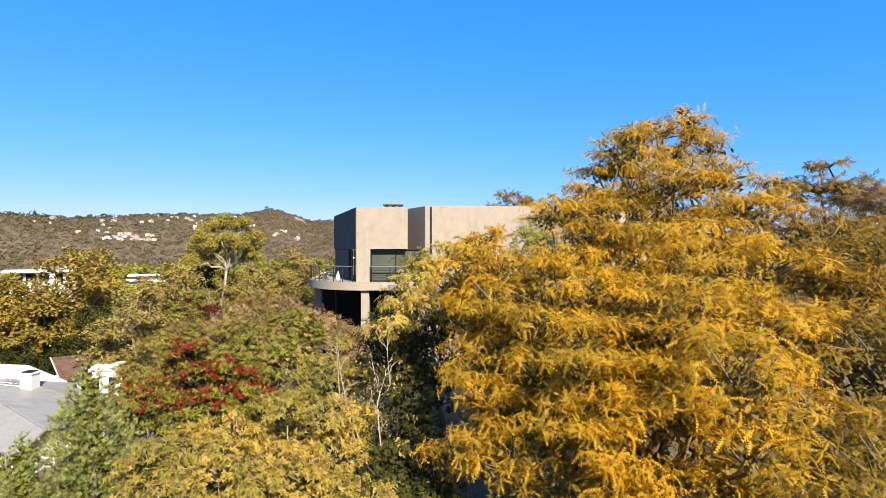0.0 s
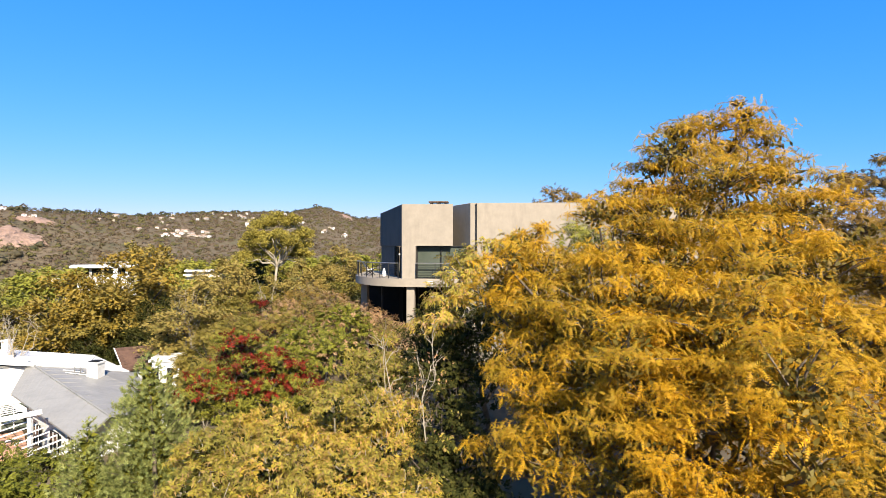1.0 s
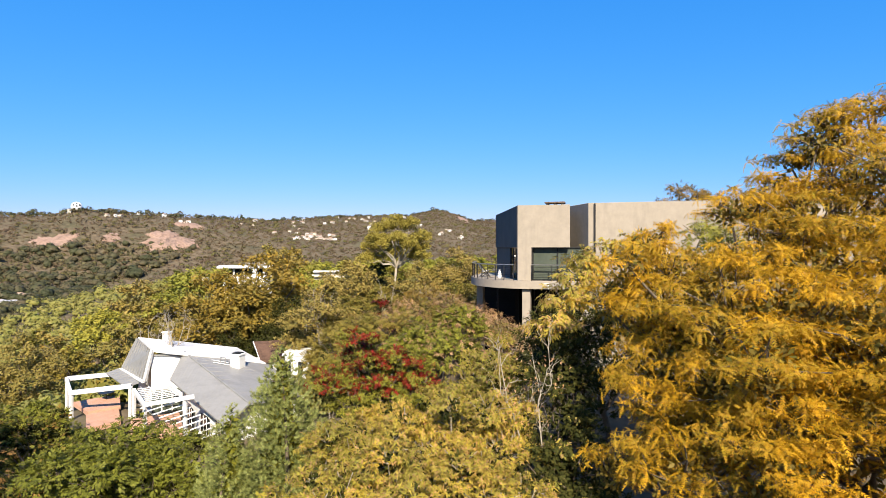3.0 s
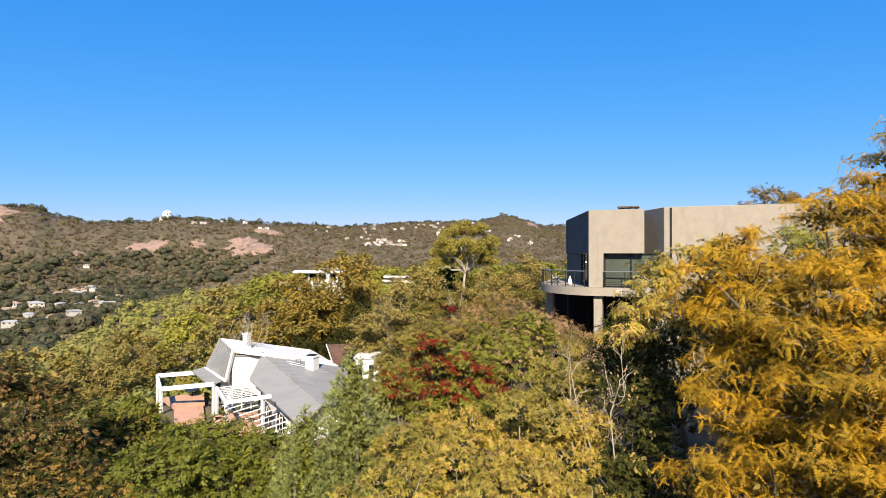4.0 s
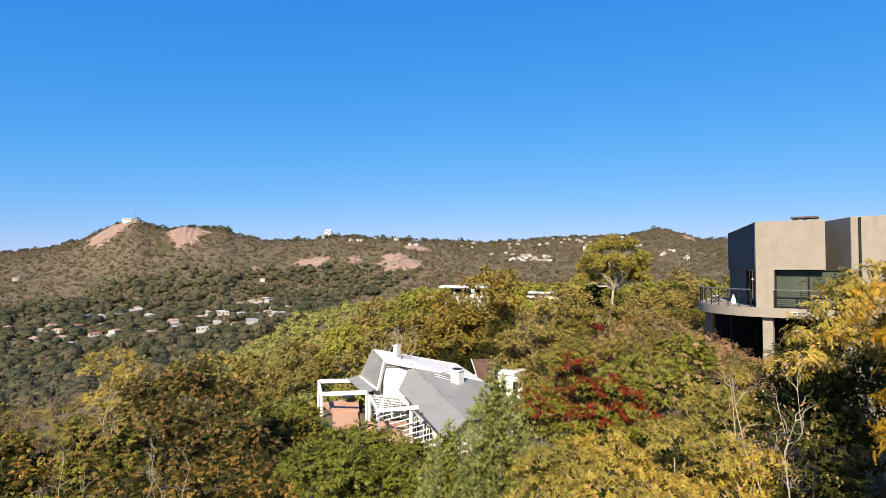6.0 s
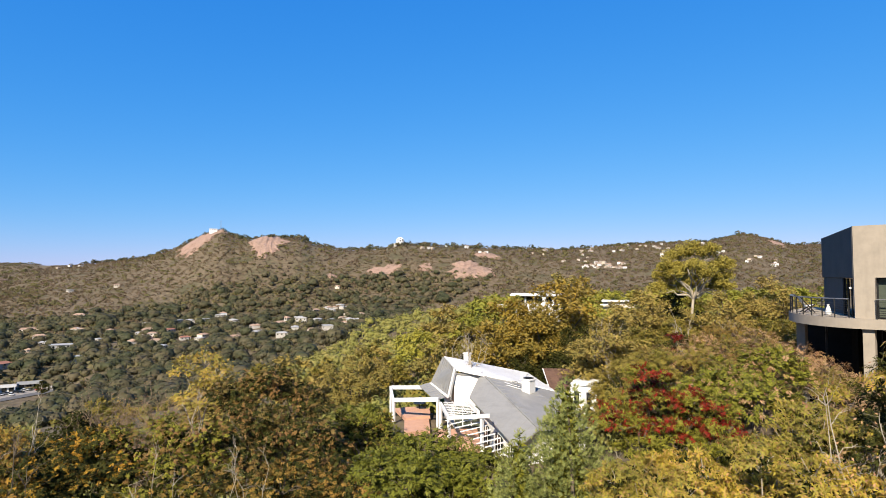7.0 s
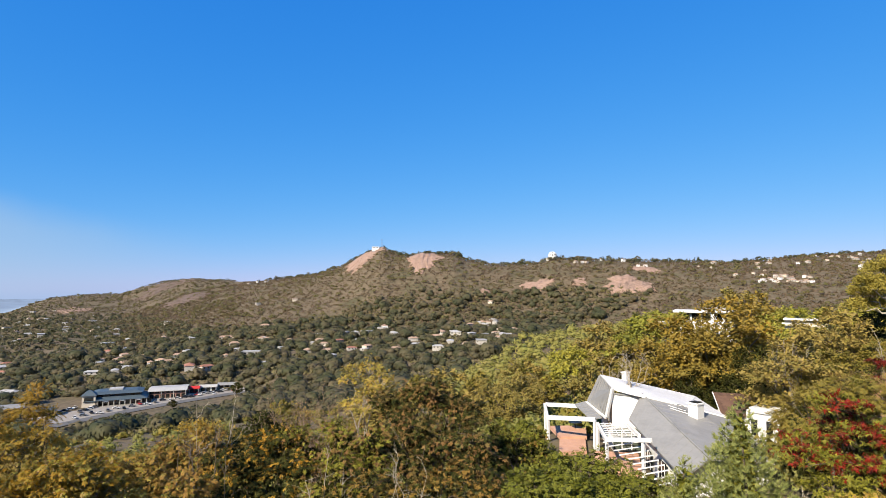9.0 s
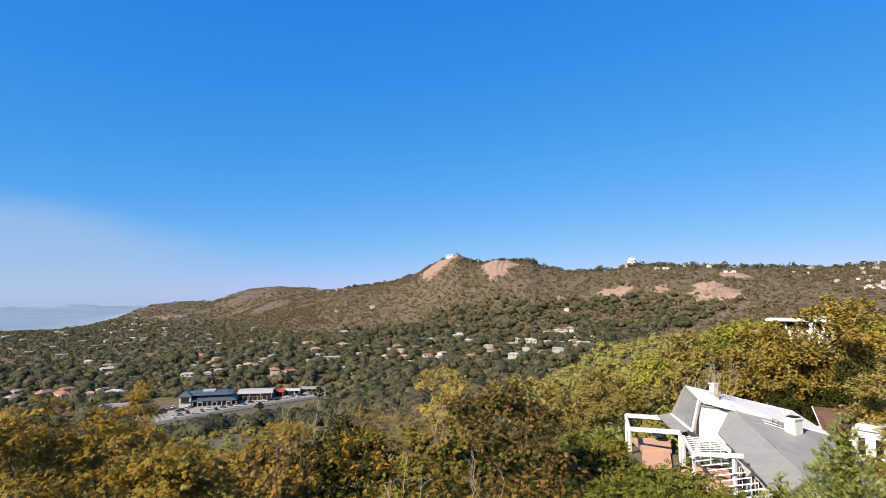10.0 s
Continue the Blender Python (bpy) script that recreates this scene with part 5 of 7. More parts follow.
tree("laurel_bush", "dark-green bush at the terrace corner", "bush", foot(52.5, 52),
     [lobe(50.6, -14.4, 52, 1.1), lobe(49.4, -15.4, 50, 1.0), lobe(52.0, -13.9, 54, 1.5), lobe(54.2, -14.2, 55, 1.6), lobe(51.2, -16.6, 47, 1.5), lobe(54.5, -17, 47, 1.7), lobe(49.0, -17.0, 46, 1.3), lobe(48.6, -16.3, 50, 1.1), lobe(46.6, -16.6, 49, 1.1)], T_SPRAY, 2600, 0.32, L_LAUREL, trunk_r=0.12, clump=0.38, shell=0.6, inner=1500, burst=2)
# both mango crowns use near-black leaves, their shade included in the colour
tree("mango_tree", "broad tree with bronze new growth over dark leaves", "tree", foot(60, 38),
     [lobe(61.2, -10.6, 42, 2.0), lobe(57.8, -12.6, 40, 1.9), lobe(63.8, -12.6, 41, 1.8), lobe(60, -15.5, 38, 2.3), lobe(56, -17, 36, 2.0), lobe(63.5, -17, 37, 2.2)],
     T_SPRAY, 6300, 0.30, L_DARK, trunk_r=0.22, clump=0.42, shell=0.6, inner=3000, burst=2, second=L_BROWN, share=0.45, third="new_growth")
tree("mango_tree", "olive-green tree with yellowing outer leaves", "tree", foot(57, 30),
     [lobe(56.5, -20, 31, 2.0), lobe(60.5, -21, 30, 2.0), lobe(53.2, -20.5, 30, 1.6), lobe(64.5, -20.5, 31, 1.9), lobe(58.5, -25, 27, 2.0), lobe(53, -26, 26, 1.7), lobe(64, -26, 26, 1.8)],
     T_SPRAY, 5600, 0.28, L_DARK, trunk_r=0.2, clump=0.38, shell=0.6, inner=3000, burst=2, second=L_OLIVE, share=0.5, third="yellowing_leaves")
tree("pale_tree", "thin yellow-green tree with bare upper twigs", "tree", foot(67.8, 50),
     [lobe(67.0, -8.0, 52, 1.2, 1.2), lobe(68.6, -8.6, 52, 1.2, 1.0), lobe(65.9, -9.2, 51, 1.3, 1.2), lobe(67.5, -11.2, 50, 1.9)], T_SPRAY, 1500, 0.24, L_LIME, bark=M_PALEBARK, trunk_r=0.12, clump=0.4, twigs=1.0)


def front_bush(az, r, lobes, n, mat, label, second=None, share=0.3, size=0.26):
    fine = 0.76 if az > 66 else 1.0
    n, size = n / fine ** 1.6, size * fine
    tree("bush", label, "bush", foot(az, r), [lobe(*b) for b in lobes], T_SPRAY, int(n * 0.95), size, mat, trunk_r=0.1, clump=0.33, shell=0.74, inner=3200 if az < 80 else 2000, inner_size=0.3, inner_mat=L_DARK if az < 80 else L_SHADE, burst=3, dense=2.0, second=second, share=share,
         third="fresh_leaves", group="foreground bushes", twigs=0.45)


front_bush(52, 44, [(50.4, -14.9, 46.5, 1.2), (51.8, -14.9, 46, 1.4), (53.8, -14.8, 47, 1.5), (50.4, -16.6, 44, 1.2), (55.6, -16.2, 45, 1.5)], 2000, L_LAUREL, "dense green bush beside the terrace", L_OLIVE, 0.2, 0.24)
front_bush(69, 36, [(69.5, -15.4, 38, 1.8), (72.5, -15.8, 37, 1.8), (67, -16.6, 36, 1.8), (71, -19, 33, 2.0)], 2600, L_LAUREL, "dark olive bush with dry brown tips", L_BROWN, 0.35, 0.3)
front_bush(77, 34, [(75.5, -15.8, 37, 1.8), (78.8, -15.4, 36, 1.7), (76.5, -18.5, 33, 2.1), (80, -18.2, 32, 1.9)], 2600, L_DARK, "dark bush with gilded outer leaves", L_OLIVEGOLD, 0.3, 0.3)
front_bush(83, 33, [(82.5, -15.6, 35, 1.8), (85.8, -16.0, 35, 1.8), (83.5, -18.6, 31, 2.0)], 2300, L_OLIVE, "olive bush with yellowing leaves", L_LIME, 0.25, 0.28)
front_bush(90, 32, [(89.2, -16.0, 35, 1.8), (92.3, -15.4, 34, 1.8), (90.5, -17.5, 31, 2.0), (94, -17, 31, 1.9)], 2700, L_OLIVEGOLD, "golden bush on the slope", L_LIME, 0.4, 0.28)
front_bush(97, 32, [(95.6, -12.4, 35, 1.9), (98.6, -12.8, 34, 2.1), (101.8, -12.6, 34, 2.1), (99, -17, 31, 2.1), (104.5, -13.5, 33, 2.1), (103, -18, 30, 2.0)], 3600, L_OLIVEGOLD, "golden-olive thicket on the slope", L_GREEN, 0.3, 0.28)
# the dark colour of these low bushes is leaf tone and painted shade together
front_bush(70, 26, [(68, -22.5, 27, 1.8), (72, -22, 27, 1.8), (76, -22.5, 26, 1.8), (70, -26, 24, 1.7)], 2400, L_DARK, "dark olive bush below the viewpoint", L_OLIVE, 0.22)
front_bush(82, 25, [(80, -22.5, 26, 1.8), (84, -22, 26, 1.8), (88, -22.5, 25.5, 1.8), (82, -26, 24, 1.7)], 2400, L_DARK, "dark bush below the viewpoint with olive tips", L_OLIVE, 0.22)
front_bush(96, 25, [(92, -22, 26, 1.8), (96, -22.5, 25.5, 1.8), (100, -22, 26, 1.8), (104, -22.5, 25.5, 1.8), (98, -26, 23.5, 1.7)], 2800, L_OLIVEGOLD, "golden bush below the viewpoint", L_LIME, 0.3)
tree("plume_tree", "thin tree with feathery golden plumes", "tree", foot(95.5, 34), [lobe(94.9, -8.6, 36, 0.45, 1.5), lobe(95.5, -9.8, 36, 0.7, 1.2), lobe(94.4, -10.2, 36, 0.6)], T_FROND, 420, 0.4, L_OLIVEGOLD, trunk_r=0.07, clump=0.35)

# ---------------------------------------------------------------- trees further down the slope: built once, then copied
PROTO_H = 8.3


def proto(name, label, lobes, n, size, mat, bark=None, leaf=None, twigs=0.5, r=0.2, second=None, share=0.3):
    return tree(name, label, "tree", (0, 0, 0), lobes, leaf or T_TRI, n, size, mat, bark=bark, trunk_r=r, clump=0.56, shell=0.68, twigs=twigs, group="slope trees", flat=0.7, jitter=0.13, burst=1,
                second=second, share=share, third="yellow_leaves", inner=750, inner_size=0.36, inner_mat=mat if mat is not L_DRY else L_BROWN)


ROUND = [(0, 0, 6.2, 1.9), (1.9, 0.5, 4.8, 1.9), (-1.8, 0.4, 4.7, 1.9), (0.2, 1.9, 4.6, 1.8), (0.1, -1.9, 4.4, 1.9), (2.0, -1.4, 3.0, 1.6), (-2.0, -1.3, 3.0, 1.7), (0, -2.2, 2.4, 1.5)]
WIDE = [(0, 0, 6.7, 1.7, 0.7), (2.6, 0.6, 6.0, 1.8, 0.6), (-2.6, 0.3, 6.1, 1.8, 0.6), (0.4, 2.4, 5.9, 1.8, 0.6), (-0.3, -2.5, 5.7, 1.8, 0.6), (2.2, -2.2, 4.7, 1.4, 0.6), (-2.3, -2, 4.5, 1.4, 0.6)]
TALL = [(0, 0, 7.0, 1.2, 1.0), (0.9, 0.4, 5.4, 1.5, 1.0), (-0.9, -0.3, 5.0, 1.6, 1.0), (0.3, -1.0, 3.6, 1.7, 0.9), (-0.4, 1.0, 3.4, 1.6, 0.9)]
KINDS = {"gold": ("rounded tree turning gold over olive green", ROUND, 1.0, L_OCHRE, L_SLOPE), "olive": ("olive-green rounded tree on the slope", ROUND, 1.0, L_SLOPE, None),
         "green": ("mid-green rounded tree on the slope", ROUND, 1.0, L_GREEN, None), "dark": ("dense dark-green tree in shade", ROUND, 0.85, L_DARK, None),
         "bright": ("fresh yellow-green spreading tree", WIDE, 0.95, L_BRIGHT, None), "tall": ("tall narrow green tree", TALL, 0.7, L_GREEN, None), "dry": ("dry reddish-brown twiggy tree", ROUND, 0.55, L_DRY, None)}
PROTOS = {}
for kind, (label, shape, k, mat, second) in KINDS.items():
    for near in (True, False):
        PROTOS[kind, near] = proto("slope_tree", label, shape, int((8800 if near else 3000) * k), 0.205 if near else 0.38, mat, bark=M_DRYBARK if kind == "dry" else None,
                                   twigs=1.0 if kind == "dry" else 0.5, second=second, share=0.2)
SLOPE = (("gold", 35.4, 72, -2.8), ("gold", 33.6, 75, -3.3), ("gold", 37, 75, -4.75), ("olive", 33, 73, -4.05), ("dark", 31.6, 68, -4.8), ("dark", 29.8, 67, -5), ("dark", 33.8, 67, -7.75), ("dark", 36.6, 68, -7.55),
         ("olive", 28.2, 60, -4.6), ("green", 26.2, 60, -4.9), ("green", 24.4, 62, -3.6), ("dark", 22.8, 56, -5.4), ("green", 20.6, 62, -4), ("green", 18.2, 58, -4.2), ("green", 16.6, 52, -3.4),
         ("green", 15.2, 56, -2.6), ("green", 13.6, 46, -2.6), ("dry", 14.8, 42, -5), ("green", 12.2, 66, -1.6), ("bright", 13.2, 84, -0.2), ("green", 16, 92, -0.9), ("bright", 18.2, 100, -0.5),
         ("bright", 23.8, 100, -0.4), ("olive", 25.6, 90, -1.4), ("dark", 27.3, 88, -2.9), ("bright", 28.6, 118, -0.9), ("olive", 32.2, 140, -0.4), ("gold", 30.6, 138, -0.2), ("bright", 35.6, 150, -1.7),
         ("bright", 38, 150, -1.5), ("bright", 40, 152, -1.8), ("green", 42, 140, -2.7), ("olive", 44.6, 128, -3.7), ("bright", 47, 122, -4.9), ("olive", 40, 92, -5.75), ("green", 42.6, 95, -6.15),
         ("dry", 41.6, 80, -6.35), ("green", 38.8, 84, -4.95), ("olive", 45.4, 86, -7.35), ("green", 49.5, 96, -7.65), ("tall", 51.5, 120, -6), ("olive", 53, 80, -8.2), ("green", 56, 100, -7.2),
         ("olive", 59, 90, -8.4), ("green", 62.5, 120, -7.6), ("olive", 66, 84, -9.6), ("dry", 70.5, 62, -9.8), ("dry", 73, 64, -9.6), ("dry", 68.6, 66, -9.9), ("green", 75.4, 110, -9.6),
         ("dark", 77.2, 96, -10.6), ("green", 19.4, 44, -6), ("green", 22.4, 44, -5.6), ("green", 17.8, 40, -5.8), ("green", 11.4, 50, -3), ("green", 26.6, 46, -7), ("dark", 24.8, 44, -7.6), ("tall", 21.8, 110, -1.4), ("green", 20.2, 69, -2.6), ("green", 22.4, 67, -2.8), ("olive", 18.7, 68, -2.5), ("dark", 22.6, 86, -1), ("olive", 24.4, 72, -2.6), ("olive", 14, 70, -1.2), ("dry", 16.4, 62, -2.2),
         ("olive", -3, 60, 2), ("green", -12, 60, 3.5), ("olive", -18, 50, 4), ("olive", -28, 48, 2.5), ("olive", -36, 45, 1), ("green", 33, 108, -4.75), ("green", 36.8, 104, -4.55), ("bright", 30.4, 104, -2.9),
         ("olive", 27, 76, -3.6), ("green", 32.8, 101, -4.15), ("olive", 35.4, 103, -3.95), ("bright", 27.6, 96, -2.45), ("green", 26.2, 94, -2.4), ("bright", 29, 98, -2.6), ("bright", 41.5, 112, -3.55), ("bright", 39.4, 130, -1.4), ("olive", 44, 112, -5.15), ("bright", 47.4, 105, -6.15), ("olive", 50.5, 110, -7.55), ("green", 39.6, 110, -4.15), ("gold", 82, 70, -13.4), ("green", 88, 75, -13.6), ("olive", 94, 70, -12.2), ("green", 100, 75, -10), ("olive", 105, 72, -10.2), ("dark", 85, 398, -9.6), ("green", 86.6, 366, -11.2), ("dark", 79.6, 430, -8.4), ("dark", 78, 520, -6.8))
used = set()
for kind, az, r, el in SLOPE:
    x, y, z = foot(az, r)
    s = max((by_el(az, el, r).z - z) / PROTO_H, 0.35)
    m = pose(x, y, z - 0.1, 0, 0, (az * 137) % 360) @ Matrix.Diagonal((s, s, s, 1))
    key = kind, r < 82
    if key in used:
        copy_thing(PROTOS[key], m)
    else:
        PROTOS[key].matrix_basis = m
        used.add(key)
for key, ob in PROTOS.items():
    if key not in used:
        for o in (*ob.children_recursive, ob):
            bpy.data.objects.remove(o)

fever_base = foot(20.9, 78)
tree("fever_tree", "tall spreading tree with a pale forked trunk", "tree", fever_base,
     [lobe(20.66, 2.25, 78, 1.5, 0.8), lobe(21.94, 1.95, 78.5, 1.5, 0.8), lobe(19.30, 1.95, 78, 1.5, 0.8), lobe(22.98, 0.85, 78, 1.5, 0.8), lobe(18.50, 0.90, 78, 1.4, 0.8), lobe(23.46, -0.10, 79, 1.4, 0.8), lobe(18.50, -0.10, 79, 1.4, 0.8),
      lobe(22.10, 0.50, 80.5, 1.5, 0.8), lobe(19.70, 0.50, 80.5, 1.5, 0.8), lobe(23.06, -1.10, 79, 1.3, 0.7), lobe(18.90, -1.00, 80, 1.3, 0.7), lobe(20.90, 0.90, 76, 1.3, 0.7), lobe(23.70, -1.20, 78, 1.2, 0.8), lobe(18.26, -1.00, 78, 1.2, 0.8), lobe(22.50, 0.20, 76, 1.1, 0.7), lobe(19.38, 0.20, 76, 1.1, 0.7), lobe(21.46, -0.60, 81.5, 1.4, 0.7), lobe(20.18, -0.70, 81.5, 1.4, 0.7)],
     T_TRI, 30000, 0.2, L_OLIVEBRIGHT, bark=M_PALEBARK, trunk_r=0.2, clump=0.62, flat=0.85, fork=0.72, twigs=0.6, shell=0.3, jitter=0.8, up=0.2)

# ---------------------------------------------------------------- scrub and far woods


def heart():
    """A rough ball of 32 faces."""
    V = [np.array(p, float) for p in ((1, 0, 0), (0, 1, 0), (-1, 0, 0), (0, -1, 0), (0, 0, 1), (0, 0, -1))]
    F = []
    for i, j, k in ((0, 1, 4), (1, 2, 4), (2, 3, 4), (3, 0, 4), (1, 0, 5), (2, 1, 5), (3, 2, 5), (0, 3, 5)):
        mids = []
        for p, q in ((i, j), (j, k), (k, i)):
            m = unit(V[p] + V[q])
            hit = [n for n, v in enumerate(V) if np.allclose(v, m)]
            if not hit:
                V.append(m)
            mids.append(hit[0] if hit else len(V) - 1)
        x, y, z = mids
        F += [(i, x, z), (x, j, y), (z, y, k), (x, y, z)]
    return np.array(V), np.array(F)


T_HEART = heart()


def woods(name, label, n, r0, r1, az0, az1, size, mat, faces, keep=None, flat=0.75, leaf=(0.5, 0.85), even=True, core=(0.36, 0.66)):
    r = np.sqrt(rng.uniform(r0 ** 2, r1 ** 2, n)) if even else np.exp(rng.uniform(np.log(r0), np.log(r1), n))
    az = rng.uniform(az0, az1, n)
    if keep is not None:
        m = keep(az, r)
        r, az = r[m], az[m]
    a = np.radians(az)
    x, y = -np.sin(a) * r, np.cos(a) * r
    n = len(x)
    z = heights(x, y)
    s = size * rng.uniform(0.5, 1.35, n) * np.where(rng.random(n) < 0.06, 1.4, 1)
    C = np.stack([x, y, z + s * flat * 0.7], -1)
    d = unit(rng.normal(size=(n, faces, 3)))
    d[..., 2] = np.abs(d[..., 2]) * 1.1 - 0.25
    lumps = 1 + 0.22 * np.sin(4 * np.arctan2(d[..., 1], d[..., 0]) + s[:, None] * 9) * np.cos(3 * d[..., 2] + s[:, None] * 5)
    P = C[:, None] + d * s[:, None, None] * np.array([1, 1, flat]) * (rng.uniform(0.78 if core[0] < 0.5 else 0.86, 1.1, (n, faces)) * lumps)[..., None]
    N = unit(d + rng.normal(0, 0.2 if core[0] < 0.5 else 0.12, d.shape) + (0, 0, 0.2))
    D = np.cross(N, rng.normal(size=d.shape))
    S = np.repeat(s, faces) * rng.uniform(*leaf, n * faces)
    T = (np.array([(-0.6, -0.5, 0), (0.65, -0.35, 0.05), (0.05, 0.75, 0.0)]), np.array([(0, 1, 2)]))
    V, F = lay(T, P.reshape(-1, 3), D.reshape(-1, 3), N.reshape(-1, 3), S)
    if faces > 30:
        # the shaded heart of each crown
        ov, of = T_HEART
        cv = C[:, None] + ov[None] * (s[:, None] * rng.uniform(*core, (n, len(ov))))[..., None] * np.array([1, 1, flat])
        cf = of[None] + (np.arange(n) * len(ov))[:, None, None] + len(V)
        V, F = np.concatenate([V, cv.reshape(-1, 3)]), np.concatenate([F, cf.reshape(-1, 3)])
    return tagged(tri_mesh(name, V, F, mat, smooth=True), label, "trees", kind="stuff")


def off_house(az, r):
    return ~((az > 29) & (az < 53) & (r < 67)) & ~((az > 31) & (az < 38) & (r > 80) & (r < 140)) & ~((az > 25) & (az < 29) & (r > 100) & (r < 125)) & ~((az < 17) & (r < 48))


woods("slope_scrub", "soft ochre and olive scrub on the near slope", 1700, 46, 250, 8, 108, 2.0, L_SCRUB, 120, off_house, 0.8, (0.10, 0.19), even=False)
woods("slope_scrub", "mid-green thicket on the near slope", 420, 46, 260, 10, 108, 2.2, L_GREEN, 96, off_house, 0.8, (0.12, 0.24), even=False)
woods("slope_scrub", "pale ochre-green bush cover down the valley side", 2300, 190, 620, 34, 66, 4.2, L_SCRUB, 44, lambda az, r: r < 230 + (66 - az) * 21, 0.75, (0.15, 0.3))

# ---------------------------------------------------------------- valley


def off_town(az, r):
    road = (az > 78.8) & (az < 95.5) & (r > 362) & (r < 468)
    return ~road


def ridge_point(az, el):
    """Where the far hillside shows at this bearing and elevation."""
    rs = np.arange(560, 2400, 4.0)
    a = radians(az)
    h = heights(-math.sin(a) * rs, math.cos(a) * rs)
    e = np.degrees(np.arctan2(h - 14, rs))
    k = int(np.argmax(e >= el)) if (e >= el).any() else int(np.argmax(e))
    return rs[k], h[k]


# granite: bearing, elevation of the middle, width and height in degrees
# the dark cliff is a shaded face, its shade painted as rock colour
ROCKS = ((61.9, 2.95, 3.3, 2.1, "bald pink granite dome on the hill", 1.0), (41.9, 0.55, 4.4, 1.75, "furrowed pink granite slab", 1.0), (67.8, 3.2, 4.2, 1.1, "pale granite flank of the summit", 0.8),
         (50.6, 0.45, 3.2, 1.2, "weathered reddish rock face", 0.35), (40.3, 2.0, 2.8, 0.5, "low pale rock ledge", 0.5), (14.2, 2.9, 1.2, 0.6, "grey rock scar on the hill", 0.4), (86.2, 0.2, 5.2, 0.8, "brown rocky brow of the spur", 0.5),
         (84.2, -0.85, 4.2, 0.8, "dark cliff on the spur with shade in its rock colour", 0.6), (92.8, -1.7, 2.8, 0.5, "bare pinkish rock at the foot of the spur", 0.4), (46.4, 0.8, 1.4, 0.9, "bare rock cut into the slope", 0.3), (55.8, -0.2, 1.0, 0.7, "grey boulders piled on the slope", 0.6))


SPANS = []
for az, el, w, hh, label, proud in ROCKS:
    r0, r1 = ridge_point(az, el - hh / 2)[0], ridge_point(az, el + hh / 2)[0]
    SPANS.append((az, w, min(r0, r1), max(r0, r1, r0 + 30)))


def off_rock(az, r):
    ok = np.ones(len(az), bool)
    for (a, w, r0, r1), row in zip(SPANS, ROCKS):
        u, v = (az - a) / (w / 2), (r - (r0 + r1) / 2) / ((r1 - r0) / 2)
        ok &= (u * u + v * v > 0.62) | (row[5] < 0.35)
    return ok


def rock(row, span):
    """Bare rock: a swollen piece of the hillside with a ragged outline, furrowed down the slope."""
    az0, w, r0, r1 = span
    n = 44
    u, v = np.meshgrid(np.linspace(-1, 1, n), np.linspace(-1, 1, n), indexing="ij")
    d = np.sqrt(u * u + v * v) + 1e-6
    ang = np.arctan2(v, u)
    edge = 1 + 0.15 * np.sin(3 * ang + az0) + 0.11 * np.sin(7 * ang + 2 * az0) + 0.08 * np.sin(15 * ang + az0) + 0.05 * np.sin(29 * ang)
    sq = np.maximum(np.abs(u), np.abs(v)) / d
    uu, vv = u * sq * edge, v * sq * edge
    az = np.radians(az0 + uu * w / 2)
    r = (r0 + r1) / 2 + vv * (r1 - r0) / 2
    x, y = -np.sin(az) * r, np.cos(az) * r
    rad = np.clip(d * sq, 0, 1)
    z = heights(x, y) + (4 * row[5] + 0.8) * np.sqrt(np.clip(1 - rad ** 2, 0, 1)) - 0.8
    z += row[5] * (0.9 * np.sin(uu * 19 + 2 * np.sin(vv * 3)) + 0.5 * np.sin(uu * 43 + vv * 5)) * (1 - rad)
    V = np.stack([x, y, z], -1).reshape(-1, 3)
    i, j = np.meshgrid(np.arange(n - 1), np.arange(n - 1), indexing="ij")
    a = i * n + j
    F = np.concatenate([np.stack([a, a + n, a + n + 1], -1).reshape(-1, 3), np.stack([a, a + n + 1, a + 1], -1).reshape(-1, 3)])
    tagged(tri_mesh("rock_outcrop", V, F, M_DARKROCK if ("dark" in row[4] or "brown" in row[4]) else M_GRANITE, smooth=True), row[4], "rock")


for row, span in zip(ROCKS, SPANS):
    rock(row, span)

def far_house(name, label, w, d, hgt, wall, roof, pitch):
    """A small dwelling: plastered walls, pitched or flat roof, windows and a door."""
    h = thing(name, label, "house", (0, 0, 0), "valley houses")
    bm = bmesh.new()
    box(bm, (-w / 2, -d / 2, -6), (w / 2, d / 2, hgt))
    part("wall", bm, wall, h)
    bm = bmesh.new()
    e = 0.5
    if pitch:
        v = [bm.verts.new(p) for p in ((-w / 2 - e, -d / 2 - e, hgt), (w / 2 + e, -d / 2 - e, hgt), (w / 2 + e, d / 2 + e, hgt), (-w / 2 - e, d / 2 + e, hgt), (-w / 2 + d / 3, 0, hgt + pitch), (w / 2 - d / 3, 0, hgt + pitch))]
        for f in ((0, 1, 5, 4), (2, 3, 4, 5), (1, 2, 5), (3, 0, 4), (3, 2, 1, 0)):
            bm.faces.new([v[i] for i in f])
    else:
        box(bm, (-w / 2 - e, -d / 2 - e, hgt), (w / 2 + e, d / 2 + e, hgt + 0.35))
    part("roof", bm, roof, h)
    for side in (-1, 1):
        for k in range(3):
            bm = bmesh.new()
            x = -w / 2 + w * (k + 0.5) / 3
            box(bm, (x - 0.8, side * (d / 2 + 0.03) - 0.03, hgt - 2.1), (x + 0.8, side * (d / 2 + 0.03) + 0.03, hgt - 0.7))
            part("window", bm, M_GLASS, h)
    return h


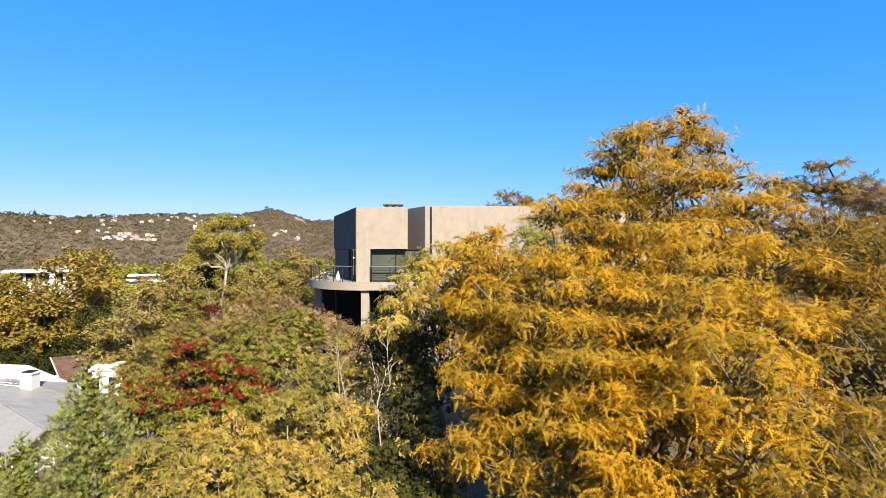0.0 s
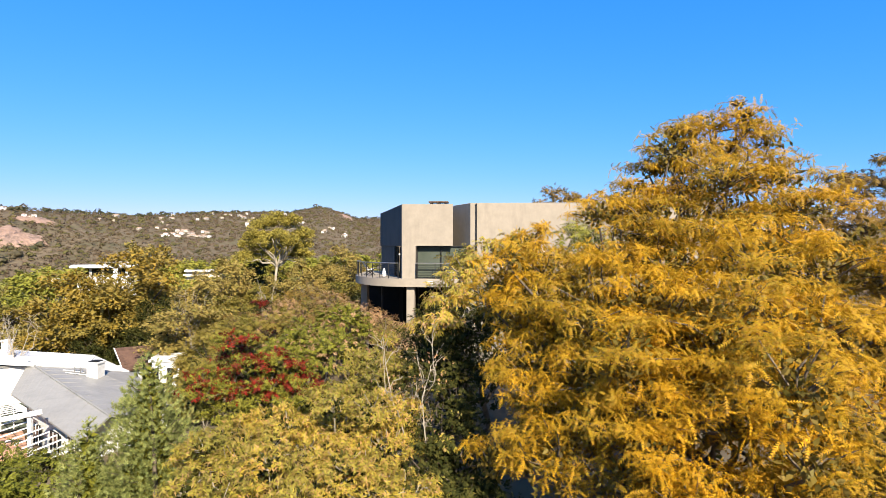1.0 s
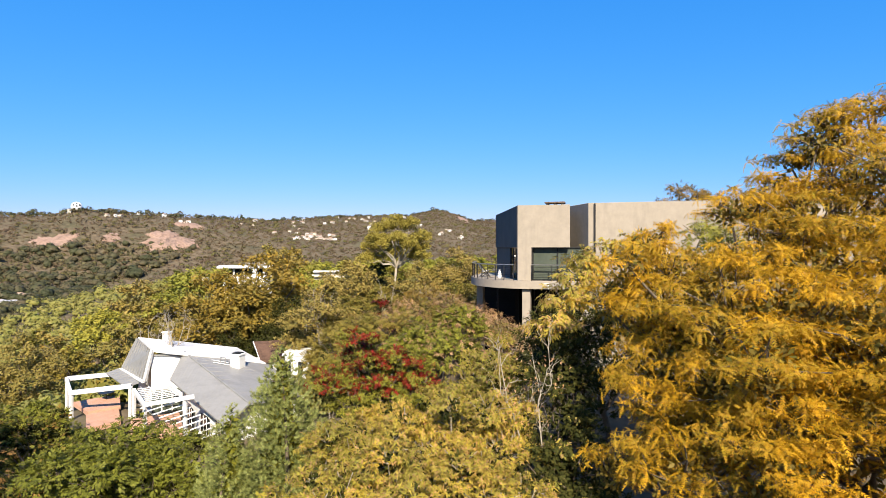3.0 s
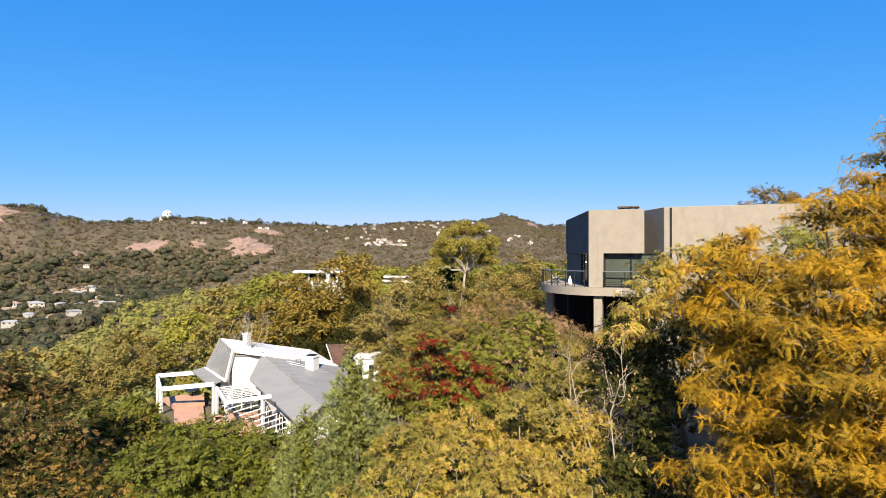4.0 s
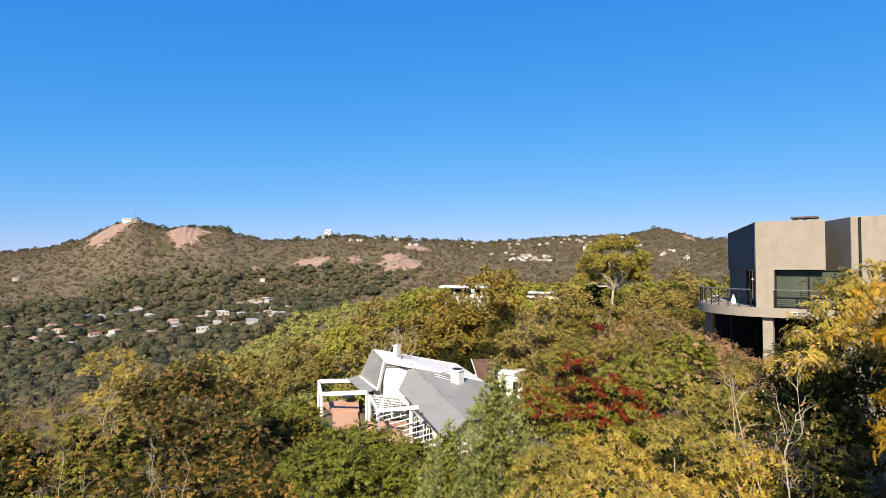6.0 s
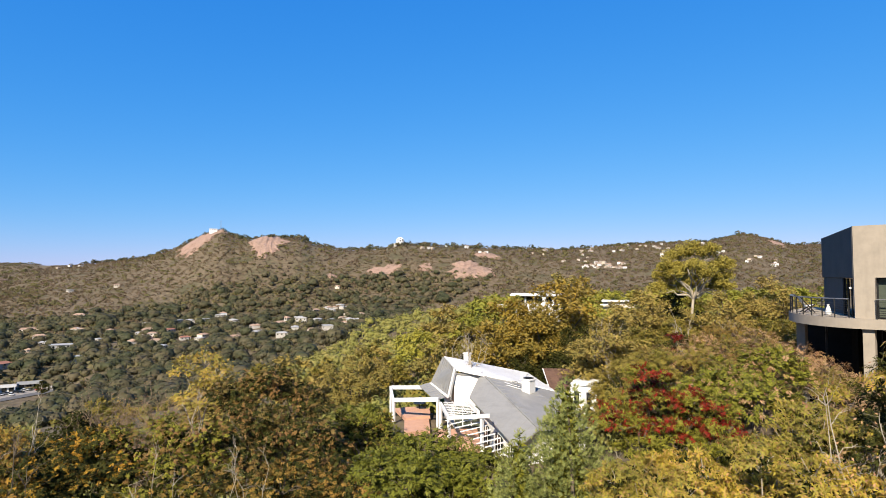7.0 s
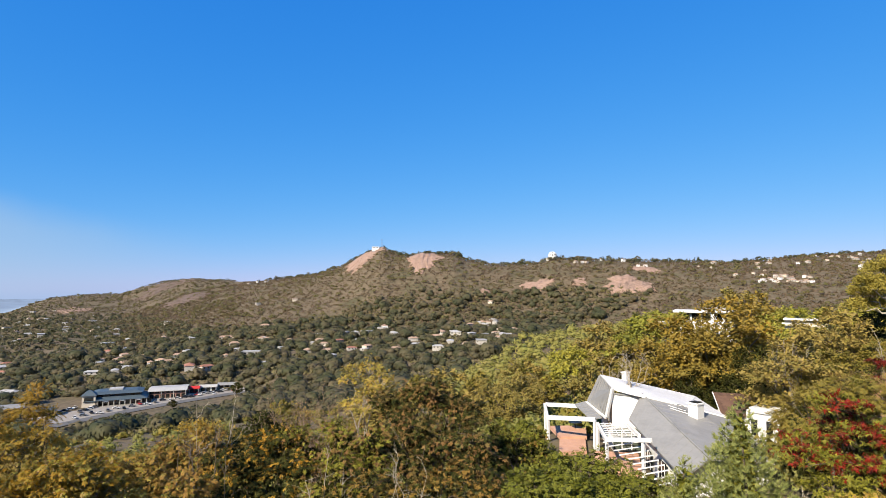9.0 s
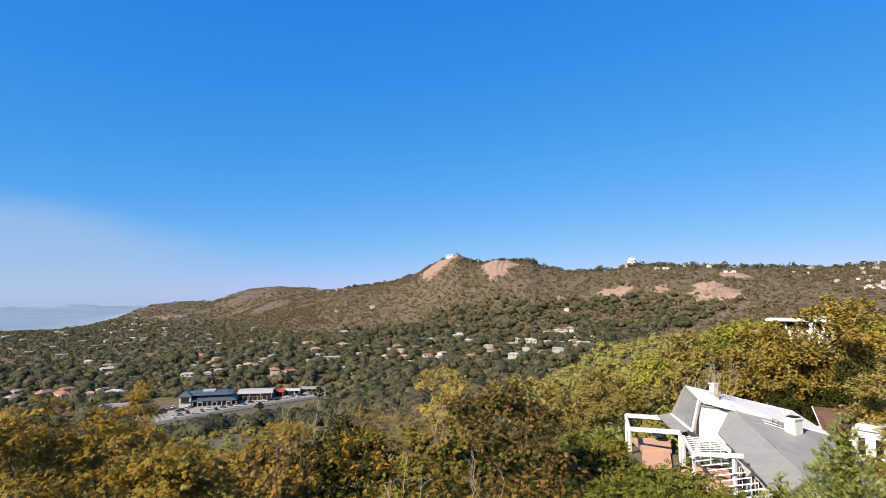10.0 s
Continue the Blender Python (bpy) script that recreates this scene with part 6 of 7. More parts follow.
M_PALE = mottled("pale_plaster", (0.323, 0.303, 0.271), (0.386, 0.365, 0.333), 0.1, 0.85, 1.5, 0.05, 0.02)
M_TANROOF = mottled("tan_roof", (0.264, 0.178, 0.125), (0.33, 0.231, 0.172), 0.2, 0.85, 1.5, 0.05, 0.02)
M_PALEROOF = mottled("pale_metal_roof", (0.277, 0.277, 0.271), (0.343, 0.337, 0.327), 0.2, 0.6, 1.5, 0.05, 0.02)
HOUSES = [far_house("valley_house", "white flat-roofed house among trees", 14, 9, 3.2, M_PALE, M_PALEROOF, 0),
          far_house("valley_house", "plastered house with a tan tiled roof", 13, 9, 3.2, M_PALE, M_TANROOF, 2.2),
          far_house("valley_house", "house with a grey metal roof among trees", 15, 9, 3.2, M_PALE, M_PALEROOF, 1.6),
          far_house("valley_house", "white two-storey villa on the hillside", 11, 8, 6.0, M_WHITE, M_TANROOF, 1.8)]
HOUSES.append(far_house("valley_house", "cream house with a brown roof", 11, 8, 3.0, M_CREAM, M_TANROOF, 1.8))
HOUSES.append(far_house("valley_house", "house with a dull red roof among trees", 15, 9, 3.2, M_PALE, M_REDROOF, 2.0))
M_FORECOURT = mottled("worn_concrete", (0.198, 0.178, 0.158), (0.251, 0.231, 0.205), 0.1, 0.9, 1.0, 0.1, 0.02)
M_BRICKISH = mottled("brick_red_plaster", (0.198, 0.112, 0.0858), (0.251, 0.145, 0.112), 0.2, 0.85, 2, 0.1, 0.02)
M_REDPAINT = mottled("red_paint", (0.33, 0.0198, 0.0198), (0.396, 0.033, 0.0264), 0.5, 0.45, 3, 0.05, 0.01)
placed = set()
house_spots = []


def put_house(kind, az, r, lift=1.0, s=1.0, turn=None):
    x, y, z = foot(az, r)
    house_spots.append((x, y))
    m = pose(x, y, z + lift, 0, 0, turn if turn is not None else rng.uniform(0, 360)) @ Matrix.Diagonal((s, s, s, 1))
    if kind in placed:
        copy_thing(HOUSES[kind], m)
    else:
        HOUSES[kind].matrix_basis = m
        placed.add(kind)


def far_point(az, el):
    """Distance at which the open ground shows at this bearing and elevation."""
    rs = np.arange(380, 2000, 4.0)
    a = radians(az)
    e = np.degrees(np.arctan2(heights(-math.sin(a) * rs, math.cos(a) * rs) - 14, rs))
    return float(rs[int(np.argmax(e >= el))]) if (e >= el).any() else 1200.0


# houses that stand out, by bearing and elevation
for kind, az, el, s in ((0, 78.4, -6.2, 1.25), (0, 67.4, -4.35, 1.05), (0, 72.0, -4.55, 0.9), (0, 69.8, -4.4, 1.05), (2, 68.6, -4.4, 0.95), (3, 65.75, -3.95, 0.85), (2, 83.7, -4.6, 1.1), (4, 80.9, -4.6, 1.0),
                        (0, 56.1, -5.3, 1.0), (2, 59.2, -5.3, 1.05), (2, 60.4, -5.9, 0.95), (4, 57.6, -5.5, 0.9), (2, 54.6, -3.3, 0.9), (4, 74.5, -1.0, 0.9), (0, 77.9, -1.4, 0.8), (1, 77.2, -3.6, 1.0), (2, 77.4, -7.2, 1.05),
                        (5, 83.7, -7.2, 1.0), (5, 82.3, -7.4, 1.0), (1, 73.1, -6.1, 1.0), (4, 78.8, 0.55, 0.8), (3, 78.0, 0.7, 0.8), (0, 77.2, 0.75, 0.8), (0, 101.0, -5.0, 1.0), (2, 97.6, -6.4, 1.5), (0, 90.3, -4.8, 1.0),
                        (2, 95.9, -3.7, 1.1), (0, 95.0, -3.8, 1.1), (5, 100.8, -8.3, 1.3), (2, 96.9, -8.4, 1.2), (4, 16.3, 1.35, 0.9), (3, 14.5, 0.8, 0.8), (3, 23.6, 1.9, 1.0), (3, 42.3, 2.8, 0.8), (4, 55.2, -1.2, 0.7),
                        (1, 63.0, -5.0, 0.9), (2, 70.9, -6.6, 0.9), (0, 88.6, -5.3, 0.9), (2, 86.9, -5.9, 1.0), (5, 92.8, -5.7, 1.0), (2, 99.0, -5.6, 1.1), (0, 103.2, -4.6, 1.0), (1, 103.6, -6.0, 1.0)):
    put_house(kind, az, far_point(az, el), 0.8, s * 0.85)
# villa clusters on the far slope: bearing, elevation, spread in each, how many
for az, el, da, de, n, kinds, s in ((29.0, 1.0, 2.1, 0.32, 34, (3, 4, 1), 0.62), (27.6, 2.6, 4.2, 0.45, 20, (3, 4, 1), 0.6), (21.0, 2.5, 3.0, 0.5, 11, (4, 3), 0.6), (32.5, 1.9, 2.4, 0.6, 8, (4, 1), 0.6), (38.0, 2.3, 3.0, 0.25, 5, (4, 3), 0.6),
                                    (15.2, 1.2, 1.4, 0.5, 7, (3, 4), 0.62), (46.0, 2.8, 2.6, 0.2, 4, (3, 4), 0.6)):
    for k in range(n):
        a, e = az + rng.uniform(-da, da), el + rng.uniform(-de, de)
        put_house(kinds[k % len(kinds)], a, far_point(a, e), 0.4, s * rng.uniform(0.75, 1.15))
# houses scattered through the valley: bearing, distance, spread in each, how many
for az, r, da, dr, n, kinds in ((67.6, 640, 1.6, 12, 4, (2, 0, 4)), (57.5, 620, 3.5, 45, 18, (2, 4, 1, 2)), (53.5, 580, 2.5, 40, 10, (2, 4)), (62, 570, 3, 50, 8, (2, 1)), (70, 560, 4, 40, 9, (2, 4, 5)),
                                (76, 640, 5, 70, 13, (1, 2, 4)), (84, 620, 6, 80, 17, (1, 2, 4)), (93, 660, 7, 120, 22, (1, 2, 4, 5)), (101, 580, 4, 80, 10, (1, 2, 5)), (99, 1200, 8, 260, 46, (4, 2, 0)), (91, 900, 6, 120, 16, (2, 4, 0))):
    for k in range(n):
        put_house(kinds[k % len(kinds)], az + rng.uniform(-da, da), r + rng.uniform(-dr, dr), rng.uniform(0.0, 0.8), rng.uniform(0.6, 0.95))


HX = np.array(house_spots)


def clear(az, r):
    """Keep trees off the street, the houses and the strip before each house."""
    a = np.radians(az)
    x, y = -np.sin(a) * r, np.cos(a) * r
    ok = off_town(az, r) & (r > np.where(az < 66, 225 + (66 - az) * 20, 0))
    for hx, hy in HX:
        hr = math.hypot(hx, hy)
        across = np.abs(x * hy - y * hx) / hr
        along = (x * hx + y * hy) / hr - hr
        ok &= ~((across < 6) & (along > -11) & (along < 6))
    return ok



def on_plain(az, r):
    a = np.radians(az)
    return heights(-np.sin(a) * r, np.cos(a) * r) < -36


def clear_low(az, r):
    a = np.radians(az)
    x, y = -np.sin(a) * r, np.cos(a) * r
    ok = off_town(az, r) & (r > np.where(az < 66, 225 + (66 - az) * 20, 0))
    for hx, hy in HX:
        ok &= np.hypot(x - hx, y - hy) > 7
    return ok


woods("valley_trees", "dense olive-green woodland across the valley floor", 3200, 235, 760, 38, 112, 4.2, L_FAR, 46, clear, 0.78, (0.16, 0.3), core=(0.6, 0.95))
woods("valley_trees", "broad rounded trees between the valley houses", 1100, 240, 720, 40, 112, 6.0, L_FAR, 120, clear, 0.66, (0.1, 0.2), core=(0.62, 0.96))
woods("valley_trees", "woodland behind the near ridge", 1000, 240, 740, 8, 40, 5.2, L_FAR, 40, clear, 0.75, (0.15, 0.28), core=(0.6, 0.95))
woods("hill_scrub", "low grey-brown scrub on the far hillside", 36000, 620, 1320, 8, 90, 1.9, L_HILL, 7, off_rock, 0.55, (0.45, 0.85))
woods("valley_scrub", "dull olive undergrowth between the valley trees", 9000, 240, 760, 30, 112, 2.8, L_UNDER, 8, clear_low, 0.5, (0.4, 0.8))
woods("hill_trees", "scattered dull-green trees over the far hills", 3000, 640, 1150, 10, 92, 2.7, L_HILLTREE, 20, off_rock, 0.75, (0.35, 0.6))
woods("ridge_trees", "dark trees along the far skyline", 9000, 800, 1330, 8, 80, 3.4, L_FAR, 30, lambda az, r: np.abs(r - np.interp(az, P_AZ, P_H[:, 7]) + 12) < 14, 0.85, (0.3, 0.55))
woods("plain_trees", "hazy tree cover on the plain beyond the town", 8000, 720, 1640, 78, 112, 3.8, L_FAR, 12, on_plain, 0.6, (0.4, 0.8))
woods("hill_scrub", "sparse brown scrub over the rocky spur", 9000, 900, 1700, 80, 100, 2.0, L_HILL, 7, lambda az, r: ~on_plain(az, r), 0.5, (0.4, 0.8))
woods("hill_trees", "scattered dark trees on the rocky spur", 900, 950, 1690, 80, 100, 3.4, L_HILLTREE, 16, lambda az, r: ~on_plain(az, r), 0.7, (0.35, 0.6))


# ---------------------------------------------------------------- landmarks on the hill


def ball_house():
    r, z = ridge_point(49.0, 3.1)
    p = spot(49.0, r, z)
    h = thing("ball_house", "white ball-shaped building with dark facets on the ridge", "building", tuple(p))
    bm = bmesh.new()
    bmesh.ops.create_icosphere(bm, subdivisions=3, radius=6.6, matrix=Matrix.Translation((0, 0, 5.6)))
    part("shell", bm, M_WHITE, h)
    to_eye = Vector((-p.x, -p.y, 0)).normalized()
    side = Vector((-to_eye.y, to_eye.x, 0))
    for u, v in ((0, 0.15), (-0.75, 0.45), (0.75, 0.45), (-0.5, -0.6), (0.55, -0.6), (0, 0.95)):
        d = (to_eye + side * u * 0.9 + Vector((0, 0, v * 0.9))).normalized()
        bm = bmesh.new()
        m = Matrix.Translation(Vector((0, 0, 5.6)) + d * 6.45) @ d.to_track_quat("Z", "Y").to_matrix().to_4x4()
        bmesh.ops.create_cone(bm, cap_ends=True, segments=5, radius1=1.45, radius2=1.3, depth=0.5, matrix=m)
        part("facet", bm, M_GLASS, h)
    bm = bmesh.new()
    box(bm, (-10, -3, -4), (-6, 3, 2.5), Matrix.Rotation(radians(49), 4, "Z"))
    part("annex", bm, M_PALE, h)


ball_house()


def summit():
    r, z = ridge_point(66.1, 4.2)
    p = spot(66.1, r, z)
    h = thing("radio_mast", "thin lattice radio mast on the summit", "mast", tuple(p))
    for k in range(3):
        a = k * 2.094
        bm = bmesh.new()
        rod(bm, (math.cos(a) * 0.9, math.sin(a) * 0.9, -2), (math.cos(a) * 0.25, math.sin(a) * 0.25, 17), 0.16, 5)
        part("leg", bm, M_STEEL, h)
    for k in range(8):
        bm = bmesh.new()
        f = 1 - k / 10
        rod(bm, (0.9 * f, 0, 2 * k), (-0.45 * f, 0.78 * f, 2 * k + 1.8), 0.09, 5)
        part("brace", bm, M_STEEL, h)
    b = thing("summit_station", "low white building beside the mast", "building", tuple(spot(66.7, r - 4, z - 0.5)), rz=66)
    bm = bmesh.new()
    box(bm, (-7, -3, -5), (5, 3, 3.0))
    part("wall", bm, M_WHITE, b)
    bm = bmesh.new()
    box(bm, (-7.3, -3.3, 3.0), (5.3, 3.3, 3.4))
    part("roof", bm, M_WHITE, b)
    for k in range(4):
        bm = bmesh.new()
        box(bm, (-5.5 + 2.6 * k, -3.06, 0.8), (-4.2 + 2.6 * k, -3.0, 2.2))
        part("window", bm, M_GLASS, b)


summit()


def terrace_house():
    """The flat white house on the spur: stacked slabs, dark window bands, a lower wing."""
    p = spot(35.0, 128, 0)
    h = thing("house", "flat-roofed white modernist house among the trees", "house", (p.x, p.y, 8.2), rz=35)
    for nm, lo, hi, mat in (("wall", (-5.2, -1, -6), (5.0, 6, 1.5), M_WHITE), ("roof_slab", (-6.4, -2.2, 1.5), (5.6, 6.5, 1.9), M_WHITE), ("upper_roof", (-0.8, 1.5, 1.9), (3.4, 5, 2.5), M_PALE),
                            ("terrace", (-9.2, -2, -0.9), (-6.2, 3.5, -0.5), M_WHITE), ("wing", (-8.8, -1.2, -6), (-6.5, 3.2, -0.9), M_PALE), ("pier", (0.6, -1.9, -6), (1.7, -1.1, 1.5), M_WHITE)):
        bm = bmesh.new()
        box(bm, lo, hi)
        bmesh.ops.bevel(bm, geom=bm.edges[:], offset=0.04, segments=1, affect="EDGES")
        part(nm, bm, mat, h)
    for k in range(5):
        bm = bmesh.new()
        x = -4.9 + 2.0 * k
        box(bm, (x, -1.12, 0.0), (x + 1.6, -1.02, 1.35))
        part("window", bm, M_GLASS, h)
    p = spot(27.4, 112, 0)
    g = thing("garage", "long low white flat-roofed building", "building", (p.x, p.y, 8.3), rz=27)
    for nm, lo, hi, mat in (("roof", (-3.2, -1.5, 1.0), (3.2, 4, 1.22), M_WHITE), ("wall", (-3.0, -0.8, -4), (3.0, 3.6, 1.0), M_CREAM), ("fascia", (-3.4, -1.8, 0.35), (0.6, -1.5, 0.58), M_WHITE)):
        bm = bmesh.new()
        box(bm, lo, hi)
        part(nm, bm, mat, g)


terrace_house()

# ---------------------------------------------------------------- shopping street in the valley
STREET_Z = -60.0


def ribbon(name, label, pts, width, mat, lift):
    """A strip of paving along plan points."""
    bm = bmesh.new()
    rows = []
    for k, p in enumerate(pts):
        a, b = pts[max(k - 1, 0)], pts[min(k + 1, len(pts) - 1)]
        d = (b - a).normalized()
        n = Vector((-d.y, d.x, 0)) * width / 2
        rows.append([bm.verts.new(((p + n * s).x, (p + n * s).y, max(ground_z((p + n * s).x, (p + n * s).y), STREET_Z) + lift)) for s in (-1, 1)])
    for (a, b), (c, d) in zip(rows, rows[1:]):
        bm.faces.new((a, c, d, b))
    bmesh.ops.recalc_face_normals(bm, faces=bm.faces)
    ob = part(name, bm, mat)
    return tagged(ob, label, "road", kind="structure")


road_line = [spot(az, r) for az, r in zip(np.linspace(94, 78.5, 26), np.linspace(378, 446, 26))]
ribbon("road", "grey asphalt road past the shops", road_line, 9, M_TAR, 0.35)
ribbon("pavement", "pale concrete forecourt before the shops", [spot(az, r) for az, r in zip(np.linspace(94.6, 79, 22), np.linspace(396, 458, 22))], 26, M_FORECOURT, 0.22)
ribbon("road", "asphalt road between houses across the valley", [spot(az, r) for az, r in zip(np.linspace(68.6, 65.9, 9), np.linspace(608, 628, 9))], 7, M_TAR, 2.5)


def shop(name, label, az, r, w, d, hgt, roof_mat, wall_mat, rz, tiers=1, bays=8, gable=False):
    p = spot(az, r)
    h = thing(name, label, "shop", (p.x, p.y, STREET_Z), rz=rz)
    bm = bmesh.new()
    box(bm, (-w / 2, -d / 2, -1), (w / 2, d / 2, hgt))
    part("wall", bm, wall_mat, h)
    for t in range(tiers):
        z0 = hgt + 1.9 * t
        y0, y1 = -d / 2 - 1.5 + t * d * 0.33, d / 2 + 0.6
        a, b, c, e = (Vector(v) for v in ((-w / 2 - 0.8, y0, z0), (w / 2 + 0.8, y0, z0), (w / 2 + 0.8, y0 + d * 0.36, z0 + 1.5), (-w / 2 - 0.8, y0 + d * 0.36, z0 + 1.5)))
        bm = bmesh.new()
        slab_poly(bm, [a, b, c, e], 0.25)
        part("roof", bm, roof_mat, h)
        bm = bmesh.new()
        slab_poly(bm, [e, c, Vector((w / 2 + 0.8, y1, z0 + 0.4)), Vector((-w / 2 - 0.8, y1, z0 + 0.4))], 0.25)
        part("roof", bm, roof_mat, h)
    if gable:
        bm = bmesh.new()
        v = [bm.verts.new(q) for q in ((-w / 2 - 1, -d / 2 - 2, hgt), (-w / 2 + 8, -d / 2 - 2, hgt), (-w / 2 + 3.5, -d / 2 - 2, hgt + 4.5), (-w / 2 - 1, d / 2, hgt), (-w / 2 + 8, d / 2, hgt), (-w / 2 + 3.5, d / 2, hgt + 4.5))]
        for f in ((0, 1, 2), (3, 5, 4), (0, 2, 5, 3), (1, 4, 5, 2), (0, 3, 4, 1)):
            bm.faces.new([v[i] for i in f])
        part("gable", bm, roof_mat, h)
    for k in range(bays):
        bm = bmesh.new()
        x = -w / 2 + w * (k + 0.15) / bays
        box(bm, (x, -d / 2 - 0.12, 0.1), (x + w / bays * 0.7, -d / 2 - 0.02, 2.7))
        part("shop_window", bm, M_GLASS, h)
        if hgt > 5:
            bm = bmesh.new()
            box(bm, (x, -d / 2 - 0.12, 3.6), (x + w / bays * 0.7, -d / 2 - 0.02, 5.0))
            part("window", bm, M_GLASS, h)
    for k in range(bays // 2 + 1):
        bm = bmesh.new()
        x = -w / 2 + w * k / (bays // 2)
        rod(bm, (x, -d / 2 - 1.3, 0), (x, -d / 2 - 1.3, hgt), 0.18, 6)
        part("column", bm, M_PALE, h)


def shopping_centre():
    """Two storeys under stepped blue-grey roofs, a colonnade in front and a gabled corner tower."""
    p = spot(89.3, 440)
    h = thing("shopping_centre", "two-storey shopping centre with stepped blue-grey metal roofs", "shop", (p.x, p.y, STREET_Z), rz=84)

    def slab(name, lo, hi, mat, parent=h):
        bm = bmesh.new()
        box(bm, lo, hi)
        return part(name, bm, mat, parent)

    def hip(name, lo, hi, rise, inset, z, mat, parent=h):
        bm = bmesh.new()
        a = [bm.verts.new((x, y, z)) for x, y in ((lo[0], lo[1]), (hi[0], lo[1]), (hi[0], hi[1]), (lo[0], hi[1]))]
        b = [bm.verts.new((x, y, z + rise)) for x, y in ((lo[0] + inset, lo[1] + inset), (hi[0] - inset, lo[1] + inset), (hi[0] - inset, hi[1] - inset), (lo[0] + inset, hi[1] - inset))]
        bm.faces.new(b)
        bm.faces.new(a[::-1])
        for k in range(4):
            bm.faces.new((a[k], a[(k + 1) % 4], b[(k + 1) % 4], b[k]))
        return part(name, bm, mat, parent)
    slab("wall", (-17, -10, -1), (17, 13, 3.6), M_BRICKISH)
    hip("skirt_roof", (-18.2, -14.2), (18.2, 13.6), 1.7, 4.4, 3.6, M_BLUEROOF)
    up = slab("upper_wall", (-13.5, -8.6, 3.8), (14.2, 10, 7.0), M_DARKWALL)
    hip("upper_roof", (-14.8, -10.4), (15.4, 11), 1.2, 4.0, 7.0, M_BLUEROOF)
    for k in range(9):
        slab("window", (-12.8 + 3.0 * k, -8.72, 5.4), (-10.4 + 3.0 * k, -8.62, 6.7), M_GLASS, up)
    slab("raised_roof", (-5, -2, 8.22), (3, 6, 9.0), M_PALEROOF)
    tower = slab("tower", (-18.6, -13.4, -1), (-11.2, -6.4, 7.2), M_CREAM)
    hip("tower_roof", (-19.4, -14.2), (-10.4, -5.6), 3.0, 3.6, 7.2, M_BLUEROOF)
    slab("tower_window", (-17.4, -13.52, 3.2), (-12.4, -13.42, 6.2), M_GLASS, tower)
    for k in range(10):
        x = -10.2 + 3.1 * k
        slab("column", (x - 0.25, -13.6, -0.2), (x + 0.25, -13.1, 3.6), M_PALE)
        slab("shop_window", (x + 0.5, -10.12, 0.1), (x + 2.7, -10.02, 2.9), M_GLASS)
        if k % 3 == 1:
            slab("sign_panel", (x + 0.4, -13.75, 2.7), (x + 2.8, -13.6, 3.5), M_WHITE)


shopping_centre()
shop("store", "brick store with a pale grey hipped roof", 85.3, 450, 23, 20, 5.2, M_PALEROOF, M_BRICKISH, 80, 1, 7)
shop("shop", "low shop with a bright red front", 83.2, 456, 6, 7, 3.6, M_REDPAINT, M_REDPAINT, 76, 1, 2)
shop("shop", "low white shop building", 82.0, 462, 11, 8, 3.2, M_PALEROOF, M_WHITE, 75, 1, 3)
shop("shop", "workshop with a dark veranda roof", 80.4, 468, 12, 9, 3.2, M_ROOF, M_PALE, 74, 1, 3)
shop("warehouse", "long warehouse with a pale metal roof", 96.9, 432, 16, 12, 4.2, M_ROOF, M_BRICKISH, 90, 1, 6)
shop("shop", "shop with a dull blue roof", 94.4, 415, 10, 8, 3.4, M_BLUEROOF, M_REDROOF, 88, 1, 3)
shop("warehouse", "low building with a rusted roof", 99.5, 420, 20, 9, 3.2, M_BROWNROOF, M_PALE, 92, 1, 5)


def car(label, paint):
    c = thing("car", label, "car", (0, 0, 0), "parked cars")
    bm = bmesh.new()
    vs = box(bm, (-2.1, -0.85, 0.32), (2.1, 0.85, 0.85))
    bmesh.ops.bevel(bm, geom=bm.edges[:], offset=0.12, segments=2, affect="EDGES")
    part("body", bm, paint, c)
    bm = bmesh.new()
    lo = [bm.verts.new(q) for q in ((-1.5, -0.78, 0.85), (1.0, -0.78, 0.85), (1.0, 0.78, 0.85), (-1.5, 0.78, 0.85))]
    hi = [bm.verts.new(q) for q in ((-1.1, -0.66, 1.42), (0.4, -0.66, 1.42), (0.4, 0.66, 1.42), (-1.1, 0.66, 1.42))]
    bm.faces.new(hi)
    for k in range(4):
        bm.faces.new((lo[k], lo[(k + 1) % 4], hi[(k + 1) % 4], hi[k]))
    part("cabin", bm, M_GLASS, c)
    bm = bmesh.new()
    box(bm, (-1.1, -0.66, 1.424), (0.4, 0.66, 1.47))
    part("roof", bm, paint, c)
    for x in (-1.3, 1.3):
        for y in (-0.8, 0.8):
            bm = bmesh.new()
            rod(bm, (x, y - 0.1, 0.32), (x, y + 0.1, 0.32), 0.32, 12)
            part("wheel", bm, M_DARKSTEEL, c)
    return c


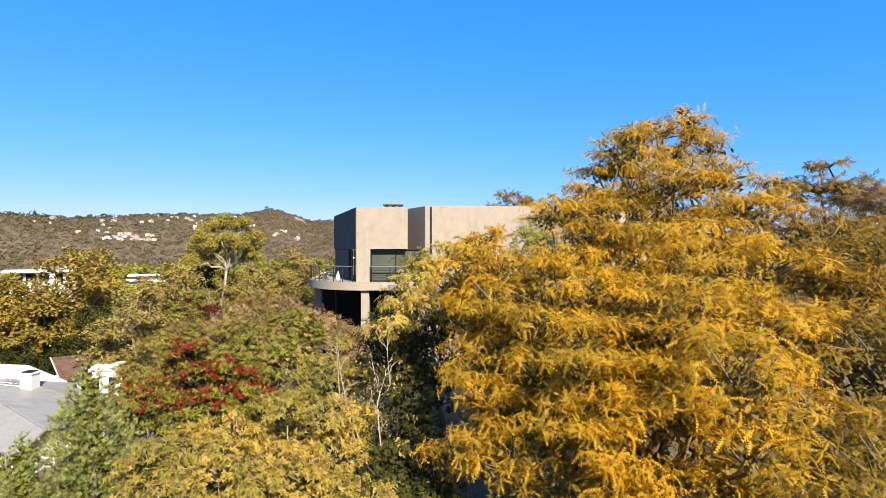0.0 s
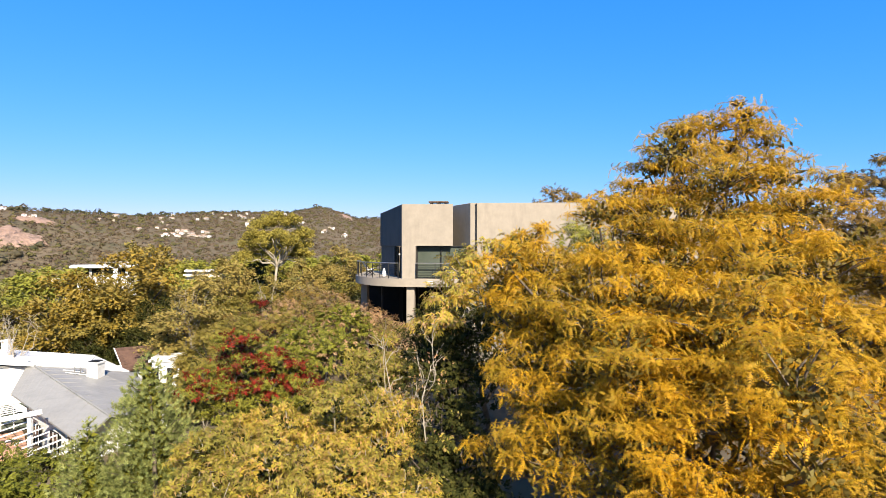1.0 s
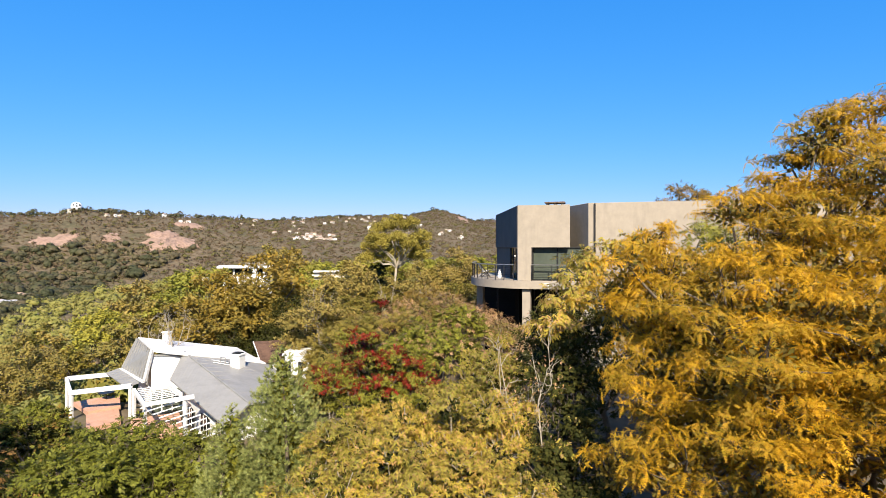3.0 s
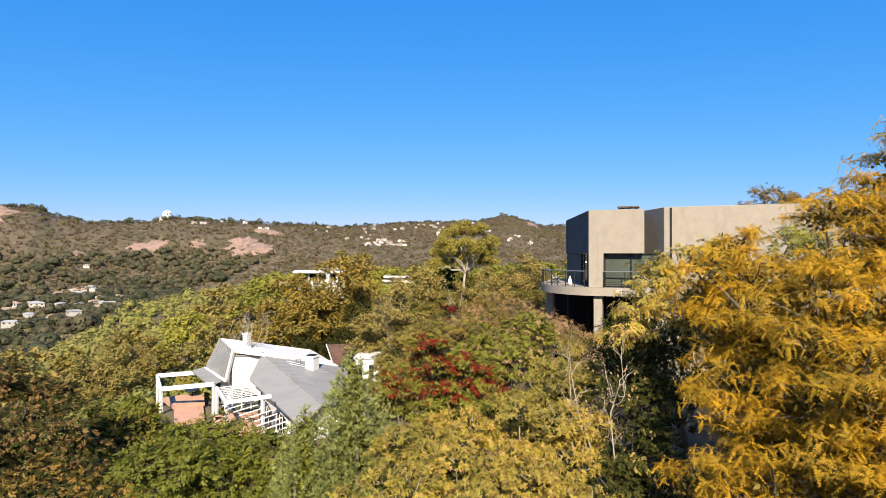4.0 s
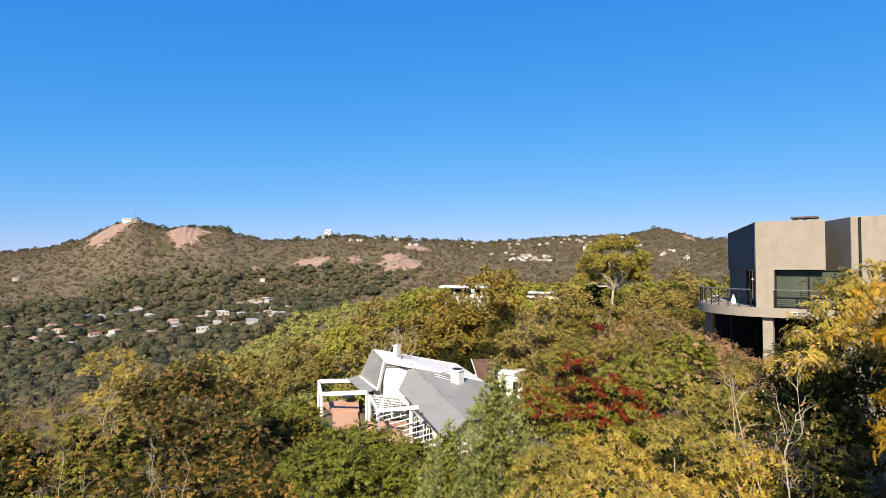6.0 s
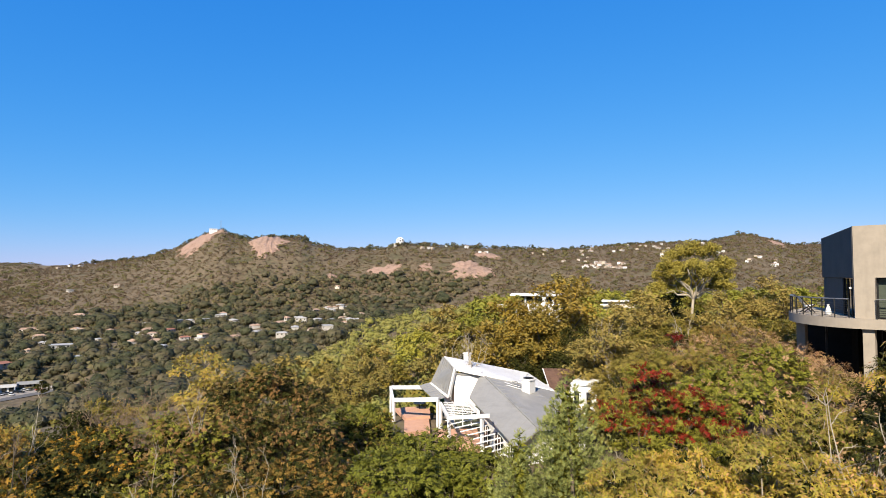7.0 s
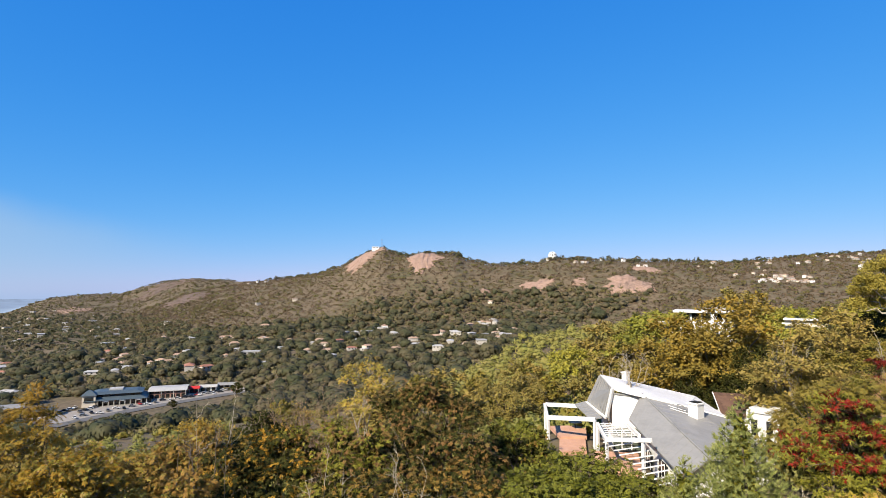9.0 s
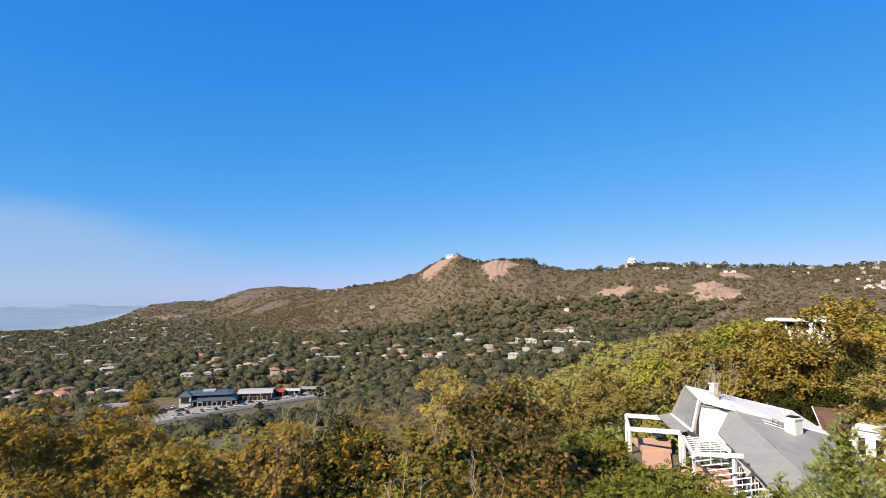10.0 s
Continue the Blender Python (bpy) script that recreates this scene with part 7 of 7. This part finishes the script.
CARS = [car("white car parked along the street", M_WHITE), car("silver car parked along the street", M_STEEL), car("red car parked along the street", M_REDPAINT), car("dark car parked along the street", M_DARKSTEEL)]
spots = [(92.4 - 0.6 * k, 394 + 2.7 * k + 3 * (k % 3), 10 + 75 * (k % 2)) for k in range(22)] + [(93.8 - 0.35 * k, 412 + 4 * (k % 5), 40 * k) for k in range(9)] + [(84.6 - 0.55 * k, 432 + 3.2 * k, 80 + 9 * (k % 3)) for k in range(8)]
first = set()
for k, (az, r, turn) in enumerate(spots):
    kind = (0, 1, 3, 0, 1, 0, 3, 1, 2, 0, 1, 3, 0)[k % 13]
    p = spot(az, r)
    m = pose(p.x, p.y, max(ground_z(p.x, p.y), STREET_Z) + 0.36, 0, 0, turn)
    if kind in first:
        copy_thing(CARS[kind], m)
    else:
        CARS[kind].matrix_basis = m
        first.add(kind)

# lowland and mountains beyond the spur, haze painted into their blue
A = np.radians(np.linspace(84, 140, 80))
R = np.array([1650.0, 1750, 1900, 2100, 2400, 2800, 3200, 4000, 4800])
AA, RR = np.meshgrid(A, R)
RR = np.maximum(RR, np.interp(np.degrees(AA), P_AZ, P_H[:, 7]) + 40 + 0.02 * RR)
V = np.stack([-np.sin(AA) * RR, np.cos(AA) * RR, np.maximum(heights(-np.sin(AA) * RR, np.cos(AA) * RR), PLAIN) + np.where(RR == RR.min(0), -0.6, 1.5)], -1).reshape(-1, 3)
i, j = np.meshgrid(np.arange(8), np.arange(79), indexing="ij")
a = i * 80 + j
F = np.concatenate([np.stack([a, a + 1, a + 81], -1).reshape(-1, 3), np.stack([a, a + 81, a + 80], -1).reshape(-1, 3)])
tagged(tri_mesh("backdrop", V, F, M_HAZEBLUE), "hazy blue lowland beyond the town", "lowland", kind="structure")
crest = 14 + 4790 * np.tan(np.radians(-0.72 + 0.10 * np.sin(A * 37) + 0.07 * np.sin(A * 83 + 1) + 0.04 * np.sin(A * 190)))
V = np.concatenate([np.stack([-np.sin(A) * 4790, np.cos(A) * 4790, crest], -1), np.stack([-np.sin(A) * 4700, np.cos(A) * 4700, np.full(80, PLAIN)], -1)])
k = np.arange(79)
F = np.concatenate([np.stack([k, k + 80, k + 81], -1), np.stack([k, k + 81, k + 1], -1)])
tagged(tri_mesh("backdrop", V, F, M_HAZEBLUE), "faint blue mountain range on the horizon", "mountains", kind="structure")
